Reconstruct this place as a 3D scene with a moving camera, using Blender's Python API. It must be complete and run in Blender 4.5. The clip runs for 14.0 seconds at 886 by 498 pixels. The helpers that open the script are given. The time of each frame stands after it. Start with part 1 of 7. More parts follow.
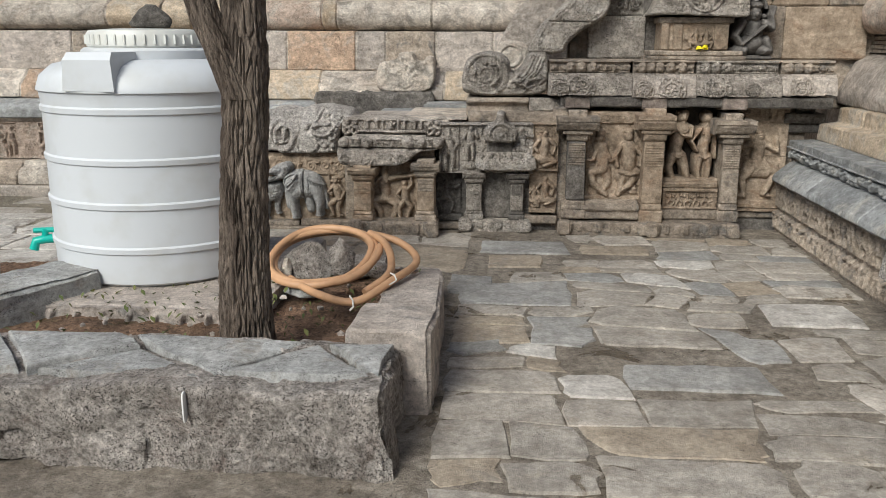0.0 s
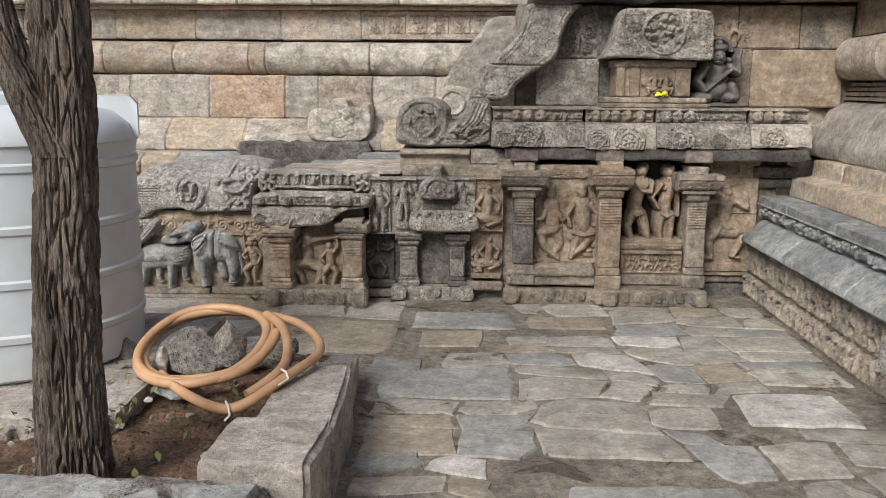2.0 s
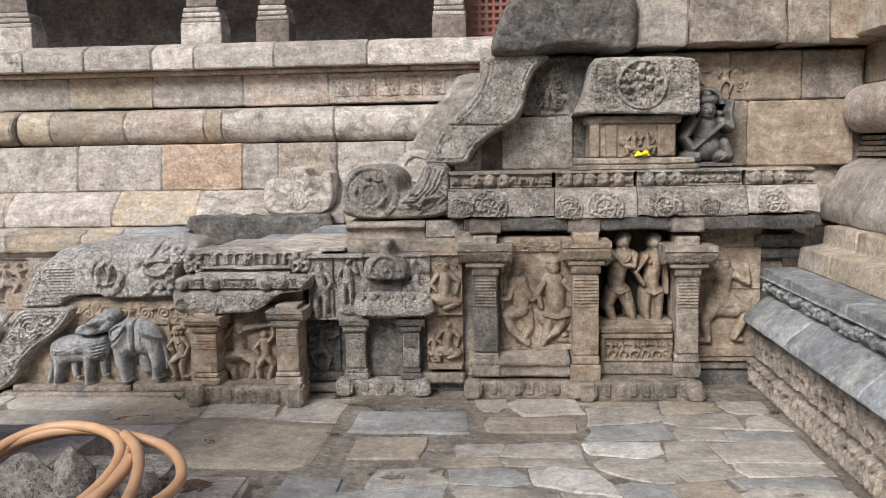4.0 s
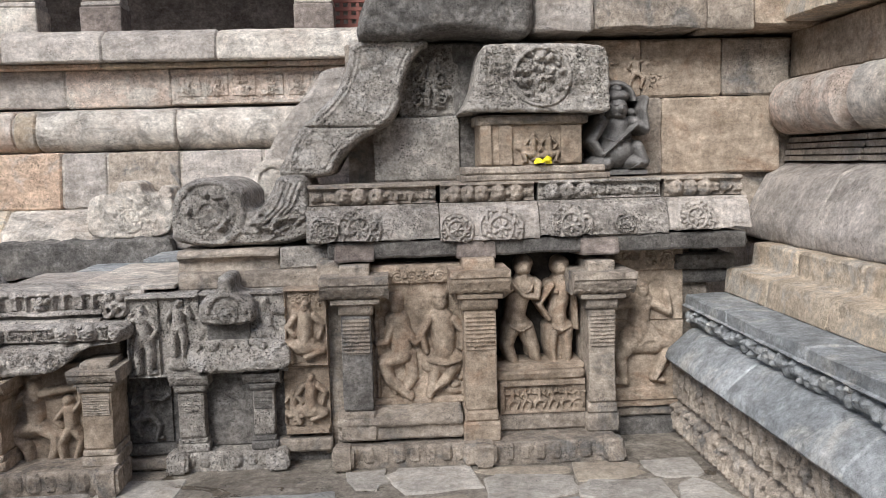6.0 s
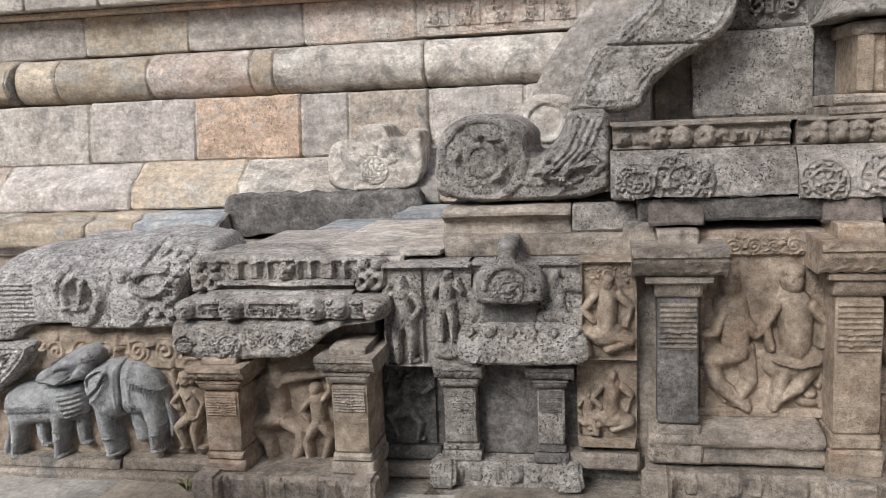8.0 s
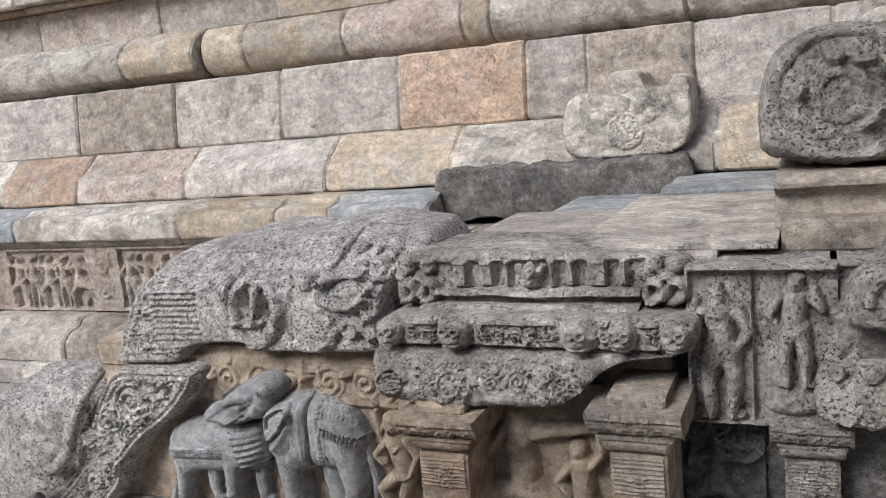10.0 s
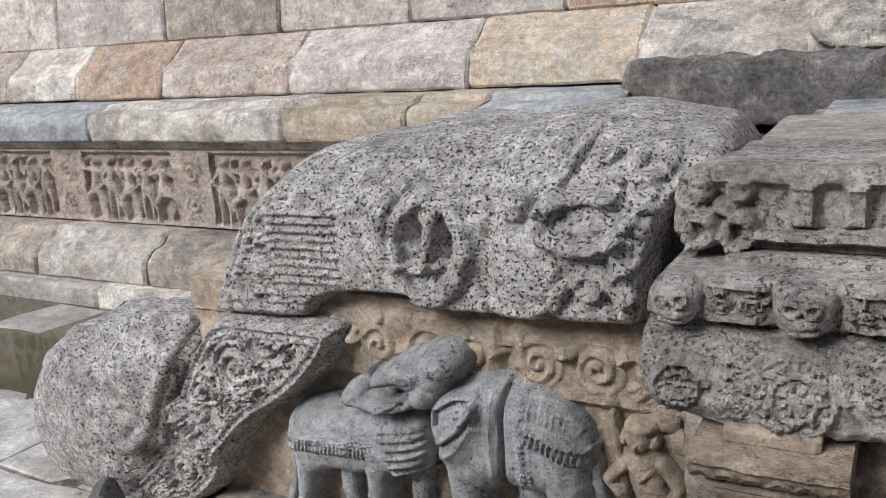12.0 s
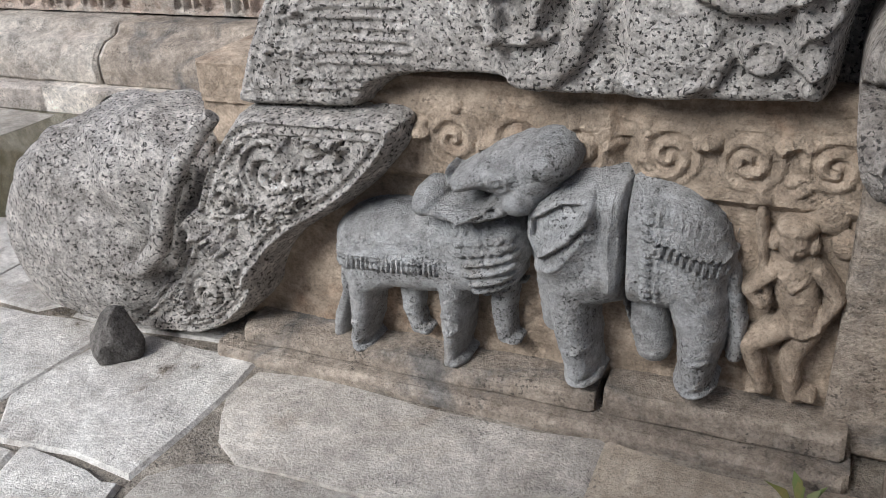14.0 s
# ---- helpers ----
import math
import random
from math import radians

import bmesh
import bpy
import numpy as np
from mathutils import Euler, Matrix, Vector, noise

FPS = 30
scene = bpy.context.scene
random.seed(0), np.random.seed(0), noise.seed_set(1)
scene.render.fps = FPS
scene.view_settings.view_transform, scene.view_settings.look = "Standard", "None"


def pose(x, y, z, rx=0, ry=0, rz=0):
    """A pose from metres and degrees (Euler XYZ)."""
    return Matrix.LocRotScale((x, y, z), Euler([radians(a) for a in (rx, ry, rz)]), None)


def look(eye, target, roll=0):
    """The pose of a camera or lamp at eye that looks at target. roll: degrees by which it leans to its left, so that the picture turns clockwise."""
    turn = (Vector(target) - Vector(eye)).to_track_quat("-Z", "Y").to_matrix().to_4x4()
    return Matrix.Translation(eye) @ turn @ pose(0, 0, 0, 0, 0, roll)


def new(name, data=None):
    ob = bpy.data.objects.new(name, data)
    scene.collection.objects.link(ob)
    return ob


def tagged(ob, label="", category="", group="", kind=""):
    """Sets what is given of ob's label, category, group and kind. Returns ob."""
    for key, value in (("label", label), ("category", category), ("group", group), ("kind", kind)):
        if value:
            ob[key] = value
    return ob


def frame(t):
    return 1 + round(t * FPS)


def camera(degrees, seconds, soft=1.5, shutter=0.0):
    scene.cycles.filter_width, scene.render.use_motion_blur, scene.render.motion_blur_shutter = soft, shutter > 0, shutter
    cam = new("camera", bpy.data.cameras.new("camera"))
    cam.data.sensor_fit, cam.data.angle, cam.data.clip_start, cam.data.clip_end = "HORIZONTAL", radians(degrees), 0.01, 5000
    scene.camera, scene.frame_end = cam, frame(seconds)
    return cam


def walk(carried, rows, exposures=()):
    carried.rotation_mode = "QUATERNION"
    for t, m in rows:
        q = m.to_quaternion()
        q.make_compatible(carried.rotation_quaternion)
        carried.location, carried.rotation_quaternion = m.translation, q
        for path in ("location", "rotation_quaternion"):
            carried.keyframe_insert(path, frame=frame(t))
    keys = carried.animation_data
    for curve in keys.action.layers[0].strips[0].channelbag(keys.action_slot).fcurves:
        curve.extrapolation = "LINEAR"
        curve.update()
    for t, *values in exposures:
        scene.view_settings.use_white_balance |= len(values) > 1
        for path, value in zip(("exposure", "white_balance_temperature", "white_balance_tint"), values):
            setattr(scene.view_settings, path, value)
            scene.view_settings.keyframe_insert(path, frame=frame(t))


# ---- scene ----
cam = camera(54.3, 14.0, 0.75)
PATH = [
    (0, (-0.233, 0.208, 1.575), (-0.376, 2.147, 1.104), 0.2),
    (0.5, (-0.23, 0.45, 1.597), (-0.258, 2.411, 1.201), 0.6),
    (1, (-0.184, 0.642, 1.569), (-0.174, 2.605, 1.182), 0.1),
    (1.5, (-0.096, 0.87, 1.565), (-0.12, 2.836, 1.199), 0.4),
    (2, (-0.028, 1.108, 1.554), (-0.097, 3.073, 1.187), 0.4),
    (2.2, (-0.004, 1.181, 1.565), (-0.077, 3.145, 1.199), 0.4),
    (4.3, (0.53, 2.168, 1.512), (0.379, 4.152, 1.306), -1.0),
    (4.5, (0.551, 2.303, 1.494), (0.48, 4.291, 1.287), -1.6),
    (5, (0.572, 2.583, 1.51), (0.671, 4.569, 1.295), -1.4),
    (5.5, (0.564, 2.866, 1.522), (0.709, 4.851, 1.325), -2.3),
    (6, (0.544, 3.07, 1.525), (0.657, 5.057, 1.325), -1.5),
    (6.5, (0.508, 3.363, 1.48), (0.5, 5.349, 1.245), -1.1),
    (6.9, (0.413, 3.526, 1.413), (0.243, 5.486, 1.058), -2.9),
    (7, (0.374, 3.547, 1.409), (0.173, 5.503, 1.045), -2.6),
    (7.5, (0.227, 3.889, 1.427), (-0.112, 5.837, 1.124), -2.0),
    (8, (0.068, 4.12, 1.459), (-0.297, 6.065, 1.163), -2.3),
    (8.5, (-0.057, 4.363, 1.429), (-0.618, 6.262, 1.153), -2.1),
    (8.7, (-0.087, 4.473, 1.426), (-0.709, 6.354, 1.153), -1.6),
    (10.8, (-0.733, 5.535, 1.273), (-1.61, 7.293, 0.9), -7.0),
    (11, (-0.786, 5.606, 1.259), (-1.68, 7.352, 0.87), -6.9),
    (11.5, (-1.023, 5.762, 1.209), (-1.958, 7.479, 0.787), -4.1),
    (12, (-1.245, 5.892, 1.196), (-2.195, 7.585, 0.711), -3.9),
    (12.5, (-1.41, 5.985, 1.166), (-2.326, 7.679, 0.624), -4.6),
    (13, (-1.526, 6.043, 1.115), (-2.4, 7.71, 0.439), -5.1),
    (13.5, (-1.599, 6.04, 1.069), (-2.441, 7.649, 0.23), -4.8),
    (14, (-1.67, 6.057, 1.077), (-2.436, 7.658, 0.154), -4.2),
]
walk(cam, [(t, look(eye, target, roll)) for t, eye, target, roll in PATH],
     [(0, 0.34, 6350, 5), (2.2, 0.48, 6350, 7), (4.3, 0.71, 6100, 9), (5.5, 0.79, 5950, 8), (7, 0.78, 6000, 8), (8.7, 0.69, 6000, 8), (10.8, 0.67, 5850, 8), (12.5, 0.68, 5850, 8), (14, 0.70, 5900, 8)])

# ---------------------------------------------------------------- light
world = bpy.data.worlds.new("overcast_sky")
scene.world = world
world.use_nodes = True
wn = world.node_tree
sky = wn.nodes.new("ShaderNodeTexSky")
sky.sky_type = "NISHITA"
sky.sun_disc = False
sky.sun_elevation = radians(52)
sky.sun_rotation = radians(215)
sky.air_density, sky.dust_density, sky.ozone_density = 1.0, 4.0, 1.0
wn.nodes["Background"].inputs["Strength"].default_value = 0.088
wn.links.new(sky.outputs[0], wn.nodes["Background"].inputs["Color"])
sun = new("sun", bpy.data.lights.new("sun", "SUN"))
sun.data.energy = 2.5
sun.data.angle = radians(22)
sun.data.color = (1.0, 0.97, 0.93)
sun.matrix_world = look((-5.5, -6, 9), (0, 5, 0))


# ---------------------------------------------------------------- materials
def nodes_of(name):
    mat = bpy.data.materials.new(name)
    mat.use_nodes = True
    return mat, mat.node_tree.nodes, mat.node_tree.links, mat.node_tree.nodes["Principled BSDF"]


def stone_material(name, light, dark, speck=(0.06, 0.055, 0.05), pits=0.5, grain=1.0, rough=0.9, vary=0.25, patch=None, patch_amount=0.5, bump=0.5, wet=0.0, stretch=(1, 1, 1), mottle=1.0, salt=1.0, gritty=0.55):
    """Weathered stone: two broad tones, fine grain, dark pits, an optional lichen or ochre patch tone, and a shift from piece to piece."""
    mat, n, l, bsdf = nodes_of(name)

    def node(kind, **inputs):
        k = n.new(kind)
        for key, value in inputs.items():
            k.inputs[key.replace("_", " ")].default_value = value
        return k

    geo = n.new("ShaderNodeNewGeometry")
    obj = n.new("ShaderNodeObjectInfo")
    mp = node("ShaderNodeMapping")
    mp.inputs["Scale"].default_value = stretch
    l.new(geo.outputs["Position"], mp.inputs["Vector"])

    def noise_tex(scale, detail=4.0, roughness=0.6, distortion=0.0):
        k = node("ShaderNodeTexNoise", Scale=scale, Detail=detail, Roughness=roughness, Distortion=distortion)
        l.new(mp.outputs[0], k.inputs["Vector"])
        return k.outputs["Fac"]

    def ramp(src, a, b):
        k = node("ShaderNodeMapRange", From_Min=a, From_Max=b)
        l.new(src, k.inputs["Value"])
        return k.outputs["Result"]

    def mix(fac, a, b, kind="MIX"):
        k = n.new("ShaderNodeMix")
        k.data_type, k.blend_type = "RGBA", kind
        for socket, value in ((k.inputs[0], fac), (k.inputs[6], a), (k.inputs[7], b)):
            if isinstance(value, bpy.types.NodeSocket):
                l.new(value, socket)
            elif isinstance(value, tuple):
                socket.default_value = (*value, 1)
            else:
                socket.default_value = value
        return k.outputs[2]

    broad = noise_tex(2.7, 5, 0.65, 0.4)
    mid = noise_tex(17, 4, 0.7)
    fine = noise_tex(190 * grain, 3, 0.6)
    layers = n.new("ShaderNodeMapping")
    layers.inputs["Scale"].default_value = (1.0, 1.0, 2.6)
    l.new(mp.outputs[0], layers.inputs["Vector"])
    bedding = node("ShaderNodeTexNoise", Scale=7.0, Detail=7.0, Roughness=0.75)
    l.new(layers.outputs[0], bedding.inputs["Vector"])
    col = mix(ramp(broad, 0.38, 0.62), dark, light)
    if patch:
        spot = ramp(noise_tex(4.3, 6, 0.7, 0.8), 0.64 - 0.25 * patch_amount, 0.78 - 0.25 * patch_amount)
        col = mix(spot, col, patch)
    col = mix(ramp(mid, 0.3, 0.7), mix(1.0, col, (1 + 0.2 * mottle, 1 + 0.18 * mottle, 1 + 0.16 * mottle), "MULTIPLY"), mix(1.0, col, (1 - 0.44 * mottle, 1 - 0.46 * mottle, 1 - 0.48 * mottle), "MULTIPLY"))
    hole = node("ShaderNodeMath")
    hole.operation = "MULTIPLY"
    l.new(ramp(noise_tex(125 * grain, 3.0, 0.6, 0.2), 0.565, 0.60), hole.inputs[0])
    l.new(ramp(noise_tex(9, 4, 0.65), 0.68 - 0.38 * pits, 0.82 - 0.38 * pits), hole.inputs[1])
    weight = node("ShaderNodeMath")
    weight.operation = "MULTIPLY"
    weight.inputs[1].default_value = min(1.0, 0.45 + pits * 0.5)
    l.new(hole.outputs[0], weight.inputs[0])
    col = mix(weight.outputs[0], col, speck)
    col = mix(ramp(bedding.outputs["Fac"], 0.36, 0.64), mix(1.0, col, (0.80, 0.78, 0.76), "MULTIPLY"), mix(1.0, col, (1.18, 1.18, 1.18), "MULTIPLY"))
    grit = noise_tex(42, 8, 0.8)
    col = mix(ramp(grit, 0.38, 0.60), mix(1.0, col, (1 - 0.42 * gritty, 1 - 0.435 * gritty, 1 - 0.45 * gritty), "MULTIPLY"), mix(1.0, col, (1 + 0.40 * gritty,) * 3, "MULTIPLY"))
    grainy = node("ShaderNodeHueSaturation")
    l.new(ramp(fine, 0.50, 0.64), grainy.inputs["Fac"])
    grainy.inputs["Value"].default_value = 1 - 0.28 * salt
    l.new(col, grainy.inputs["Color"])
    shift = node("ShaderNodeMapRange", To_Min=1 - vary, To_Max=1 + vary)
    l.new(obj.outputs["Random"], shift.inputs["Value"])
    hue = node("ShaderNodeHueSaturation")
    l.new(shift.outputs["Result"], hue.inputs["Value"])
    l.new(grainy.outputs[0], hue.inputs["Color"])
    out = hue.outputs[0]
    if wet:
        damp = ramp(noise_tex(2.6, 6, 0.62, 0.8), 0.66 - 0.2 * wet, 0.70 - 0.2 * wet)
        out = mix(damp, out, mix(1.0, out, (0.55, 0.52, 0.48), "MULTIPLY"))
        gloss = node("ShaderNodeMapRange", To_Min=rough, To_Max=0.22)
        l.new(damp, gloss.inputs["Value"])
        l.new(gloss.outputs["Result"], bsdf.inputs["Roughness"])
    else:
        bsdf.inputs["Roughness"].default_value = rough
    l.new(out, bsdf.inputs["Base Color"])
    bsdf.inputs["Specular IOR Level"].default_value = 0.3
    relief_sum = node("ShaderNodeMath")
    relief_sum.operation = "MULTIPLY_ADD"
    relief_sum.inputs[1].default_value = -2.2
    l.new(hole.outputs[0], relief_sum.inputs[0])
    l.new(fine, relief_sum.inputs[2])
    more = node("ShaderNodeMath")
    more.operation = "MULTIPLY_ADD"
    more.inputs[1].default_value = 1.6
    l.new(mid, more.inputs[0])
    l.new(relief_sum.outputs[0], more.inputs[2])
    last = node("ShaderNodeMath")
    last.operation = "MULTIPLY_ADD"
    last.inputs[1].default_value = 0.6 + 1.8 * gritty
    l.new(grit, last.inputs[0])
    l.new(more.outputs[0], last.inputs[2])
    bp = node("ShaderNodeBump", Strength=min(1.0, bump * 1.5), Distance=0.011)
    l.new(last.outputs[0], bp.inputs["Height"])
    l.new(bp.outputs[0], bsdf.inputs["Normal"])
    return mat


def plain_material(name, colour, rough=0.5, metal=0.0, vary=0.06, scale=8.0, bump=0.0, dirt=None, dirt_amount=0.3):
    mat, n, l, bsdf = nodes_of(name)
    geo = n.new("ShaderNodeNewGeometry")
    tex = n.new("ShaderNodeTexNoise")
    tex.inputs["Scale"].default_value, tex.inputs["Detail"].default_value = scale, 5
    l.new(geo.outputs["Position"], tex.inputs["Vector"])
    mr = n.new("ShaderNodeMapRange")
    mr.inputs["From Min"].default_value, mr.inputs["From Max"].default_value = 0.62 - 0.3 * dirt_amount, 0.85
    l.new(tex.outputs["Fac"], mr.inputs["Value"])
    mx = n.new("ShaderNodeMix")
    mx.data_type = "RGBA"
    l.new(mr.outputs["Result"], mx.inputs[0])
    mx.inputs[6].default_value = (*colour, 1)
    mx.inputs[7].default_value = (*(dirt or tuple(c * (1 - 3 * vary) for c in colour)), 1)
    l.new(mx.outputs[2], bsdf.inputs["Base Color"])
    bsdf.inputs["Roughness"].default_value, bsdf.inputs["Metallic"].default_value = rough, metal
    if bump:
        tex2 = n.new("ShaderNodeTexNoise")
        tex2.inputs["Scale"].default_value = scale * 12
        l.new(geo.outputs["Position"], tex2.inputs["Vector"])
        bp = n.new("ShaderNodeBump")
        bp.inputs["Strength"].default_value, bp.inputs["Distance"].default_value = bump, 0.004
        l.new(tex2.outputs["Fac"], bp.inputs["Height"])
        l.new(bp.outputs[0], bsdf.inputs["Normal"])
    return mat


M = {
    "porch": stone_material("weathered_beige_granite", (0.470, 0.405, 0.335), (0.310, 0.268, 0.225), pits=0.45, patch=(0.205, 0.194, 0.181), patch_amount=0.5, vary=0.14, mottle=0.8, salt=0.85, gritty=0.65),
    "relief": stone_material("tan_carved_granite", (0.530, 0.435, 0.340), (0.330, 0.265, 0.200), pits=0.3, patch=(0.34, 0.245, 0.175), patch_amount=0.45, vary=0.12, mottle=0.8, salt=0.85),
    "grey": stone_material("pitted_grey_granite", (0.580, 0.540, 0.490), (0.400, 0.370, 0.335), pits=0.75, grain=0.8, patch=(0.60, 0.575, 0.545), patch_amount=0.4, vary=0.08, bump=0.8, mottle=0.8, salt=0.8, gritty=0.85),
    "makara": stone_material("coarse_speckled_granite", (0.760, 0.725, 0.685), (0.600, 0.570, 0.535), pits=1.0, grain=1.1, patch=(0.430, 0.405, 0.380), patch_amount=0.3, vary=0.04, bump=1.0, salt=0.6, mottle=0.55, gritty=1.00),
    "beast": stone_material("blue_grey_granite", (0.530, 0.535, 0.535), (0.400, 0.402, 0.400), pits=0.6, grain=1.3, vary=0.05, patch=(0.446, 0.419, 0.385), patch_amount=0.25, salt=0.7, mottle=0.5, bump=0.7),
    "pale_granite": stone_material("weathered_pale_granite", (0.690, 0.640, 0.585), (0.480, 0.440, 0.400), pits=0.7, grain=1.0, patch=(0.36, 0.33, 0.30), patch_amount=0.45, vary=0.08, bump=0.85, mottle=0.8, salt=0.8, gritty=0.9),
    "slate": stone_material("blue_grey_slab", (0.400, 0.415, 0.420), (0.250, 0.262, 0.268), pits=0.3, vary=0.1, patch=(0.48, 0.47, 0.44), patch_amount=0.5, mottle=0.6, salt=1.0),
    # dark weathered stones; also the painted shade of the beam under the eave
    "dark": stone_material("dark_weathered_and_shaded_granite", (0.243, 0.229, 0.212), (0.137, 0.130, 0.123), pits=0.6, vary=0.12, patch=(0.309, 0.289, 0.262), patch_amount=0.3, salt=1.0, gritty=0.90),
    "pinkish": stone_material("pinkish_sandstone", (0.720, 0.594, 0.504), (0.540, 0.432, 0.354), pits=0.6, vary=0.15, patch=(0.66, 0.60, 0.53), patch_amount=0.7, bump=0.75, mottle=0.6, salt=0.95),
    "orange": stone_material("orange_sandstone", (0.684, 0.516, 0.384), (0.552, 0.402, 0.294), pits=0.6, vary=0.15, patch=(0.58, 0.50, 0.43), patch_amount=0.5, bump=0.75, mottle=0.6, salt=0.95),
    "pale": stone_material("pale_lime_washed_stone", (0.800, 0.744, 0.660), (0.600, 0.528, 0.456), pits=0.45, vary=0.15, patch=(0.403, 0.369, 0.328), patch_amount=0.6, bump=0.75, mottle=0.6, salt=0.95),
    "sand": stone_material("yellow_sandstone", (0.696, 0.588, 0.450), (0.516, 0.420, 0.312), pits=0.4, vary=0.15, patch=(0.55, 0.50, 0.43), patch_amount=0.65, bump=0.75, mottle=0.6, salt=0.95),
    "ashy": stone_material("ash_grey_sandstone", (0.648, 0.588, 0.534), (0.444, 0.402, 0.360), pits=0.45, vary=0.15, patch=(0.62, 0.56, 0.50), patch_amount=0.65, bump=0.75, mottle=0.6, salt=0.95),
    "pave": stone_material("worn_paving_stone", (0.47, 0.44, 0.395), (0.345, 0.32, 0.285), pits=0.4, vary=0.12, patch=(0.380, 0.342, 0.288), patch_amount=0.35, bump=0.35, wet=0.2, rough=0.72, mottle=0.6, salt=0.7, gritty=0.45),
    "pave_blue": stone_material("blue_grey_paving", (0.40, 0.40, 0.385), (0.29, 0.288, 0.28), pits=0.4, vary=0.1, patch=(0.348, 0.328, 0.294), patch_amount=0.3, bump=0.35, wet=0.2, rough=0.65, mottle=0.6, salt=0.7, gritty=0.45),
    "pave_tan": stone_material("tan_paving", (0.440, 0.382, 0.304), (0.336, 0.288, 0.231), pits=0.4, vary=0.12, patch=(0.316, 0.288, 0.251), patch_amount=0.4, bump=0.35, rough=0.75, wet=0.2, mottle=0.6, salt=0.7, gritty=0.45),
    "pave_white": stone_material("pale_paving", (0.60, 0.585, 0.55), (0.47, 0.45, 0.42), pits=0.4, vary=0.1, patch=(0.317, 0.290, 0.263), patch_amount=0.4, bump=0.35, rough=0.75, wet=0.2, mottle=0.6, salt=0.7, gritty=0.45),
    "joint": stone_material("muddy_mortar", (0.37, 0.335, 0.285), (0.25, 0.222, 0.187), pits=0.6, vary=0.0, bump=0.5, wet=0.45, rough=0.8),
    "kerb": stone_material("rough_hewn_granite", (0.600, 0.570, 0.540), (0.410, 0.380, 0.355), speck=(0.096, 0.086, 0.079), pits=0.8, grain=0.9, vary=0.1, patch=(0.320, 0.269, 0.242), patch_amount=0.35, bump=1.0, salt=0.8, gritty=1.00),
    "kerb_pale": stone_material("pinkish_hewn_granite", (0.680, 0.615, 0.560), (0.520, 0.465, 0.420), pits=0.5, vary=0.1, patch=(0.344, 0.330, 0.316), patch_amount=0.4, bump=0.7, salt=0.7, mottle=0.6, gritty=0.50),
    "soil": stone_material("brown_soil", (0.31, 0.20, 0.135), (0.19, 0.125, 0.085), speck=(0.05, 0.04, 0.03), pits=0.7, grain=0.5, vary=0.0, patch=(0.12, 0.12, 0.06), patch_amount=0.2, bump=1.0, gritty=1.00),
    "bark": stone_material("furrowed_bark", (0.360, 0.300, 0.250), (0.120, 0.092, 0.074), speck=(0.03, 0.022, 0.018), pits=0.5, grain=0.5, vary=0.05, stretch=(2.4, 2.4, 0.4), bump=1.0, gritty=1.00),
    "idol": stone_material("oiled_dark_granite", (0.22, 0.212, 0.203), (0.13, 0.125, 0.12), pits=0.3, vary=0.0, rough=0.55, bump=0.3),
    "facet": stone_material("worn_blue_grey_granite", (0.56, 0.575, 0.57), (0.41, 0.42, 0.42), pits=0.6, vary=0.06, patch=(0.40, 0.37, 0.33), patch_amount=0.35, mottle=0.7, salt=0.9),
    "mortar": stone_material("pale_lime_mortar", (0.62, 0.575, 0.51), (0.45, 0.40, 0.345), pits=0.4, vary=0.0, bump=0.5),
    # stone whose colour carries the shade of the hall and the eave
    "shade": stone_material("shade_toned_stone", (0.283, 0.242, 0.215), (0.188, 0.157, 0.140), pits=0.2, vary=0.1),
    "tank": plain_material("white_moulded_plastic", (0.585, 0.61, 0.635), 0.42, vary=0.05, scale=5, dirt=(0.50, 0.51, 0.50), dirt_amount=0.4),
    "lid": plain_material("ivory_plastic", (0.60, 0.61, 0.58), 0.45, vary=0.05, dirt=(0.52, 0.51, 0.46), dirt_amount=0.5),
    "teal": plain_material("teal_plastic", (0.01, 0.42, 0.34), 0.35),
    "hose": plain_material("orange_rubber_hose", (0.53, 0.31, 0.17), 0.5, scale=14, dirt=(0.40, 0.23, 0.13), dirt_amount=0.6),
    "string": plain_material("white_string", (0.7, 0.68, 0.62), 0.8),
    "petal": plain_material("yellow_petal", (0.85, 0.72, 0.02), 0.6),
    "leaf": plain_material("dry_and_green_leaf", (0.09, 0.12, 0.03), 0.6, scale=30, dirt=(0.20, 0.14, 0.05), dirt_amount=0.6),
    "lime": plain_material("white_lime_mark", (0.72, 0.72, 0.7), 0.9),
    # near-black colour that stands in for the shade deep in the niche
    "niche_shade": stone_material("niche_shade_granite", (0.085, 0.072, 0.06), (0.045, 0.04, 0.035), pits=0.2, vary=0.05, bump=0.4),
    "screen": plain_material("red_oxide_lattice", (0.24, 0.085, 0.06), 0.7),
}
wmat, wnod, wlin, wb = nodes_of("shallow_rain_water")
wb.inputs["Base Color"].default_value = (0.075, 0.068, 0.042, 1)
wb.inputs["Roughness"].default_value = 0.06
M["water"] = wmat


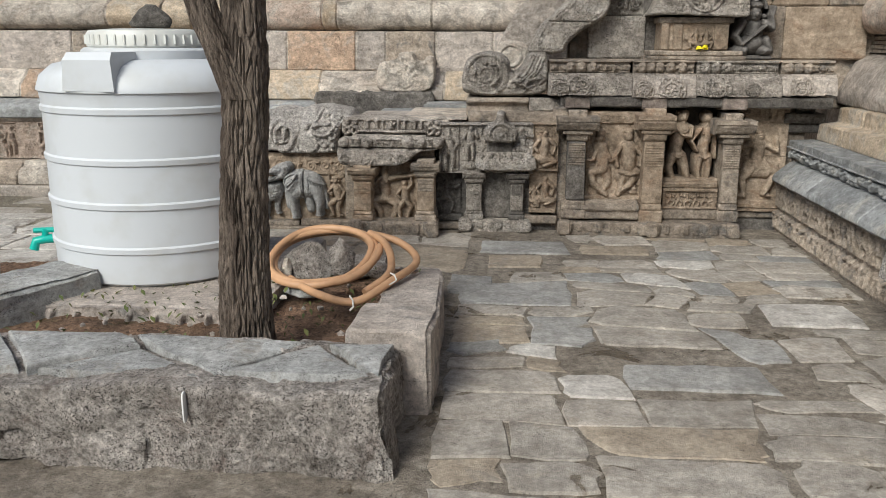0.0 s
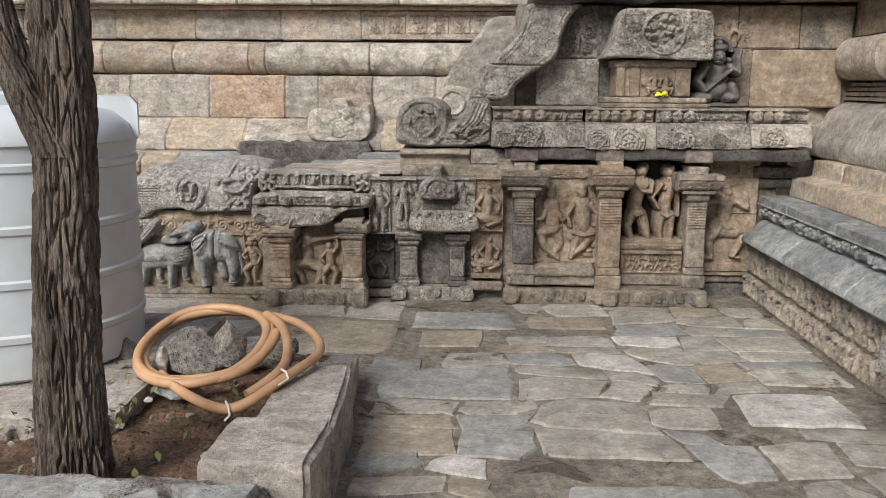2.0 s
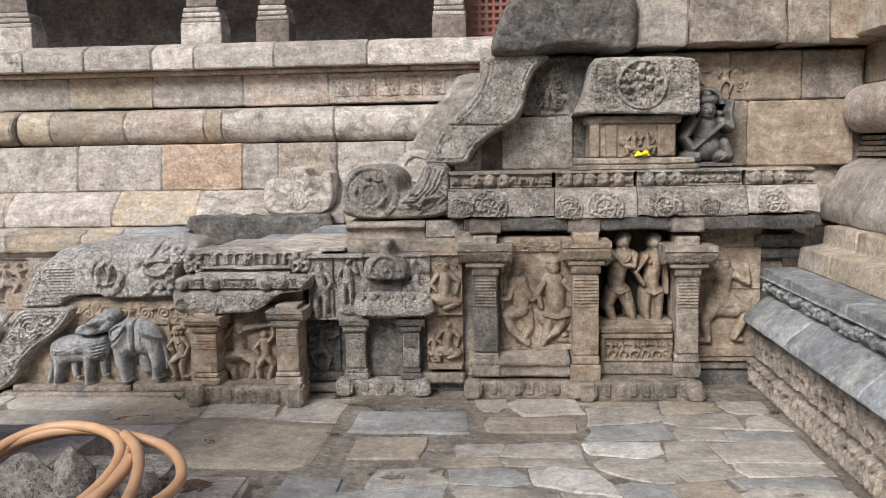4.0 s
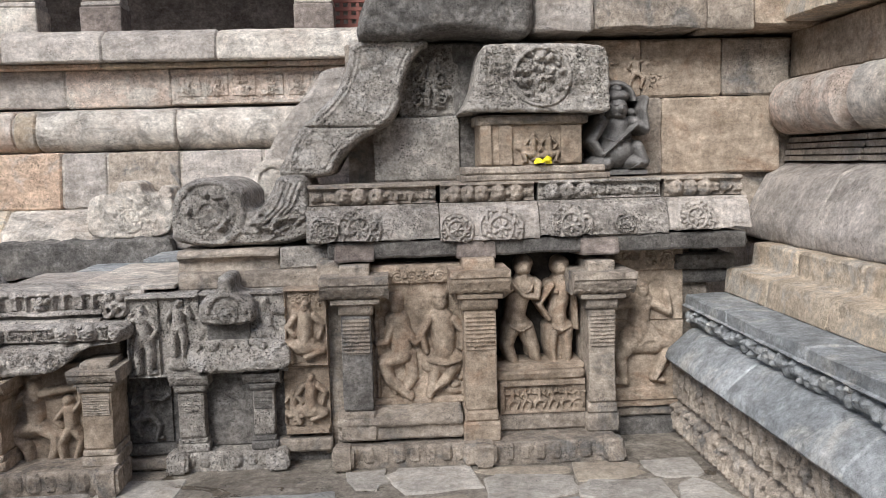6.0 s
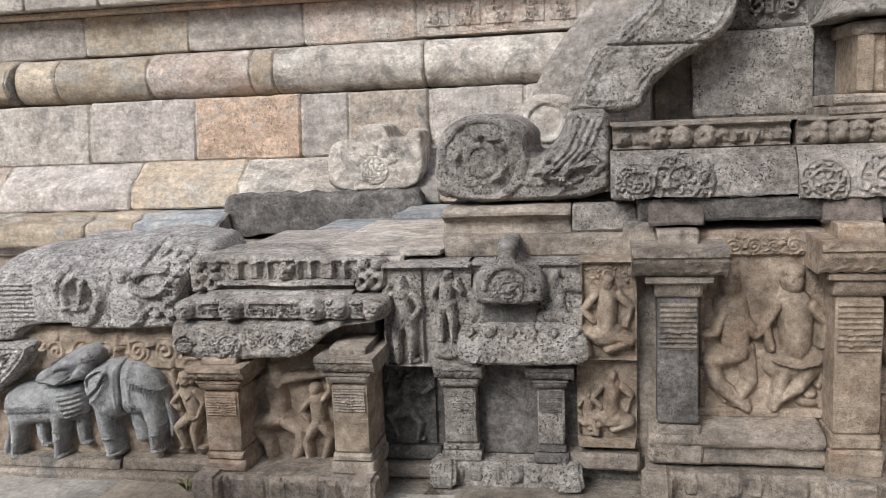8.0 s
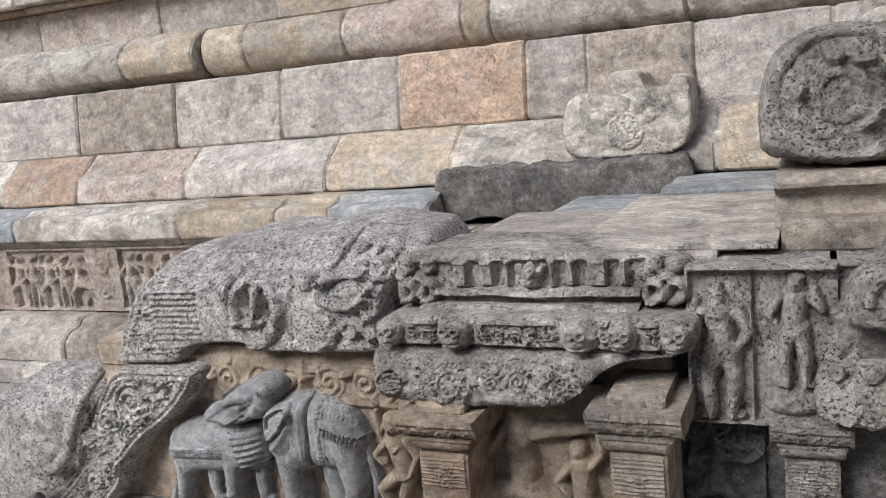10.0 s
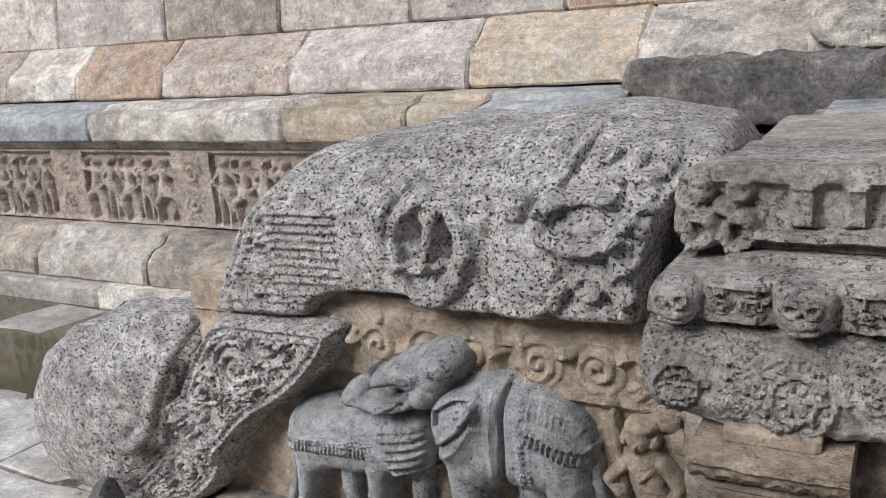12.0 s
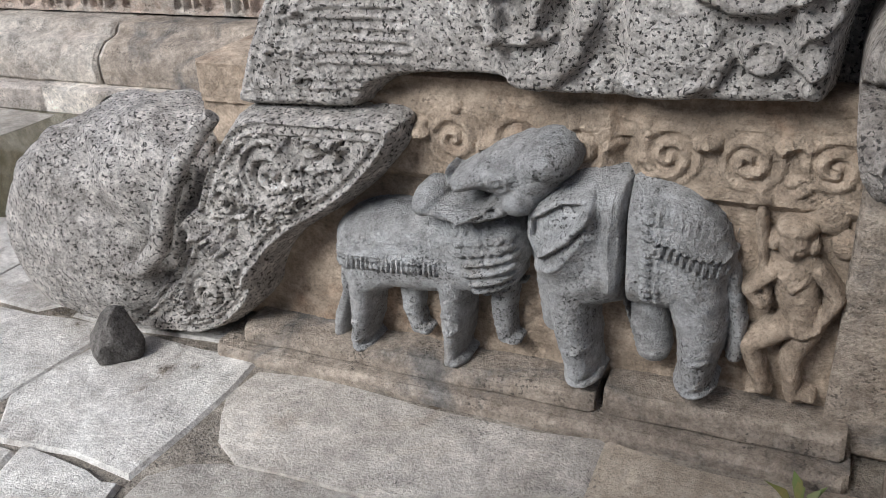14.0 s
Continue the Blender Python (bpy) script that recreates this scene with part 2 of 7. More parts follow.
# ---------------------------------------------------------------- building tools
def grid_noise(u, v, scale, seed=0):
    """Smooth noise in -1..1 over arrays."""
    p, q = np.asarray(u) * scale + 31.7 * seed, np.asarray(v) * scale + 17.3 * seed
    i, j = np.floor(p).astype(int), np.floor(q).astype(int)
    a, b = p - i, q - j
    a, b = a * a * (3 - 2 * a), b * b * (3 - 2 * b)

    def h(x, y):
        s = np.sin(x * 127.1 + y * 311.7 + seed * 74.7) * 43758.5453
        return 2 * (s - np.floor(s)) - 1

    return (h(i, j) * (1 - a) + h(i + 1, j) * a) * (1 - b) + (h(i, j + 1) * (1 - a) + h(i + 1, j + 1) * a) * b


def part(name, data, mat, parent=None, label=""):
    """Links verts and faces as one mesh object, under a thing or a part where one is given."""
    verts, faces = data
    me = bpy.data.meshes.new(name)
    me.from_pydata([tuple(v) for v in verts], [], faces)
    bm = bmesh.new()
    bm.from_mesh(me)
    bmesh.ops.recalc_face_normals(bm, faces=bm.faces)
    bm.to_mesh(me)
    bm.free()
    return dress(name, me, mat, parent, label)


def dress(name, me, mat, parent=None, label=""):
    me.materials.append(M[mat] if isinstance(mat, str) else mat)
    me.shade_smooth()
    me.set_sharp_from_angle(angle=radians(38))
    ob = new(name, me)
    hang(ob, parent)
    if label:
        ob["label"] = label
    return ob


def hang(ob, parent):
    if parent:
        ob.parent = parent
        ob.matrix_parent_inverse = Matrix.Translation(-parent.location)


def thing(name, at, label, category, group="", kind=""):
    ob = new(name)
    ob.location = at
    ob.empty_display_size = 0.1
    return tagged(ob, label, category, group, kind)


def chaikin(prof, times=1):
    for _ in range(times):
        out = []
        for k in range(len(prof)):
            a, b = Vector(prof[k]), Vector(prof[(k + 1) % len(prof)])
            d = (b - a).length
            f = min(0.25, 0.012 / d) if d else 0.25
            out += [a.lerp(b, f), a.lerp(b, 1 - f)]
        prof = [tuple(p) for p in out]
    return prof


def sweep(prof, a, b, axis="x", step=0.09, r=0.008, amp=0.004, seed=0.0, soft=1, freq=9.0):
    """A closed profile drawn along an axis, with eased corners and ends and a slightly uneven skin.
    Profile axes: (y, z) along x, (x, z) along y, (x, y) along z."""
    prof = chaikin(prof, soft)
    fine = []
    for k in range(len(prof)):
        p, q = Vector(prof[k]), Vector(prof[(k + 1) % len(prof)])
        m = max(1, int((q - p).length / (step * 1.3)))
        fine += [p.lerp(q, i / m) for i in range(m)]
    c = sum(fine, Vector((0, 0))) / len(fine)
    m = max(1, int(abs(b - a) / step))
    s = 1 if b > a else -1
    ts = [a, a + s * min(r, abs(b - a) / 4)] + [a + (b - a) * i / m for i in range(1, m)] + [b - s * min(r, abs(b - a) / 4), b]
    verts, faces, n = [], [], len(fine)
    for k, t in enumerate(ts):
        for p in fine:
            if k in (0, len(ts) - 1):
                d = p - c
                p = p - d * min(0.3, r / max(d.length, 1e-6))
            v = Vector((t, p.x, p.y)) if axis == "x" else Vector((p.x, t, p.y)) if axis == "y" else Vector((p.x, p.y, t))
            if amp:
                v += amp * noise.noise_vector(v * freq + Vector((seed, seed * 1.7, 0))) + 0.4 * amp * noise.noise_vector(v * freq * 3.1)
            verts.append(v)
    for k in range(len(ts) - 1):
        for i in range(n):
            j = (i + 1) % n
            faces.append((k * n + i, k * n + j, (k + 1) * n + j, (k + 1) * n + i))
    faces += [tuple(range(n))[::-1], tuple((len(ts) - 1) * n + i for i in range(n))]
    return verts, faces


def block(x0, x1, y0, y1, z0, z1, r=0.01, amp=0.005, step=0.09, seed=0.0):
    """A hewn block with eased edges."""
    return sweep([(y0, z0), (y1, z0), (y1, z1), (y0, z1)], x0, x1, "x", step, r, amp, seed)


def join(*datas):
    verts, faces = [], []
    for v, f in datas:
        o = len(verts)
        verts += list(v)
        faces += [tuple(i + o for i in q) for q in f]
    return verts, faces


def tube(points, radius, sides=10, closed=False):
    """A round tube along points; radius may be a number or a function of 0..1."""
    pts = [Vector(p) for p in points]
    verts, faces, up = [], [], Vector((0, 0, 1))
    last = None
    for i, p in enumerate(pts):
        d = (pts[min(i + 1, len(pts) - 1)] - pts[max(i - 1, 0)]).normalized()
        if last is None:
            last = d.cross(up if abs(d.z) < 0.9 else Vector((1, 0, 0))).normalized()
        last = (last - d * last.dot(d)).normalized()
        w = d.cross(last)
        rr = radius(i / (len(pts) - 1)) if callable(radius) else radius
        for k in range(sides):
            a = 2 * math.pi * k / sides
            verts.append(p + rr * (math.cos(a) * last + math.sin(a) * w))
    for i in range(len(pts) - 1):
        for k in range(sides):
            j = (k + 1) % sides
            faces.append((i * sides + k, i * sides + j, (i + 1) * sides + j, (i + 1) * sides + k))
    faces += [tuple(range(sides)), tuple((len(pts) - 1) * sides + k for k in range(sides))]
    return verts, faces


def lathe(prof, cx, cy, sides=48, wobble=0.0):
    """Radius and height pairs turned about an upright axis, closed at both ends."""
    verts, faces = [], []
    for r, z in prof:
        for k in range(sides):
            a = 2 * math.pi * k / sides
            rr = r + wobble * math.sin(3 * a + z * 5)
            verts.append((cx + rr * math.cos(a), cy + rr * math.sin(a), z))
    for i in range(len(prof) - 1):
        for k in range(sides):
            j = (k + 1) % sides
            faces.append((i * sides + k, i * sides + j, (i + 1) * sides + j, (i + 1) * sides + k))
    faces += [tuple(range(sides)), tuple((len(prof) - 1) * sides + k for k in range(sides))]
    return verts, faces


def rock(c, size, seed, rough=0.25, cuts=3, flat=0.0, turn=0.0):
    """A broken stone: a ball pulled into facets, seated flat."""
    bm = bmesh.new()
    bmesh.ops.create_icosphere(bm, subdivisions=cuts, radius=1)
    rng = random.Random(seed)
    planes = [(Vector((rng.uniform(-1, 1), rng.uniform(-1, 1), rng.uniform(-0.5, 1))).normalized(), rng.uniform(0.55, 0.9)) for _ in range(10)]
    ca, sa = math.cos(radians(turn)), math.sin(radians(turn))
    for v in bm.verts:
        for nrm, d in planes:
            e = v.co.dot(nrm) - d
            if e > 0:
                v.co -= nrm * e
        v.co += rough * 0.25 * noise.noise_vector(v.co * 2.2 + Vector((seed, 0, 0))) + rough * 0.08 * noise.noise_vector(v.co * 7 + Vector((seed, 0, 0)))
        p = Vector((v.co.x * size[0], v.co.y * size[1], v.co.z * size[2]))
        v.co = Vector((c[0] + ca * p.x - sa * p.y, c[1] + sa * p.x + ca * p.y, c[2] + max(p.z, -size[2] * 0.55)))
    out = [v.co.copy() for v in bm.verts], [tuple(v.index for v in f.verts) for f in bm.faces]
    bm.free()
    return out


class Relief:
    """A carved face: heights over a rectangle (u to the right, v up), built from strokes, balls, rings and scrolls."""

    def __init__(self, u0, u1, v0, v1, step=0.006):
        self.nu, self.nv = int(round((u1 - u0) / step)) + 1, int(round((v1 - v0) / step)) + 1
        self.u, self.v = np.linspace(u0, u1, self.nu), np.linspace(v0, v1, self.nv)
        self.U, self.V = np.meshgrid(self.u, self.v, indexing="ij")
        self.h = np.zeros_like(self.U)
        self.mask = np.ones(self.U.shape, bool)
        self.loop, self.step = None, step

    def cut(self, u0, u1, v0, v1):
        i0, i1 = np.searchsorted(self.u, (u0, u1))
        j0, j1 = np.searchsorted(self.v, (v0, v1))
        return slice(max(i0 - 1, 0), i1 + 1), slice(max(j0 - 1, 0), j1 + 1)

    def put(self, s, new_h, add):
        if add:
            self.h[s] += np.maximum(new_h, 0)
        else:
            self.h[s] = np.maximum(self.h[s], new_h)

    def cap(self, a, b, c, d, r0, r1, depth, base=0.0, add=False):
        """A limb from (a, b) to (c, d), thick r0 to r1."""
        r = max(r0, r1)
        s = self.cut(min(a, c) - r, max(a, c) + r, min(b, d) - r, max(b, d) + r)
        U, V = self.U[s], self.V[s]
        if not U.size:
            return self
        l2 = (c - a) ** 2 + (d - b) ** 2 + 1e-9
        t = np.clip(((U - a) * (c - a) + (V - b) * (d - b)) / l2, 0, 1)
        q = ((U - a - t * (c - a)) ** 2 + (V - b - t * (d - b)) ** 2) / (r0 + (r1 - r0) * t) ** 2
        z = np.where(q < 1, base + depth * np.sqrt(np.clip(1 - q, 0, 1)), -1.0)
        self.put(s, z, add)
        return self

    def path(self, pts, r0, r1, depth, base=0.0, add=False):
        n, under = len(pts) - 1, self.h
        if add:
            self.h = np.zeros_like(under)
        for k in range(n):
            ra, rb = r0 + (r1 - r0) * k / n, r0 + (r1 - r0) * (k + 1) / n
            self.cap(*pts[k], *pts[k + 1], ra, rb, depth, 0.0 if add else base)
        if add:
            self.h = under + self.h
        return self

    def ball(self, a, b, ru, rv, depth, base=0.0, turn=0.0, add=False):
        r = max(ru, rv)
        s = self.cut(a - r, a + r, b - r, b + r)
        U, V = self.U[s] - a, self.V[s] - b
        if not U.size:
            return self
        ca, sa = math.cos(radians(turn)), math.sin(radians(turn))
        q = ((ca * U + sa * V) / ru) ** 2 + ((-sa * U + ca * V) / rv) ** 2
        self.put(s, np.where(q < 1, base + depth * np.sqrt(np.clip(1 - q, 0, 1)), -1.0), add)
        return self

    def ring(self, a, b, r, w, depth, squash=1.0, add=True, lo=-180, hi=180):
        s = self.cut(a - r - w, a + r + w, b - r - w, b + r + w)
        U, V = self.U[s] - a, (self.V[s] - b) / squash
        if not U.size:
            return self
        q = ((np.hypot(U, V) - r) / w) ** 2
        ang = np.degrees(np.arctan2(V, U))
        z = np.where((q < 1) & (ang >= lo) & (ang <= hi), depth * np.sqrt(np.clip(1 - q, 0, 1)), -1.0)
        self.put(s, z, add)
        return self

    def spiral(self, a, b, r, turns, w, depth, spin=1, start=0.0):
        s = self.cut(a - r - w, a + r + w, b - r - w, b + r + w)
        U, V = self.U[s] - a, self.V[s] - b
        if not U.size:
            return self
        rad, ang = np.hypot(U, V), spin * np.arctan2(V, U) + start
        pitch = r / turns
        k = (rad / pitch - ang / (2 * math.pi)) % 1.0
        d = np.minimum(k, 1 - k) * pitch / w
        z = np.where((d < 1) & (rad < r), depth * np.sqrt(np.clip(1 - d * d, 0, 1)) * np.clip(1.4 - rad / r, 0.2, 1), 0)
        self.h[s] += z
        return self

    def rect(self, u0, u1, v0, v1, depth, edge=0.006, add=False):
        s = self.cut(u0, u1, v0, v1)
        U, V = self.U[s], self.V[s]
        if not U.size:
            return self
        d = np.minimum(np.minimum(U - u0, u1 - U), np.minimum(V - v0, v1 - V))
        self.put(s, np.where(d >= 0, depth * np.clip(d / edge, 0, 1), -1.0), add)
        return self

    def outline(self, pts, depth, edge=0.03, base=0.0, add=False, keep=False):
        """A rounded plateau inside a closed outline."""
        P = np.array(smooth_loop(pts))
        U, V = self.U, self.V
        inside, dist = np.zeros(U.shape, bool), np.full(U.shape, 1e9)
        for (a, b), (c, d) in zip(P, np.roll(P, -1, 0)):
            hit = ((b > V) != (d > V)) & (U < (c - a) * (V - b) / (d - b + 1e-12) + a)
            inside ^= hit
            t = np.clip(((U - a) * (c - a) + (V - b) * (d - b)) / ((c - a) ** 2 + (d - b) ** 2 + 1e-12), 0, 1)
            dist = np.minimum(dist, np.hypot(U - a - t * (c - a), V - b - t * (d - b)))
        e = np.clip(dist / edge, 0, 1)
        z = np.where(inside, base + depth * np.sqrt(1 - (1 - e) ** 2), -1.0)
        self.put((slice(None), slice(None)), z, add)
        if keep:
            self.mask &= inside
            self.loop = P
        return np.where(inside, dist, -dist)

    def scrolls(self, u0, u1, v0, v1, size, depth, seed=0, w=None):
        """Foliage scrolls that fill a field, each curling against the next."""
        rng = random.Random(seed)
        nu, nv = max(1, int((u1 - u0) / (2 * size))), max(1, int((v1 - v0) / (2 * size)))
        for i in range(nu):
            for j in range(nv):
                a, b = u0 + (i + 0.5) * (u1 - u0) / nu, v0 + (j + 0.5) * (v1 - v0) / nv
                r = size * rng.uniform(0.85, 1.05)
                self.spiral(a, b, r, 2.2, w or size * 0.17, depth, 1 if (i + j) % 2 else -1, rng.uniform(0, 6))
                for k in range(5):
                    t = rng.uniform(0, 6.28)
                    self.ball(a + r * 1.1 * math.cos(t), b + r * 1.1 * math.sin(t), size * 0.3, size * 0.18, depth, 0, math.degrees(t), True)
        return self

    def beads(self, u0, u1, v, n, r, depth, rv=None):
        for k in range(n):
            self.ball(u0 + (u1 - u0) * (k + 0.5) / n, v, r, rv or r, depth, 0, 0, True)
        return self

    def figure(self, cx, z0, s, stance, depth=0.03, flip=1):
        """A carved figure s metres tall: head, crown, trunk and limbs."""
        body, depth = STANCES[stance], 1.3 * depth
        for name, r0, r1, pts in body:
            r0, r1 = 1.15 * r0, 1.15 * r1
            self.path([(cx + flip * s * a, z0 + s * b) for a, b in pts], s * r0, s * r1, depth * min(1.0, 0.45 + 4.5 * r0))
        hx, hz = body[0][3][-1]
        hx, hz = cx + flip * s * hx, z0 + s * (hz + 0.095)
        self.ball(hx, hz, s * 0.062, s * 0.078, depth)
        self.ball(hx + flip * s * 0.012, hz + s * 0.06, s * 0.06, s * 0.04, depth * 0.85)
        self.ball(hx, hz - s * 0.07, s * 0.04, s * 0.04, depth * 0.8)
        self.cap(hx - s * 0.04, hz + s * 0.03, hx + s * 0.04, hz + s * 0.03, s * 0.012, s * 0.012, depth * 0.1, 0, True)
        return self

    def medallion(self, a, b, r, depth):
        """A horseshoe gable with a wheel in it."""
        q = random.Random(int(a * 1000))
        self.ball(a, b, r * 1.04, r * 1.04, depth * 0.3, 0, 0, True)
        self.ring(a, b, r * 0.94, r * 0.08, depth * 0.3).ring(a, b, r * 0.52, r * 0.07, depth * 0.35)
        for k in range(30):
            t, d = k * 2.4, q.uniform(0.62, 0.86)
            self.ball(a + r * d * math.cos(t), b + r * d * math.sin(t), r * q.uniform(0.10, 0.17), r * q.uniform(0.06, 0.09), depth * 0.35, 0, math.degrees(t) + q.uniform(-60, 60), True)
        for k in range(7):
            t = k * 0.9
            self.ball(a + r * 0.28 * math.cos(t), b + r * 0.28 * math.sin(t), r * 0.15, r * 0.08, depth * 0.35, 0, math.degrees(t), True)
        self.ball(a, b, r * 0.14, r * 0.14, depth * 0.4, 0, 0, True)
        return self

    def soften(self, passes=1):
        """Rounds the carving as weather does."""
        for _ in range(passes):
            for axis in (0, 1):
                p = np.concatenate([self.h.take([0], axis), self.h, self.h.take([-1], axis)], axis)
                m = self.h.shape[axis]
                self.h = 0.25 * p.take(range(0, m), axis) + 0.5 * p.take(range(1, m + 1), axis) + 0.25 * p.take(range(2, m + 2), axis)
        return self

    def wear(self, amp=0.003, scale=40, seed=1, pits=0.0):
        self.h += amp * grid_noise(self.U, self.V, scale, seed) + 0.5 * amp * grid_noise(self.U, self.V, scale * 2.7, seed + 1) + 1.3 * amp * grid_noise(self.U, self.V, scale * 0.3, seed + 2)
        if pits:
            self.h -= pits * np.clip(grid_noise(self.U, self.V, scale * 2.2, seed + 5) - 0.35, 0, 1)
        return self

    def data(self, face, back, axis="y", lean=0.0, shift=(0, 0)):
        """Verts and faces: the carved face stands out from the plane `face` towards the courtyard, its sides reach to `back`."""
        nu, nv = self.nu, self.nv
        ids = np.arange(nu * nv).reshape(nu, nv)
        m = self.mask
        ok = m[:-1, :-1] & m[1:, :-1] & m[1:, 1:] & m[:-1, 1:]
        q = np.stack([ids[:-1, :-1][ok], ids[1:, :-1][ok], ids[1:, 1:][ok], ids[:-1, 1:][ok]], 1)
        e = np.concatenate([q[:, [0, 1]], q[:, [1, 2]], q[:, [2, 3]], q[:, [3, 0]]])
        key = np.sort(e, 1) @ np.array([nu * nv, 1])
        _, first, count = np.unique(key, return_index=True, return_counts=True)
        rim = e[first[count == 1]]
        depth = face - self.h + lean * (self.V - self.v[0])
        P = np.stack([self.U, depth, self.V], -1).reshape(-1, 3)
        used = np.unique(q)
        renum = np.full(nu * nv, -1)
        renum[used] = np.arange(len(used))
        rims = np.unique(rim)
        renum2 = np.full(nu * nv, -1)
        renum2[rims] = np.arange(len(rims)) + len(used)
        if self.loop is not None:
            A, C = self.loop, np.roll(self.loop, -1, 0)
            Q = P[rims][:, [0, 2]][:, None, :]
            t = np.clip(((Q - A) * (C - A)).sum(-1) / (((C - A) ** 2).sum(-1) + 1e-12), 0, 1)
            near = A + t[..., None] * (C - A)
            far = ((near - Q) ** 2).sum(-1)
            pick = far.argmin(1)
            rows = np.arange(len(rims))
            close = np.sqrt(far[rows, pick]) < 1.8 * self.step
            spot = near[rows, pick]
            P[rims[close], 0], P[rims[close], 2] = spot[close, 0], spot[close, 1]
        else:
            at = np.full(nu * nv, -1)
            at[rims] = np.arange(len(rims))
            ends = np.concatenate([at[rim], at[rim][:, ::-1]])
            loop_uv = P[rims][:, [0, 2]]
            inner = (loop_uv[:, 0] > self.u[0] + 1e-6) & (loop_uv[:, 0] < self.u[-1] - 1e-6) & (loop_uv[:, 1] > self.v[0] + 1e-6) & (loop_uv[:, 1] < self.v[-1] - 1e-6)
            for _ in range(4):
                total, count = np.zeros_like(loop_uv), np.zeros(len(rims))
                np.add.at(total, ends[:, 0], loop_uv[ends[:, 1]])
                np.add.at(count, ends[:, 0], 1)
                loop_uv = np.where(inner[:, None], 0.5 * loop_uv + 0.5 * total / np.maximum(count, 1)[:, None], loop_uv)
            P[rims, 0], P[rims, 2] = loop_uv[:, 0], loop_uv[:, 1]
        B = P[rims].copy()
        B[:, 1] = back
        verts = np.concatenate([P[used], B])
        verts[:, 0] += shift[0]
        verts[:, 2] += shift[1]
        if axis == "x":
            verts = np.stack([verts[:, 1], -verts[:, 0], verts[:, 2]], -1)
        faces = renum[q].tolist() + [[int(renum[b]), int(renum[a]), int(renum2[a]), int(renum2[b])] for a, b in rim]
        return verts, faces


def carving(name, rel, face, back, mat, parent=None, label="", axis="y", lean=0.0, shift=(0, 0)):
    verts, faces = rel.data(face, back, axis, lean, shift)
    me = bpy.data.meshes.new(name)
    me.from_pydata(verts.tolist(), [], faces)
    return dress(name, me, mat, parent, label)


def smooth_loop(pts, times=2):
    for _ in range(times):
        out = []
        for k in range(len(pts)):
            (a, b), (c, d) = pts[k], pts[(k + 1) % len(pts)]
            out += [(a * 0.8 + c * 0.2, b * 0.8 + d * 0.2), (a * 0.2 + c * 0.8, b * 0.2 + d * 0.8)]
        pts = out
    return pts


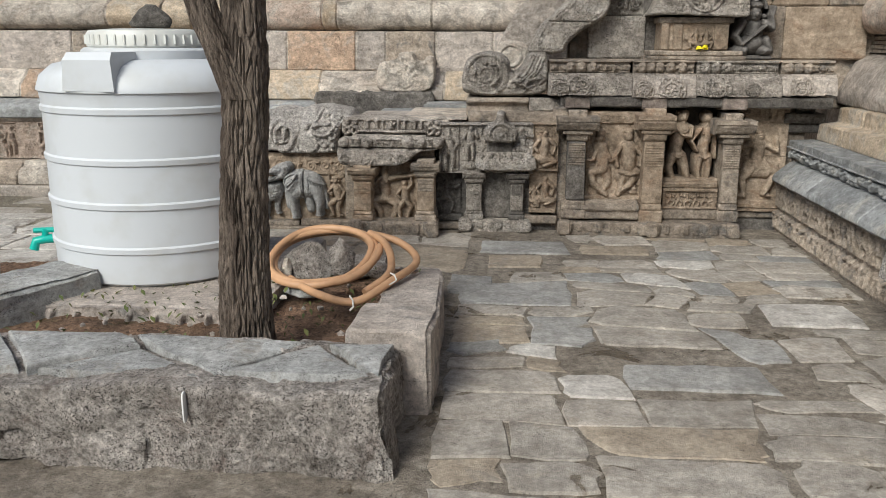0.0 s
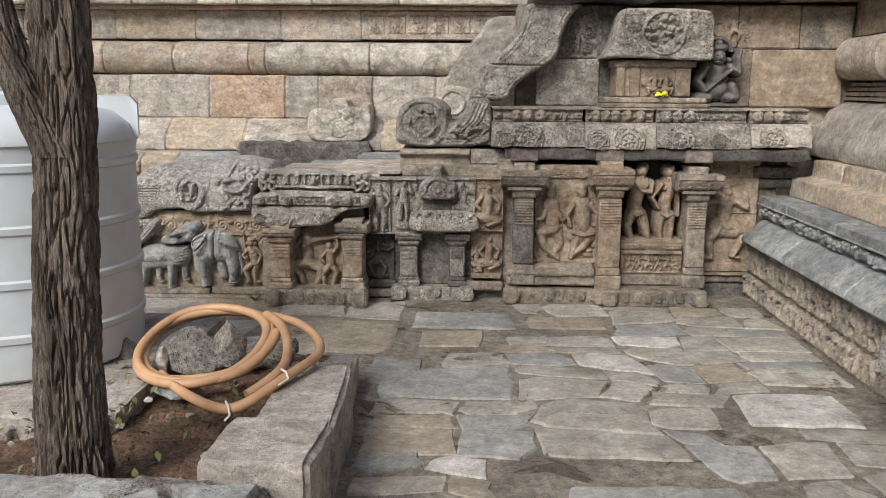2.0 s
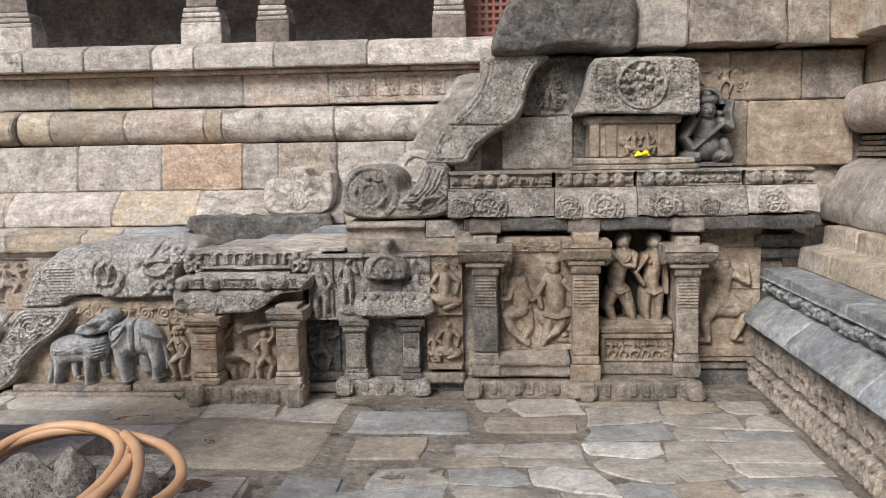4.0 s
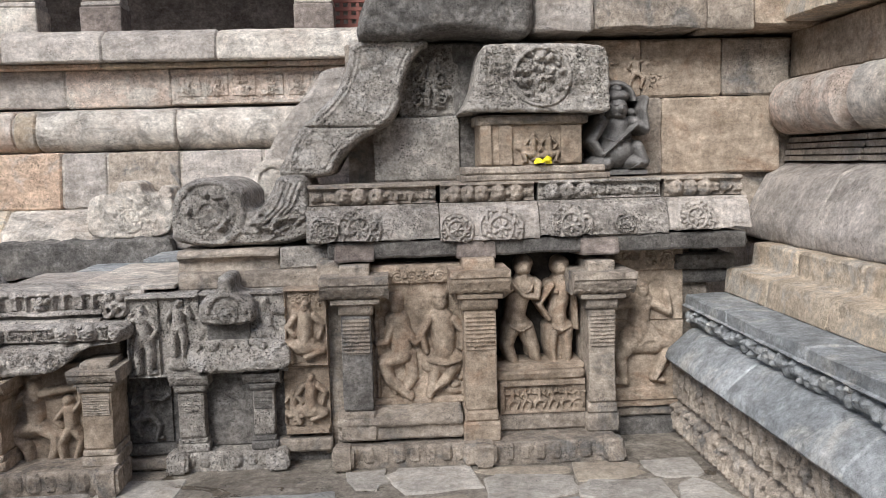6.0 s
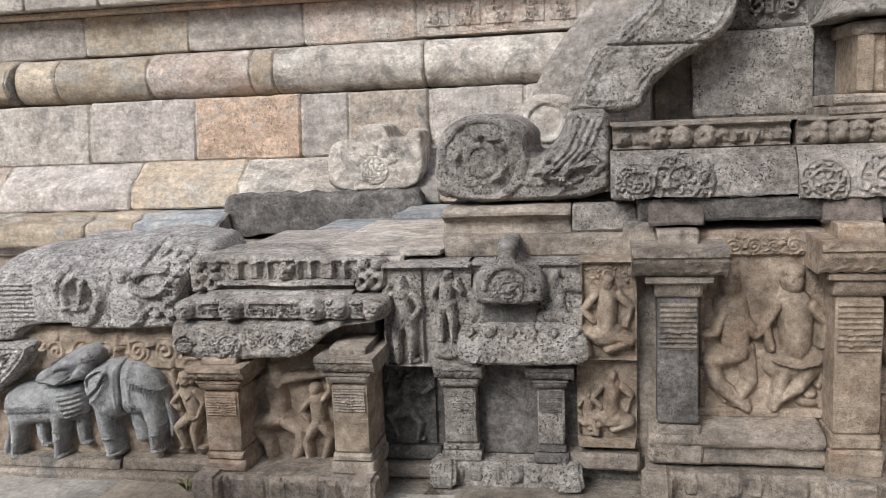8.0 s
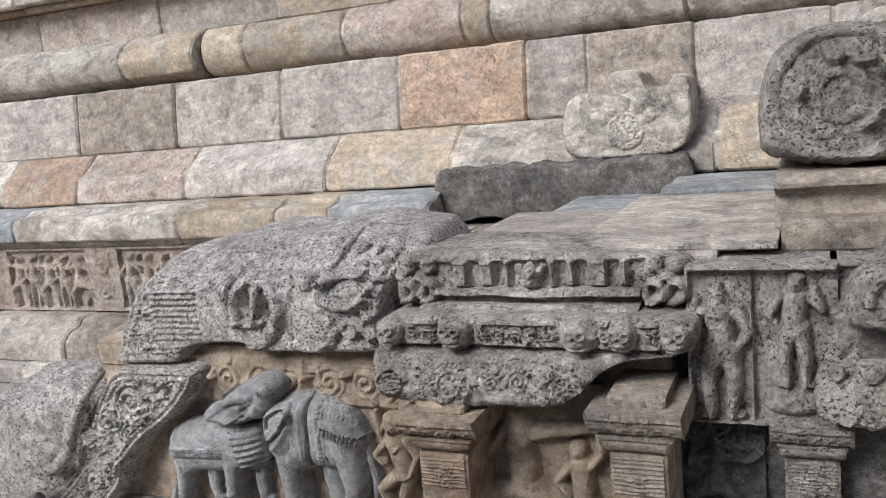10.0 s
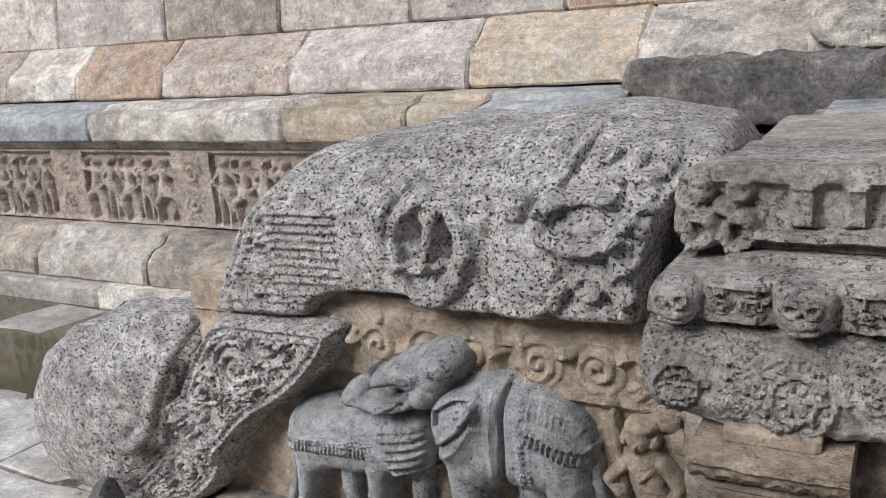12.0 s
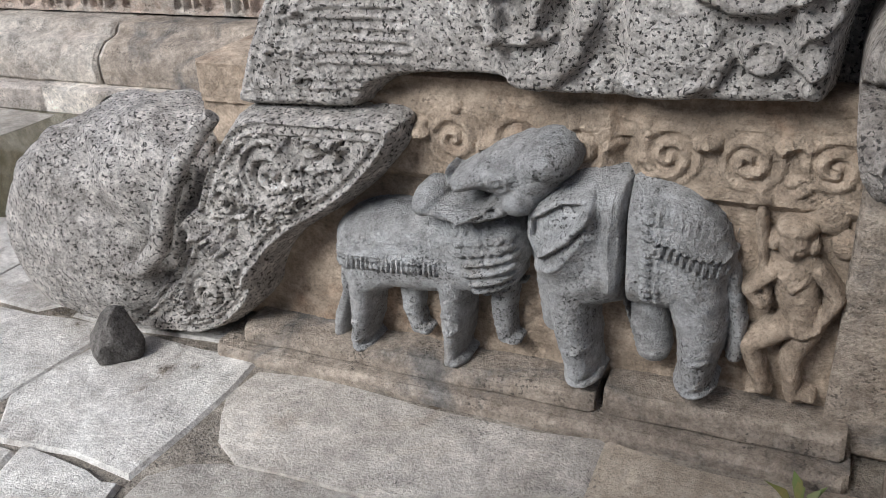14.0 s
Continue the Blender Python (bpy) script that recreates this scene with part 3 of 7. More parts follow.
STANCES = {
    "stand": [("trunk", 0.085, 0.09, [(0.01, 0.5), (0, 0.6), (0.01, 0.72), (0.02, 0.78)]), ("hip", 0.1, 0.09, [(-0.03, 0.48), (0.03, 0.5)]),
              ("leg", 0.075, 0.035, [(-0.05, 0.47), (-0.08, 0.27), (-0.06, 0.02)]), ("leg", 0.075, 0.035, [(0.05, 0.47), (0.09, 0.27), (0.08, 0.02)]),
              ("arm", 0.045, 0.03, [(-0.11, 0.77), (-0.19, 0.62), (-0.1, 0.5)]), ("arm", 0.045, 0.03, [(0.13, 0.77), (0.22, 0.66), (0.16, 0.84)]),
              ("foot", 0.035, 0.03, [(-0.06, 0.02), (-0.12, 0.015)]), ("foot", 0.035, 0.03, [(0.08, 0.02), (0.14, 0.015)])],
    "dance": [("trunk", 0.08, 0.09, [(-0.02, 0.47), (0.02, 0.58), (0, 0.72), (-0.01, 0.77)]), ("hip", 0.1, 0.09, [(-0.05, 0.45), (0.04, 0.46)]),
              ("leg", 0.08, 0.035, [(-0.06, 0.44), (-0.27, 0.36), (-0.12, 0.05)]), ("leg", 0.08, 0.035, [(0.05, 0.44), (0.2, 0.26), (0.16, 0.02)]),
              ("arm", 0.045, 0.03, [(-0.11, 0.75), (-0.26, 0.66), (-0.24, 0.83)]), ("arm", 0.045, 0.03, [(0.11, 0.75), (0.27, 0.72), (0.38, 0.8)]),
              ("foot", 0.035, 0.025, [(-0.12, 0.04), (-0.2, 0.02)]), ("foot", 0.035, 0.025, [(0.16, 0.02), (0.25, 0.015)])],
    "tall": [("trunk", 0.095, 0.1, [(0.03, 0.5), (0.0, 0.6), (-0.01, 0.72), (0, 0.79)]), ("hip", 0.115, 0.1, [(-0.02, 0.47), (0.05, 0.49)]),
             ("leg", 0.09, 0.045, [(-0.04, 0.46), (-0.06, 0.26), (-0.07, 0.02)]), ("leg", 0.09, 0.045, [(0.07, 0.47), (0.1, 0.26), (0.06, 0.02)]),
             ("arm", 0.05, 0.035, [(-0.13, 0.78), (-0.19, 0.63), (-0.06, 0.66)]), ("arm", 0.05, 0.035, [(0.13, 0.78), (0.19, 0.6), (0.17, 0.42)]),
             ("foot", 0.04, 0.03, [(-0.07, 0.02), (-0.12, 0.015)]), ("foot", 0.04, 0.03, [(0.06, 0.02), (0.12, 0.015)])],
    "seat": [("trunk", 0.1, 0.1, [(0, 0.3), (0.01, 0.5), (0.02, 0.68), (0.02, 0.74)]), ("hip", 0.12, 0.12, [(-0.06, 0.26), (0.06, 0.26)]),
             ("leg", 0.085, 0.05, [(-0.05, 0.26), (-0.28, 0.3), (-0.2, 0.05)]), ("leg", 0.085, 0.05, [(0.06, 0.26), (0.26, 0.2), (0.02, 0.1)]),
             ("arm", 0.05, 0.035, [(-0.12, 0.72), (-0.25, 0.55), (-0.14, 0.42)]), ("arm", 0.05, 0.035, [(0.14, 0.72), (0.28, 0.58), (0.22, 0.38)]),
             ("foot", 0.04, 0.03, [(-0.2, 0.05), (-0.28, 0.02)])],
    "stride": [("trunk", 0.08, 0.09, [(0, 0.48), (0, 0.6), (-0.03, 0.73), (-0.04, 0.78)]), ("hip", 0.095, 0.09, [(-0.03, 0.47), (0.04, 0.48)]),
               ("leg", 0.075, 0.035, [(-0.04, 0.46), (-0.15, 0.25), (-0.2, 0.02)]), ("leg", 0.075, 0.035, [(0.05, 0.46), (0.22, 0.32), (0.12, 0.03)]),
               ("arm", 0.045, 0.03, [(-0.14, 0.76), (-0.24, 0.6), (-0.12, 0.5)]), ("arm", 0.045, 0.03, [(0.07, 0.76), (0.2, 0.8), (0.17, 0.95)]),
               ("foot", 0.035, 0.025, [(-0.2, 0.02), (-0.28, 0.015)]), ("foot", 0.035, 0.025, [(0.12, 0.03), (0.2, 0.015)])],
}


# ---------------------------------------------------------------- the large structure
def box_data(x0, x1, y0, y1, z0, z1):
    v = [(x, y, z) for x in (x0, x1) for y in (y0, y1) for z in (z0, z1)]
    return v, [(0, 1, 3, 2), (4, 6, 7, 5), (0, 4, 5, 1), (2, 3, 7, 6), (0, 2, 6, 4), (1, 5, 7, 3)]


ground = tagged(part("ground", ([(-60, -60, -0.009), (60, -60, -0.009), (60, 60, -0.009), (-60, 60, -0.009)], [(0, 1, 2, 3)]), "joint"),
                "muddy mortar bed of the temple courtyard", "ground", kind="structure")

# the core of the high platform, and the hall that stands on it
wall_back = tagged(part("wall_back", box_data(-14, 4.5, 10.45, 13.0, -0.03, 2.3), "ashy"), "high moulded platform wall of coursed sandstone blocks", "wall", kind="structure")
# the hall's indoor shade is put into the floor and wall colour
hall_floor = tagged(part("floor_hall", box_data(-14, 4.5, 10.5, 18.0, 2.3, 2.44), "shade"), "stone floor of the pillared hall, coloured dark for shade", "floor", kind="structure")
hall_wall = tagged(part("wall_hall", block(-14, 4.5, 13.8, 14.3, 2.44, 5.6, amp=0.0, step=0.6), "shade"), "block wall at the back of the pillared hall, coloured dark for shade", "wall", kind="structure")
hall_roof = tagged(part("ceiling", block(-14, 4.5, 10.3, 14.4, 5.2, 5.6, amp=0.01, step=0.5), "porch"), "stone slab roof of the pillared hall", "ceiling", kind="structure")
wall_right = tagged(part("wall_right", box_data(3.05, 4.5, -2, 13.8, -0.03, 4.6), "porch"), "tall granite side wall of the temple hall", "wall", kind="structure")

# two added walls out of view that block light from near the horizon
wall_left = tagged(part("wall_left", block(-13.4, -12.8, -9, 14, -0.03, 3.2, 0.02, 0.02, 0.8), "porch"), "unseen wall added on the left to cut low side light", "wall", kind="structure")
wall_front = tagged(part("wall_front", block(-13.4, 4.5, -9.0, -8.4, -0.03, 3.2, 0.02, 0.02, 0.8), "porch"), "unseen wall added behind the camera to cut low light", "wall", kind="structure")

TINTS = {"wall": ["pinkish", "ashy", "orange", "pale", "ashy", "pinkish"], "warm": ["sand", "pinkish", "orange", "sand", "pale"], "grey": ["ashy", "pale", "ashy", "porch"], "frieze": ["pinkish", "ashy", "sand"]}


def course(parent, name, prof, x0, x1, widths, tints, seed, amp=0.006, gap=0.010, soft=1, fixed=(), lift=0.007):
    """One course of blocks along the back wall; a few blocks can be given their own tone."""
    r = random.Random(seed)
    x, k = x0, 0
    my, mz = sum(p for p, q in prof) / len(prof), sum(q for p, q in prof) / len(prof)
    bed = [(p + math.copysign(min(0.016, abs(my - p)), my - p), q + math.copysign(min(0.010, abs(mz - q)), mz - q)) for p, q in prof]
    part("mortar", sweep(bed, x0, x1, "x", 0.12, 0.006, 0.005, seed, soft), "mortar", parent)
    while x < x1 - 0.05:
        w = fixed[k][0] if k < len(fixed) else r.uniform(*widths)
        e = min(x + w, x1)
        mat = fixed[k][1] if k < len(fixed) else r.choice(TINTS[tints])
        dy, dz = r.uniform(-lift, lift), r.uniform(-lift, lift) * 0.5
        part(name, sweep([(p + dy, q + dz) for p, q in prof], x + gap / 2, e - gap / 2, "x", 0.07, 0.014, amp, k * 3.3 + seed, soft), mat, parent)
        x, k = e, k + 1


# mouldings of the back wall, from the paving up
course(wall_back, "foot_block", [(8.62, -0.03), (9.2, -0.03), (9.2, 0.1), (8.62, 0.1)], -9, -1.6, (0.6, 1.1), "grey", 11, fixed=[(0.8, "dark")])
course(wall_back, "foot_moulding", [(8.7, 0.1), (9.2, 0.1), (9.2, 0.33), (8.86, 0.33), (8.84, 0.29), (8.76, 0.27), (8.70, 0.2)], -9, -1.6, (0.7, 1.2), "grey", 12)
course(wall_back, "cornice_block", [(8.92, 0.77), (9.5, 0.77), (9.5, 0.95), (9.05, 0.95), (9.03, 0.925), (8.93, 0.915), (8.91, 0.86)], -9.0, -2.2, (0.6, 1.2), "warm", 13,
       fixed=[(0.8, "ashy"), (0.8, "pinkish"), (0.8, "sand"), (0.7, "pale"), (0.93, "slate"), (1.25, "pale"), (0.64, "sand"), (0.33, "sand"), (0.55, "slate")])
course(wall_back, "cornice_underside", [(9.0, 0.72), (9.5, 0.72), (9.5, 0.77), (8.97, 0.77)], -9, -1.7, (0.8, 1.4), "grey", 14)
course(wall_back, "slope_block", [(9.28, 0.955), (9.8, 0.955), (9.8, 1.25), (9.5, 1.25), (9.42, 1.18), (9.31, 1.09)], -9, 0.6, (0.45, 0.8), "warm", 15,
       fixed=[(0.8, "ashy"), (0.8, "pinkish"), (0.8, "sand"), (0.5, "pinkish"), (0.62, "pale"), (0.67, "orange"), (0.86, "pinkish"), (0.98, "ashy"), (0.75, "sand"), (0.62, "pale"), (0.7, "ashy")])
course(wall_back, "wall_block", [(9.56, 1.25), (10.45, 1.25), (10.45, 1.66), (9.60, 1.66)], -9, 0.6, (0.45, 0.8), "wall", 16,
       fixed=[(0.8, "ashy"), (0.8, "pinkish"), (0.8, "sand"), (0.7, "pale"), (0.9, "ashy"), (0.82, "porch"), (0.79, "pale"), (0.78, "ashy"), (0.74, "orange"), (0.33, "ashy"), (0.53, "porch"), (0.61, "ashy"), (1.0, "ashy")])
torus = [(9.84 - 0.14 * math.sin(a) if i else 9.9, 1.83 - 0.155 * math.cos(a)) for i, a in enumerate([math.pi * k / 8 for k in range(9)])]
course(wall_back, "roll_moulding", [(10.45, 1.67), (9.86, 1.67)] + torus[1:8] + [(9.9, 1.99), (10.45, 2.02)], -4.03, 0.6, (0.8, 1.0), "warm", 17,
       fixed=[(0.32, "sand"), (0.71, "sand"), (0.75, "pinkish"), (0.16, "sand"), (1.03, "pale"), (1.2, "pale")])
course(wall_back, "angular_moulding", [(10.45, 1.67), (9.78, 1.67), (9.66, 1.72), (9.62, 1.82), (9.68, 1.93), (9.8, 1.99), (10.45, 2.02)], -9, -4.04, (0.8, 1.3), "warm", 27)
course(wall_back, "frieze_block", [(10.22, 2.03), (10.5, 2.03), (10.5, 2.33), (10.22, 2.33)], -9, -1.2, (0.6, 0.95), "frieze", 18,
       fixed=[(0.8, "ashy"), (0.8, "pinkish"), (0.8, "sand"), (0.7, "pale"), (1.16, "pinkish"), (0.98, "ashy"), (0.84, "sand"), (0.89, "ashy"), (0.83, "pinkish")])
course(wall_back, "platform_slab", [(10.02, 2.37), (10.5, 2.37), (10.5, 2.62), (10.15, 2.62), (10.02, 2.55)], -9, 0.9, (0.7, 1.2), "grey", 19,
       fixed=[(0.8, "ashy"), (0.8, "pinkish"), (0.8, "sand"), (0.7, "pale"), (0.9, "ashy"), (0.9, "pale"), (0.6, "ashy"), (0.66, "ashy"), (0.41, "pale"), (0.76, "ashy"), (0.88, "ashy"), (1.69, "pale")])
course(wall_back, "slab_underside", [(10.12, 2.33), (10.5, 2.33), (10.5, 2.37), (10.12, 2.37)], -9, 0.9, (1.0, 1.6), "warm", 20)
r = Relief(-1.2, 0.6, 2.035, 2.325, 0.008)
r.rect(-1.2, 0.6, 2.035, 2.065, 0.02).rect(-1.2, 0.6, 2.29, 2.325, 0.02)
for k in range(8):
    r.rect(-1.15 + 0.22 * k, -1.145 + 0.22 * k + 0.18, 2.1, 2.27, 0.012)
    r.scrolls(-1.14 + 0.22 * k, -0.98 + 0.22 * k, 2.1, 2.27, 0.04, 0.018, k)
carving("carved_frieze_block", r.wear(0.003), 10.22, 10.45, "pinkish", wall_back, "frieze block with small carved figures and scrolls")

# the low figure frieze at the foot of the back wall
u0, u1 = -9.0, -2.4
r = Relief(u0, u1, 0.33, 0.73, 0.009)
r.rect(u0, u1, 0.33, 0.36, 0.035).rect(u0, u1, 0.70, 0.73, 0.03)
x, k = u0, 0
while x < u1:
    r.rect(x, x + 0.26, 0.34, 0.72, 0.032)
    r.spiral(x + 0.13, 0.45, 0.07, 2, 0.012, 0.014).spiral(x + 0.13, 0.61, 0.07, 2, 0.012, 0.014, -1)
    for i in range(5):
        r.figure(x + 0.33 + 0.125 * i, 0.355, 0.335, ("stand", "stride", "stand", "dance", "stride")[(i + k) % 5], 0.038, 1 if (i + k) % 2 else -1)
    x, k = x + 0.9, k + 1
carving("figure_frieze", r.wear(0.003, 50), 9.02, 9.2, "pinkish", wall_back, "frieze of small dancing figures between scrolled posts")
for x in (-6.4, -4.35, -2.45, -1.75, -0.05):
    pil = thing("hall_pillar", (x, 10.35, 2.62), "squat carved stone pillar of the dim hall", "pillar", "hall pillars")
    w = 0.2 if x in (-2.45, -4.35) else 0.16
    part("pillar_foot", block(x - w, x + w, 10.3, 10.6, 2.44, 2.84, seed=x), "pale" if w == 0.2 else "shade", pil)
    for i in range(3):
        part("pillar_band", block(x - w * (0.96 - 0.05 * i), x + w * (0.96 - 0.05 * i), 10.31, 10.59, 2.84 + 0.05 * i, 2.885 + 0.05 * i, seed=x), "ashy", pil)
    # shaft colour is darkened to stand for the hall's shade
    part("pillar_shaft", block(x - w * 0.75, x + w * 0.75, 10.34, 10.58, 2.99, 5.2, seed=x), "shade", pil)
scr = thing("lattice_screen", (0.35, 10.75, 2.44), "red-brown metal lattice screen in the dim hall", "screen")
bars = [box_data(0.0 + 0.07 * i, 0.03 + 0.07 * i, 10.75, 10.77, 2.44, 4.2) for i in range(12)] + [box_data(0.0, 0.8, 10.745, 10.775, 2.5 + 0.07 * i, 2.53 + 0.07 * i) for i in range(24)]
part("lattice", join(*bars), "screen", scr)

# raised pier-block with a wheel on the slope course
pier = thing("wheel_block", (-1.35, 9.35, 0.95), "pale stone block carved with a wheel medallion", "carved block")
r = Relief(-1.6, -0.99, 1.04, 1.46, 0.007)
r.outline([(-1.6, 1.045), (-1.0, 1.045), (-1.0, 1.39), (-1.07, 1.42), (-1.1, 1.36), (-1.2, 1.36), (-1.23, 1.45), (-1.36, 1.45), (-1.39, 1.37), (-1.56, 1.35), (-1.6, 1.25)], 0.05, 0.015, keep=True)
r.medallion(-1.3, 1.17, 0.085, 0.022)
for k in range(5):
    t = radians(30 + 30 * k)
    r.ball(-1.3 + 0.13 * math.cos(t), 1.17 + 0.13 * math.sin(t), 0.04, 0.03, 0.012, 0, math.degrees(t), True)
r.ball(-1.3, 1.39, 0.05, 0.045, 0.015, 0.05)
carving("wheel_face", r.wear(0.004), 9.30, 9.7, "pale", pier)
part("pier_foot", block(-2.22, -1.0, 9.1, 9.6, 0.8, 1.045, amp=0.03, r=0.02, seed=4, step=0.03), "dark", pier, "dark weathered granite course")
part("pier_return", sweep([(9.5, 0.98), (9.6, 0.98), (9.6, 1.3), (9.52, 1.3)], -1.05, -0.6, "x", 0.08), "ashy", pier)
part("pier_moulding", block(-1.05, -0.6, 9.4, 9.6, 1.0, 1.06), "sand", pier)
part("pier_moulding", block(-1.05, -0.6, 9.45, 9.6, 1.1, 1.16), "ashy", pier)

# ---------------------------------------------------------------- the landing behind the carved front
landing = tagged(part("landing_core", box_data(-1.55, 0.2, 7.64, 9.25, -0.03, 0.86), "porch"), "solid stone core of the stair landing", "landing", kind="structure")
part("landing_slab", block(-1.55, -0.72, 7.45, 8.35, 0.86, 0.925, amp=0.006, seed=1), "ashy", landing)
part("landing_slab", block(-1.5, -0.72, 8.36, 9.12, 0.8, 0.89, amp=0.006, seed=2), "slate", landing)
part("landing_slab", block(-1.12, -0.575, 7.47, 8.6, 0.92, 0.94, amp=0.004, seed=3), "pale", landing)
part("landing_slab", block(-1.05, -0.55, 8.62, 9.2, 0.9, 0.96, amp=0.004, seed=4), "slate", landing)


# ---------------------------------------------------------------- elephant and ram panel
panel = thing("animal_panel", (-2.2, 7.4, 0.0), "carved granite panel of an elephant and a ram sharing one head", "relief panel")
part("plinth_step", sweep([(7.305, -0.03), (7.9, -0.03), (7.9, 0.02), (7.31, 0.02)], -2.86, -1.55, "x", 0.07, 0.012, 0.004), "porch", panel)
part("ledge", sweep([(7.345, 0.015), (7.9, 0.015), (7.9, 0.06), (7.35, 0.06)], -2.8, -2.0, "x", 0.06, 0.008, 0.005), "porch", panel)
part("ledge", sweep([(7.35, 0.015), (7.9, 0.015), (7.9, 0.075), (7.355, 0.072)], -1.985, -1.56, "x", 0.06, 0.008, 0.004), "porch", panel)
r = Relief(-2.86, -1.55, 0.04, 0.64, 0.005)
r.rect(-2.86, -1.55, 0.55, 0.64, 0.01, 0.004)
r.rect(-2.5, -1.975, 0.43, 0.62, 0.022, 0.02).rect(-1.965, -1.56, 0.44, 0.62, 0.022, 0.02)
r.scrolls(-2.46, -1.98, 0.44, 0.615, 0.058, 0.012, 3, 0.008)
r.scrolls(-1.96, -1.58, 0.45, 0.615, 0.06, 0.012, 7, 0.008)
carving("background", r.wear(0.003, 45, 3), 7.44, 7.9, "relief", panel, "tan background with foliage scrolls")
# attendant carrying a staff
r = Relief(-1.77, -1.58, 0.1, 0.5, 0.004)
r.cap(-1.742, 0.446, -1.716, 0.275, 0.012, 0.010, 0.035).ball(-1.638, 0.45, 0.032, 0.036, 0.022).ball(-1.61, 0.40, 0.024, 0.03, 0.018)
r.path([(-1.683, 0.36), (-1.675, 0.32), (-1.662, 0.27)], 0.042, 0.034, 0.05).ball(-1.66, 0.25, 0.044, 0.03, 0.05).path([(-1.68, 0.245), (-1.738, 0.2), (-1.708, 0.115)], 0.028, 0.016, 0.05).path([(-1.648, 0.24), (-1.668, 0.18), (-1.658, 0.105)], 0.028, 0.016, 0.045)
r.path([(-1.712, 0.35), (-1.748, 0.31), (-1.726, 0.285)], 0.017, 0.014, 0.05).path([(-1.645, 0.36), (-1.608, 0.31), (-1.637, 0.25)], 0.017, 0.014, 0.045).path([(-1.70, 0.11), (-1.73, 0.105)], 0.013, 0.01, 0.04).path([(-1.655, 0.11), (-1.625, 0.105)], 0.013, 0.01, 0.04)
r.ball(-1.686, 0.405, 0.031, 0.036, 0.06).ball(-1.686, 0.428, 0.036, 0.022, 0.055).ball(-1.716, 0.40, 0.012, 0.018, 0.045).ball(-1.656, 0.40, 0.012, 0.018, 0.045)
r.ball(-1.686, 0.398, 0.005, 0.010, 0.008, 0, 0, True).ball(-1.698, 0.408, 0.008, 0.004, 0.004, 0, 0, True).ball(-1.674, 0.408, 0.008, 0.004, 0.004, 0, 0, True).cap(-1.694, 0.383, -1.678, 0.383, 0.004, 0.004, 0.004, 0, True)
r.path([(-1.70, 0.345), (-1.68, 0.325), (-1.66, 0.345)], 0.005, 0.005, 0.006, add=True).path([(-1.69, 0.26), (-1.66, 0.235), (-1.63, 0.255)], 0.006, 0.006, 0.008, add=True)
r.mask = r.h > 0.001
carving("attendant_figure", r.wear(0.0012, 60), 7.435, 7.5, "relief", panel, "small eroded figure with a staff")
# ram
r = Relief(-2.68, -2.02, 0.03, 0.52, 0.0036)
D = 0.085
r.outline([(-2.552, 0.320), (-2.520, 0.361), (-2.464, 0.386), (-2.389, 0.395), (-2.302, 0.389), (-2.235, 0.389), (-2.169, 0.398), (-2.142, 0.377), (-2.134, 0.324), (-2.156, 0.251), (-2.212, 0.218), (-2.282, 0.218), (-2.337, 0.202), (-2.421, 0.202), (-2.462, 0.175), (-2.524, 0.171), (-2.551, 0.249)], D, 0.06)
r.path([(-2.492, 0.211), (-2.501, 0.120), (-2.512, 0.062)], 0.038, 0.02, D * 0.95).ball(-2.502, 0.059, 0.027, 0.014, D * 0.98).path([(-2.288, 0.246), (-2.290, 0.152), (-2.298, 0.068)], 0.04, 0.021, D * 0.98).ball(-2.289, 0.065, 0.029, 0.015, D)
r.path([(-2.396, 0.208), (-2.398, 0.150), (-2.389, 0.103)], 0.03, 0.018, D * 0.4).ball(-2.375, 0.098, 0.022, 0.012, D * 0.42).path([(-2.194, 0.235), (-2.199, 0.170), (-2.193, 0.120)], 0.03, 0.02, D * 0.42).ball(-2.179, 0.116, 0.024, 0.012, D * 0.45)
r.path([(-2.540, 0.222), (-2.542, 0.163), (-2.567, 0.102), (-2.574, 0.063)], 0.014, 0.02, D * 0.5).ring(-2.506, 0.104, 0.021, 0.005, 0.006).ring(-2.290, 0.162, 0.021, 0.005, 0.006)
A, B = (-2.544, 0.281), (-2.306, 0.295)
for k in range(22):
    f = k / 21
    a, b = A[0] + (B[0] - A[0]) * f, A[1] + (B[1] - A[1]) * f
    r.ball(a, b, 0.0045, 0.0045, 0.008, 0, 0, True).ball(a, b - 0.014, 0.005, 0.011, 0.010, 0, 0, True).cap(a, b + 0.009, a + 0.007, b + 0.009, 0.003, 0.003, 0.006, 0, True)
A, B, C, E = (-2.270, 0.368), (-2.149, 0.392), (-2.224, 0.225), (-2.145, 0.248)
for j in range(6):
    for k in range(8):
        f, g = (j + 0.25 * (k % 2)) / 6, k / 7
        f += 0.05 * math.sin(3 * g)
        a = (A[0] * (1 - f) + B[0] * f) * (1 - g) + (C[0] * (1 - f) + E[0] * f) * g
        b = (A[1] * (1 - f) + B[1] * f) * (1 - g) + (C[1] * (1 - f) + E[1] * f) * g
        r.ball(a, b, 0.011, 0.0065, 0.012, 0, -35 + 70 * g, True)
r.mask = r.h > 0.002
carving("ram", r.wear(0.0018, 70, 2), 7.43, 7.5, "beast", panel, "blue-grey granite ram with a beaded collar")
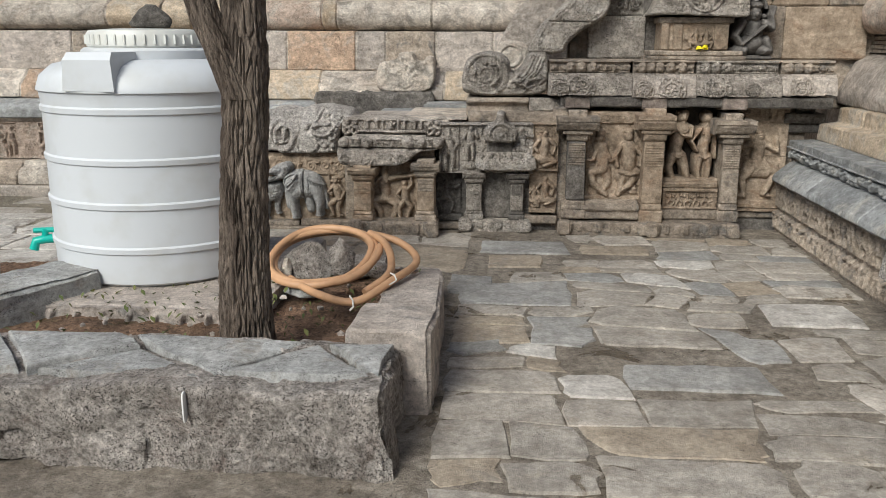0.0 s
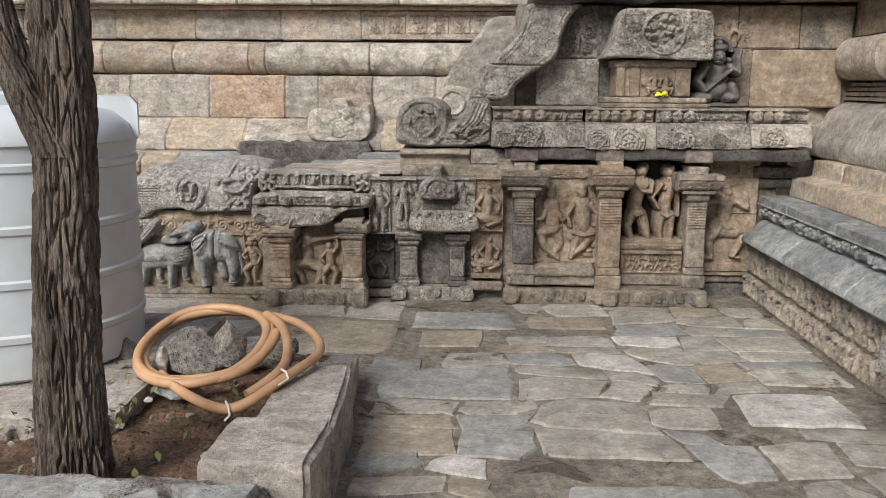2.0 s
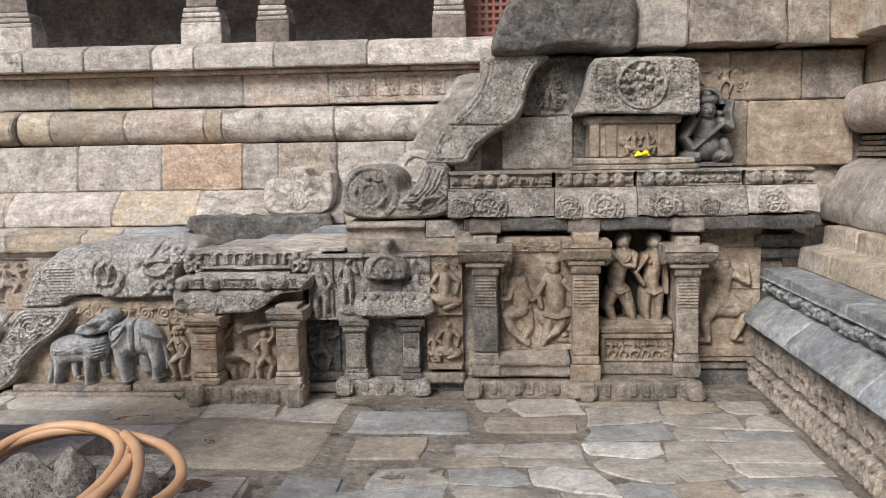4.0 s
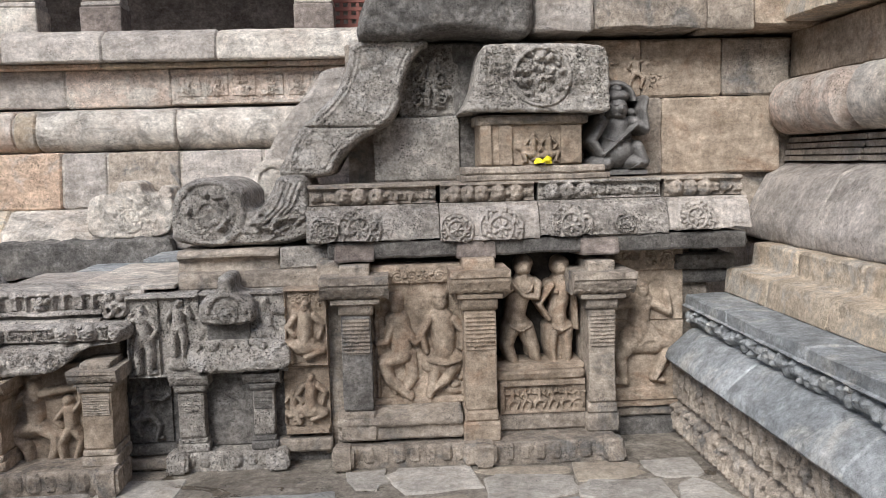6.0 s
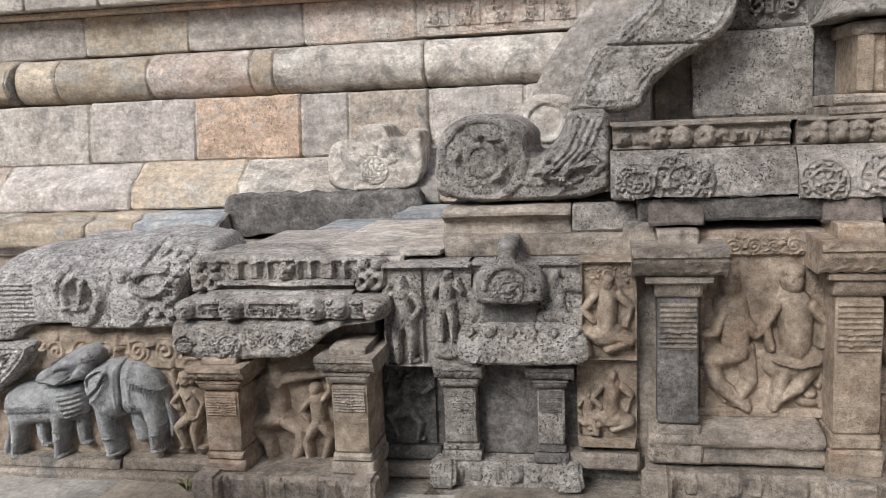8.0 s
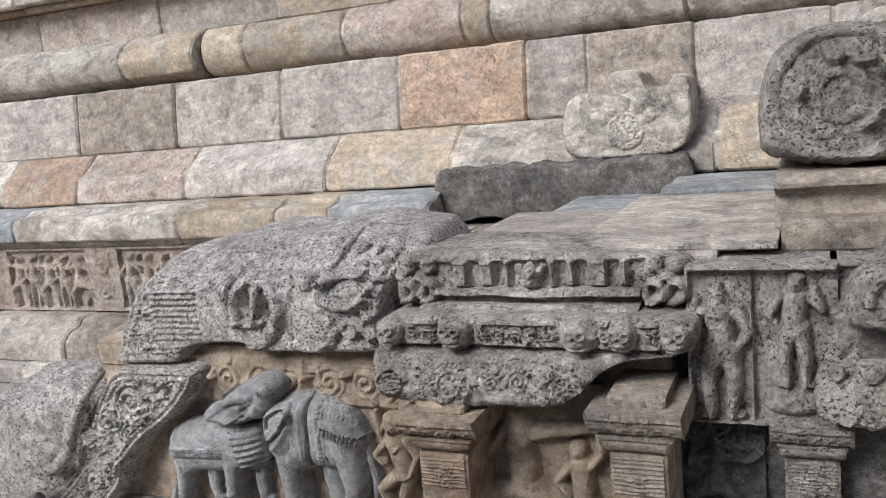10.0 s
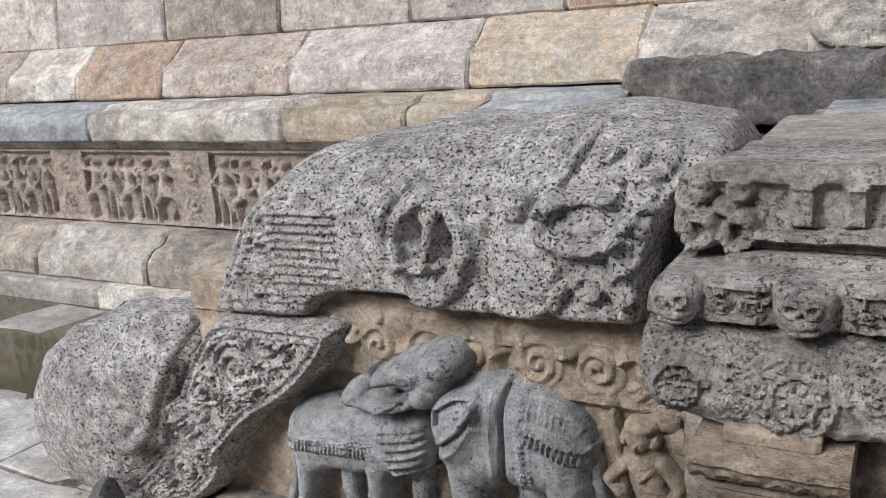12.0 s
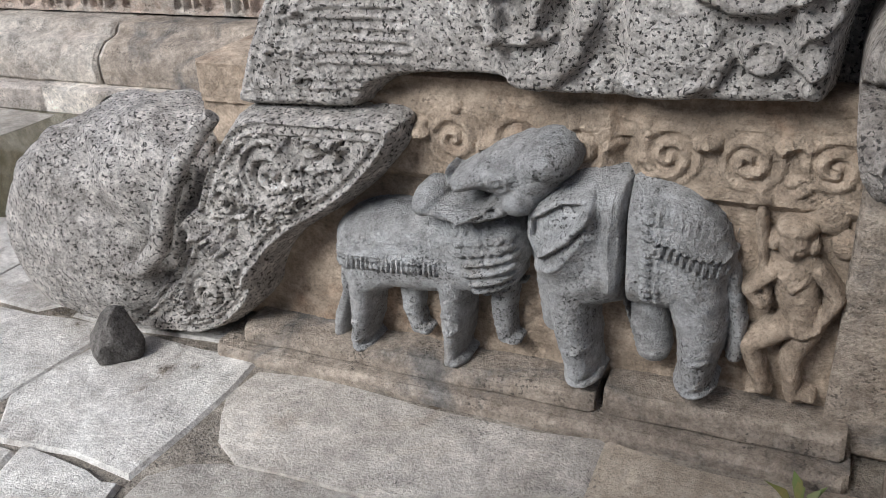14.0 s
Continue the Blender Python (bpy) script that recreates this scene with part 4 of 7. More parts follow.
# elephant body
r = Relief(-2.24, -1.64, 0.0, 0.52, 0.0036)
D = 0.1
r.outline([(-2.137, 0.418), (-2.114, 0.465), (-2.030, 0.506), (-1.933, 0.500), (-1.849, 0.479), (-1.792, 0.422), (-1.767, 0.352), (-1.790, 0.272), (-1.866, 0.250), (-1.950, 0.257), (-2.013, 0.229), (-2.096, 0.230), (-2.128, 0.327)], D, 0.075)
r.path([(-2.054, 0.304), (-2.048, 0.197), (-2.031, 0.108)], 0.056, 0.033, D).ball(-2.027, 0.088, 0.042, 0.016, D).path([(-1.837, 0.319), (-1.818, 0.221), (-1.822, 0.132)], 0.06, 0.034, D).ball(-1.821, 0.112, 0.044, 0.016, D)
r.path([(-2.094, 0.274), (-2.088, 0.182)], 0.036, 0.03, D * 0.45).path([(-1.930, 0.280), (-1.903, 0.155)], 0.045, 0.034, D * 0.45).path([(-1.777, 0.329), (-1.758, 0.233), (-1.760, 0.170)], 0.014, 0.018, D * 0.4)
r.ball(-2.031, 0.164, 0.036, 0.006, 0.008, 0, 0, True).ball(-1.820, 0.185, 0.038, 0.006, 0.008, 0, 0, True)
r.path([(-2.115, 0.427), (-2.121, 0.382), (-2.092, 0.363), (-2.042, 0.406), (-2.003, 0.456), (-2.007, 0.479), (-2.060, 0.465), (-2.115, 0.427)], 0.010, 0.010, 0.024, add=True)
for k in range(4):
    r.path([(-1.999, 0.467), (-2.011, 0.412), (-2.054, 0.350), (-2.115, 0.313)], 0.006 + 0.009 * k, 0.006 + 0.009 * k, 0.005, add=True)
for k in range(3):
    r.path([(-1.967, 0.492), (-1.971, 0.396), (-1.967, 0.308)], 0.004 + 0.006 * k, 0.004 + 0.006 * k, 0.005, add=True)
A, B = (-1.910, 0.488), (-1.906, 0.295)
for k in range(15):
    b = A[1] + (B[1] - A[1]) * k / 14
    r.ball(A[0], b, 0.011, 0.005, 0.010, 0, -25, True).cap(A[0] + 0.02, b, A[0] + 0.02, b - 0.006, 0.003, 0.003, 0.006, 0, True)
A, B = (-1.893, 0.418), (-1.777, 0.368)
for k in range(11):
    f = k / 10
    a, b = A[0] + (B[0] - A[0]) * f, A[1] + (B[1] - A[1]) * f
    r.cap(a, b, a - 0.004, b - 0.022, 0.006, 0.004, 0.009, 0, True).cap(a - 0.008, b + 0.006, a + 0.008, b + 0.004, 0.004, 0.004, 0.008, 0, True).cap(a, b + 0.05, a + 0.002, b + 0.03, 0.003, 0.003, 0.005, 0, True)
slit = (-1.949, 0.366)
r.h -= 0.04 * np.exp(-((r.U - slit[0]) / 0.004) ** 2) * (r.h > 0.03)
r.mask = r.h > 0.002
carving("elephant", r.wear(0.0018, 70, 4), 7.43, 7.5, "beast", panel, "blue-grey granite elephant with harness straps")
# the shared head with its curled trunk
r = Relief(-2.40, -1.96, 0.33, 0.62, 0.003)
D = 0.1
r.outline([(-2.268, 0.470), (-2.255, 0.492), (-2.218, 0.520), (-2.160, 0.554), (-2.100, 0.567), (-2.055, 0.550), (-2.040, 0.520), (-2.058, 0.480), (-2.085, 0.445), (-2.118, 0.420), (-2.159, 0.418), (-2.182, 0.440), (-2.235, 0.446), (-2.262, 0.455)], D * 0.9, 0.05)
r.ball(-2.085, 0.525, 0.052, 0.046, D * 1.12).ball(-2.135, 0.45, 0.042, 0.038, D * 1.1).ball(-2.175, 0.495, 0.05, 0.04, D * 1.05).path([(-2.15, 0.505), (-2.20, 0.49), (-2.245, 0.472)], 0.045, 0.024, D)
r.path([(-2.165, 0.432), (-2.205, 0.416), (-2.25, 0.410), (-2.30, 0.416)], 0.020, 0.020, D * 1.02).ball(-2.316, 0.424, 0.036, 0.034, D * 1.08).path([(-2.245, 0.404), (-2.21, 0.424), (-2.185, 0.438)], 0.009, 0.011, D * 1.14)
r.path([(-2.266, 0.468), (-2.272, 0.492)], 0.010, 0.006, D * 0.8)
for a, b in ((-2.162, 0.487), (-2.108, 0.522)):
    r.ring(a, b, 0.014, 0.0045, 0.009).ball(a, b, 0.009, 0.008, 0.008, 0, 0, True)
r.ring(-2.071, 0.505, 0.020, 0.005, 0.008, lo=-150, hi=40)
r.h -= 0.020 * np.exp(-(((r.U + 2.215) * 0.3 + (r.V - 0.443)) / 0.004) ** 2) * (r.U > -2.262) * (r.U < -2.172)
for k in range(4):
    a = -2.255 + 0.008 * k
    r.path([(a, 0.468 + 0.004 * k), (a + 0.006, 0.448)], 0.0028, 0.0028, 0.005, add=True)
r.mask = r.h > 0.002
carving("shared_head", r.soften(1).wear(0.0010, 80, 6), 7.42, 7.5, "beast", panel, "smooth grey head with a curled trunk")

# ---------------------------------------------------------------- the long-snouted makara that crowns the panel
makara = thing("makara_balustrade", (-2.6, 7.5, 0.0), "coarse granite stair balustrade carved as a long-trunked makara beast", "balustrade")
r = Relief(-2.84, -1.3, 0.53, 1.14, 0.0034)
edge = r.outline([(-2.737, 0.563), (-2.573, 0.571), (-2.443, 0.575), (-2.415, 0.625), (-2.338, 0.648), (-2.175, 0.654), (-2.146, 0.630), (-1.932, 0.627), (-1.682, 0.639), (-1.659, 0.653), (-1.650, 0.739), (-1.634, 0.844), (-1.595, 0.905), (-1.525, 0.927),
                  (-1.545, 0.962), (-1.571, 0.998), (-1.675, 1.014), (-1.782, 1.034), (-1.946, 1.019), (-2.019, 0.991), (-2.071, 1.006), (-2.218, 1.017), (-2.244, 0.978), (-2.414, 0.971), (-2.499, 0.944), (-2.534, 0.896), (-2.626, 0.797), (-2.693, 0.669)], 0.14, 0.024, keep=True)
r.h -= 0.25 * np.clip((r.V - 0.83) / 0.2, 0, 1) ** 1.4
plain = r.h.copy()
# snout: double raised border, beaded folds above and below a field of foliage
for w in (0.030, 0.052):
    r.h += 0.007 * np.exp(-((edge - w) / 0.005) ** 2) * (r.U < -2.47)
for k in range(4):
    r.path([(-2.56, 0.895 - 0.018 * k), (-2.47, 0.905 - 0.017 * k), (-2.3, 0.905 - 0.017 * k)], 0.005, 0.005, 0.006, add=True)
for k in range(9):
    v = 0.835 - 0.0195 * k
    r.path([(-2.545, v - 0.016), (-2.5, v - 0.003), (-2.43, v), (-2.335, v + 0.002)], 0.0062, 0.0062, 0.007, add=True)
    if k < 3:
        for m in range(15):
            r.ball(-2.54 + 0.0145 * m, v, 0.0082, 0.0085, 0.009, 0, 0, True)
    elif k != 5:
        for m in range(24):
            r.ball(-2.54 + 0.0088 * m, v, 0.0042, 0.006, 0.004, 0, 0, True)
was = r.h.copy()
r.scrolls(-2.7, -2.545, 0.575, 0.82, 0.037, 0.013, 5).scrolls(-2.54, -2.36, 0.62, 0.665, 0.026, 0.011, 6).scrolls(-2.6, -2.46, 0.57, 0.6, 0.02, 0.008, 8)
r.h = np.where(edge > 0.055, r.h, was)
for k in range(3):
    r.beads(-2.57, -2.38, 0.615 - 0.016 * k + 0.03, 22, 0.0055, 0.006)
# brow, eye with its lids
r.path([(-2.185, 0.905), (-2.216, 0.842), (-2.216, 0.793), (-2.199, 0.758)], 0.022, 0.012, 0.026, add=True)
r.path([(-2.172, 0.735), (-2.178, 0.793), (-2.163, 0.843), (-2.133, 0.873), (-2.099, 0.880)], 0.017, 0.019, 0.034, add=True)
r.path([(-2.099, 0.880), (-2.048, 0.856), (-2.022, 0.815), (-2.018, 0.768), (-2.036, 0.716), (-2.078, 0.674), (-2.137, 0.650)], 0.018, 0.024, 0.028, add=True)
r.path([(-2.081, 0.852), (-2.093, 0.795), (-2.103, 0.746)], 0.022, 0.012, 0.034, add=True)
r.path([(-2.172, 0.728), (-2.120, 0.730), (-2.077, 0.740)], 0.012, 0.012, 0.022, add=True)
for a, b in ((-2.130, 0.794), (-2.061, 0.791)):
    r.h -= 0.034 * np.exp(-(((r.U - a + 0.15 * (r.V - b)) / 0.013) ** 2 + ((r.V - b) / 0.045) ** 2))
# cheek and lip, with the furrow behind the eye
r.h -= 0.022 * np.exp(-((r.U + 1.968 - 0.03 * (r.V - 0.8)) / 0.016) ** 2) * (r.V < 0.99)
r.ball(-1.902, 0.735, 0.085, 0.095, 0.034, 0, 0, True).path([(-1.965, 0.675), (-1.932, 0.650), (-1.875, 0.652), (-1.829, 0.681), (-1.812, 0.715)], 0.016, 0.013, 0.026, add=True)
r.ball(-2.085, 0.640, 0.06, 0.03, 0.018, 0, 0, True).ball(-1.746, 0.660, 0.09, 0.03, 0.016, 0, 0, True).ball(-2.107, 0.985, 0.08, 0.045, 0.026, 0, 0, True)
r.ball(-1.905, 0.955, 0.075, 0.09, 0.034, 0, -12, True).path([(-1.804, 1.005), (-1.817, 0.954), (-1.838, 0.905), (-1.859, 0.866)], 0.015, 0.011, 0.034, add=True).ball(-1.913, 0.872, 0.036, 0.034, 0.036, 0, 0, True)
# mane: one long crescent curl, ringed locks round it
r.path([(-1.829, 0.876), (-1.858, 0.850), (-1.846, 0.816), (-1.801, 0.793), (-1.749, 0.796), (-1.706, 0.821), (-1.688, 0.848)], 0.020, 0.015, 0.042, add=True)
r.path([(-1.829, 0.872), (-1.779, 0.884), (-1.722, 0.876)], 0.013, 0.014, 0.030, add=True).ball(-1.775, 0.838, 0.05, 0.026, 0.016, 0, 0, True)
for k, (a, b, p) in enumerate(((-1.760, 0.966, 0.036), (-1.712, 0.945, 0.045), (-1.730, 0.905, 0.032), (-1.655, 0.948, 0.042), (-1.672, 0.898, 0.036), (-1.652, 0.848, 0.038), (-1.688, 0.790, 0.042), (-1.636, 0.800, 0.034), (-1.694, 0.730, 0.042), (-1.760, 0.724, 0.040), (-1.672, 0.682, 0.036))):
    r.ball(a, b, p, p * 0.85, 0.024, 0, 37 * k, True).ring(a, b, p * 0.62, p * 0.2, 0.014)
for k in range(7):
    r.path([(-1.74 + 0.012 * k, 1.035 - 0.017 * k), (-1.64 + 0.006 * k, 1.03 - 0.02 * k), (-1.54, 1.015 - 0.021 * k), (-1.45, 1.0 - 0.02 * k)], 0.008, 0.006, 0.012, add=True)
for k in range(6):
    r.path([(-1.98 + 0.03 * k, 1.04), (-1.96 + 0.03 * k, 0.99), (-1.97 + 0.03 * k, 0.94)], 0.007, 0.004, 0.008, add=True)
q = random.Random(8)
for k in range(40):
    a, b = q.uniform(-2.34, -1.55), q.uniform(0.62, 1.0)
    r.ball(a, b, q.uniform(0.010, 0.024), q.uniform(0.008, 0.016), q.uniform(0.002, 0.006), 0, q.uniform(0, 180), True)
r.h = plain + 0.95 * (r.h - plain) * np.where(r.U < -2.3, 1.0, np.clip(edge / 0.04, 0, 1))
carving("beast_head", r.soften(1).wear(0.0022, 80, 7, 0.007), 7.5, 7.8, "makara", makara)
part("back_block", sweep([(7.52, 0.6), (7.82, 0.6), (7.82, 0.93), (7.52, 0.96)], -2.45, -1.5, "x", 0.07, 0.06, 0.02), "makara", makara)
# the curved snout that runs down to the paving
r = Relief(-3.14, -2.3, -0.02, 0.62, 0.0036)
edge = r.outline([(-2.708, 0.579), (-2.541, 0.582), (-2.352, 0.586), (-2.361, 0.520), (-2.470, 0.404), (-2.639, 0.298), (-2.706, 0.223), (-2.744, 0.122), (-2.873, 0.015), (-3.095, -0.010), (-3.136, 0.046), (-2.964, 0.181), (-2.874, 0.328), (-2.803, 0.467)], 0.13, 0.022, keep=True)
for w in (0.022, 0.042):
    r.h += 0.010 * np.exp(-((edge - w) / 0.006) ** 2)
was = r.h.copy()
for a, b, p, spin in ((-2.64, 0.448, 0.068, 1), (-2.54, 0.525, 0.054, -1), (-2.77, 0.385, 0.045, -1), (-2.735, 0.53, 0.036, -1), (-2.67, 0.345, 0.04, -1), (-2.57, 0.4, 0.04, 1), (-2.86, 0.14, 0.062, 1), (-2.95, 0.1, 0.04, -1), (-2.76, 0.2, 0.036, 1), (-2.8, 0.29, 0.03, -1), (-2.5, 0.55, 0.025, 1)):
    r.spiral(a, b, p, 2.3, p * 0.16, 0.017, spin, a * 40).ring(a, b, p * 1.05, 0.006, 0.012)
    for k in range(9):
        t = 0.7 * k + a * 30
        r.ball(a + p * 1.25 * math.cos(t), b + p * 1.25 * math.sin(t), 0.013, 0.007, 0.012, 0, math.degrees(t) + 40, True)
r.h = np.where(edge > 0.048, r.h, was)
r.cap(-2.85, 0.335, -2.725, 0.215, 0.014, 0.04, 0.04, 0, True)
r.path([(-2.9, 0.44), (-2.86, 0.34), (-2.74, 0.24)], 0.008, 0.008, 0.012, add=True)
carving("snout", r.wear(0.002, 80, 9, 0.007), 7.47, 7.75, "makara", makara)
# rounded beast's end that bulges on the paving
bm = bmesh.new()
bmesh.ops.create_icosphere(bm, subdivisions=6, radius=1)
for v in bm.verts:
    p = v.co.copy()
    p = Vector([math.copysign(abs(c) ** 0.8, c) for c in p])
    s = 1.0 + 0.12 * p.x * p.z
    d = Vector((p.x * 0.3 * s, p.y * 0.2, p.z * 0.285))
    d.x += -0.05 * (p.z < 0) * p.z * -1 + 0.16 * max(0, p.z) ** 1.5
    q = Vector((-3.185, 7.47, 0.25)) + d
    q += 0.012 * noise.noise_vector(q * 9) + 0.005 * noise.noise_vector(q * 38) - p * 0.007 * max(0, noise.noise(q * 95) - 0.1)
    furrow = math.exp(-(((q.x + 3.0) * 0.75 + (q.z - 0.22) * 0.55) / 0.05) ** 2)
    q.y += 0.05 * furrow * (p.y < 0) * (q.z > 0.08)
    ribs = math.sin(60 * (q.x * 0.6 + q.z * 0.9))
    if q.z > 0.33:
        q += p * 0.006 * ribs * min(1, (q.z - 0.33) / 0.08)
    q.z = max(q.z, -0.01)
    v.co = q
dat = [v.co.copy() for v in bm.verts], [tuple(v.index for v in f.verts) for f in bm.faces]
bm.free()
part("bulging_end", dat, "makara", makara, "rounded pitted granite end of the beast")
part("raised_band", tube([(-2.76, 7.34, 0.56), (-2.84, 7.315, 0.47), (-2.9, 7.3, 0.36), (-2.93, 7.295, 0.27), (-3.0, 7.295, 0.2), (-3.08, 7.31, 0.185)], lambda t: 0.017 + 0.008 * math.sin(3 * t), 12), "makara", makara)
wedge = tagged(part("wedge_stone", rock((-3.06, 7.23, 0.045), (0.06, 0.06, 0.085), 3, 0.3), "dark"), "small dark stone wedged under the carved beast", "stone")


# ---------------------------------------------------------------- small pavilion with the dancing figure
def beaded_foot(parent, x0, x1, y, z1, ends=True, mat="porch"):
    """A low moulding with square beads and a lion-faced knob at each end."""
    part("foot_rail", block(x0, x1, y + 0.03, y + 0.25, -0.02, z1 * 0.92, 0.012, 0.006), mat, parent)
    n = max(3, int((x1 - x0) / 0.085))
    for k in range(n):
        a = x0 + 0.05 + (x1 - x0 - 0.1) * k / n
        part("bead", block(a + 0.004, a + 0.066, y + 0.012 + 0.006 * (k % 3), y + 0.1, z1 * 0.12, z1 * (0.86 + 0.05 * (k % 2)), 0.02, 0.004, 0.016, k + x0), mat, parent)
    if ends:
        for a in (x0 + 0.035, x1 - 0.035):
            part("knob", block(a - 0.055, a + 0.055, y - 0.035, y + 0.08, 0.0, z1 * 1.05, 0.034, 0.010, 0.014, a * 9), mat, parent)


def small_pillar(parent, x0, x1, y0, y1, z0, z1, cap_out=0.05, mat="porch", shaft="porch"):
    """A square pillar: foot, shaft with bands, bracketed capital with a lobed edge, abacus."""
    h = z1 - z0
    pil = thing("pillar", (0.5 * (x0 + x1), 0.5 * (y0 + y1), z0), "", "")
    for key in ("label", "category"):
        if key in pil:
            del pil[key]
    hang(pil, parent)
    pil.matrix_parent_inverse = Matrix.Translation(-parent.location)
    part("pillar_foot", block(x0 - 0.015, x1 + 0.015, y0 - 0.012, y1, z0, z0 + 0.11 * h, 0.008, 0.004), mat, pil)
    part("foot_band", block(x0 - 0.006, x1 + 0.006, y0 - 0.006, y1, z0 + 0.11 * h, z0 + 0.17 * h, 0.006, 0.004), mat, pil)
    part("shaft", block(x0, x1, y0, y1, z0 + 0.17 * h, z0 + 0.72 * h, 0.008, 0.003, 0.05), shaft, pil)
    r = Relief(x0 + 0.008, x1 - 0.008, z0 + 0.5 * h, z0 + 0.7 * h, 0.004)
    for k in range(9):
        v = z0 + (0.505 + 0.022 * k) * h
        r.rect(x0, x1, v, v + 0.012 * h, 0.007, 0.003)
    r.scrolls(x0 + 0.015, x1 - 0.015, z0 + 0.52 * h, z0 + 0.6 * h, 0.028, 0.007, int(x0 * 30))
    carving("shaft_carving", r.wear(0.0015, 60), y0 - 0.002, y0 + 0.03, mat, pil)
    part("neck", sweep([(y0 - 0.004, z0 + 0.72 * h), (y1, z0 + 0.72 * h), (y1, z0 + 0.79 * h), (y0 - 0.02, z0 + 0.79 * h), (y0 - 0.022, z0 + 0.765 * h)], x0 - 0.012, x1 + 0.012, "x", 0.05, 0.01, 0.003), mat, pil)
    c = cap_out
    part("cushion", block(x0 - c * 0.5, x1 + c * 0.5, y0 - c * 0.5, y1, z0 + 0.785 * h, z0 + 0.815 * h, 0.006, 0.003), mat, pil)
    za, zb = z0 + 0.815 * h, z0 + 0.945 * h
    r = Relief(x0 - c, x1 + c, za - 0.012, zb, 0.0042)
    w = x1 - x0 + 2 * c
    drop = 0.018 * np.abs(np.sin(math.pi * (r.U - x0 + c) / w * 6))
    r.h += c * 0.75 * np.clip((r.V - za) / (0.55 * (zb - za)), 0, 1) ** 0.6 + 0.012 * (r.V > zb - 0.3 * (zb - za))
    r.h += 0.006 * np.exp(-((r.V - za - drop - 0.008) / 0.004) ** 2)
    r.mask = r.V > za - 0.012 + drop
    carving("capital", r.wear(0.003, 50, int(x0 * 70), 0.003), y0 - c * 0.25, y1, mat, pil)
    part("abacus", block(x0, x1, y0, y1, z0 + 0.93 * h, z1, 0.008, 0.004), mat, pil)
    return pil


pav = thing("pavilion_shrine", (-1.27, 7.3, 0.0), "small carved granite pavilion with two pillars and a broken eave", "shrine")
beaded_foot(pav, -1.5, -0.8, 7.1, 0.125)
small_pillar(pav, -1.485, -1.345, 7.17, 7.42, 0.11, 0.575, 0.045, "relief", "relief")
small_pillar(pav, -0.965, -0.825, 7.18, 7.42, 0.11, 0.62, 0.045, "porch", "relief")
r = Relief(-1.46, -0.95, 0.07, 0.58, 0.005)
r.ball(-1.254, 0.497, 0.034, 0.04, 0.06).ball(-1.254, 0.53, 0.03, 0.025, 0.05).path([(-1.256, 0.45), (-1.262, 0.40), (-1.25, 0.34), (-1.248, 0.29)], 0.05, 0.042, 0.06).ball(-1.25, 0.275, 0.062, 0.04, 0.065)
r.ball(-1.278, 0.415, 0.02, 0.02, 0.068).ball(-1.235, 0.415, 0.02, 0.02, 0.068).path([(-1.275, 0.265), (-1.365, 0.255), (-1.30, 0.17), (-1.285, 0.105)], 0.042, 0.022, 0.065).path([(-1.225, 0.27), (-1.15, 0.225), (-1.165, 0.15), (-1.19, 0.095)], 0.042, 0.022, 0.06)
r.path([(-1.30, 0.44), (-1.352, 0.375), (-1.345, 0.43)], 0.022, 0.018, 0.055).path([(-1.21, 0.44), (-1.12, 0.455), (-1.0, 0.475)], 0.024, 0.018, 0.05).path([(-1.30, 0.10), (-1.25, 0.09)], 0.018, 0.014, 0.05).path([(-1.20, 0.09), (-1.15, 0.085)], 0.018, 0.014, 0.05)
r.ball(-1.09, 0.40, 0.028, 0.032, 0.055).path([(-1.088, 0.36), (-1.082, 0.31), (-1.08, 0.27)], 0.036, 0.034, 0.055).path([(-1.09, 0.255), (-1.135, 0.19), (-1.125, 0.10)], 0.028, 0.018, 0.055).path([(-1.07, 0.255), (-1.03, 0.20), (-1.065, 0.10)], 0.028, 0.018, 0.05)
r.path([(-1.11, 0.355), (-1.15, 0.31), (-1.12, 0.27)], 0.016, 0.013, 0.05).path([(-1.055, 0.355), (-1.02, 0.40), (-1.03, 0.45)], 0.016, 0.013, 0.045).rect(-1.46, -0.95, 0.07, 0.095, 0.045)
carving("dancer_panel", r.wear(0.002, 60), 7.37, 7.6, "relief", pav, "tan panel of a dancing figure and a child")
part("side_wall", block(-1.6, -0.84, 7.4, 7.66, 0.0, 0.8, 0.01, 0.006), "porch", pav)
# eave: curved hood, broken away at one corner
r = Relief(-1.635, -0.745, 0.55, 0.80, 0.0045)
r.outline([(-1.615, 0.60), (-1.58, 0.566), (-1.40, 0.561), (-1.25, 0.566), (-1.11, 0.572), (-1.04, 0.61), (-0.98, 0.668), (-0.92, 0.69), (-0.76, 0.70), (-0.75, 0.78), (-0.8, 0.795), (-1.6, 0.797), (-1.63, 0.75), (-1.63, 0.66)], 0.03, 0.02, keep=True)
r.h += 0.075 * np.clip((0.715 - r.V) / 0.11, 0, 1) ** 0.55 + 0.015 * (r.V > 0.715)
r.h -= 0.030 * np.exp(-((r.V - 0.705) / 0.008) ** 2)
for a, size in ((-1.56, 0.036), (-1.385, 0.062), (-1.07, 0.058)):
    r.medallion(a, 0.625, size, 0.032)
    r.ring(a, 0.622, size * 1.15, 0.008, 0.014, lo=0, hi=180)
r.scrolls(-1.31, -1.16, 0.585, 0.685, 0.03, 0.013, 4).scrolls(-1.49, -1.45, 0.58, 0.68, 0.02, 0.010, 2).scrolls(-1.01, -0.97, 0.66, 0.69, 0.015, 0.008, 3)
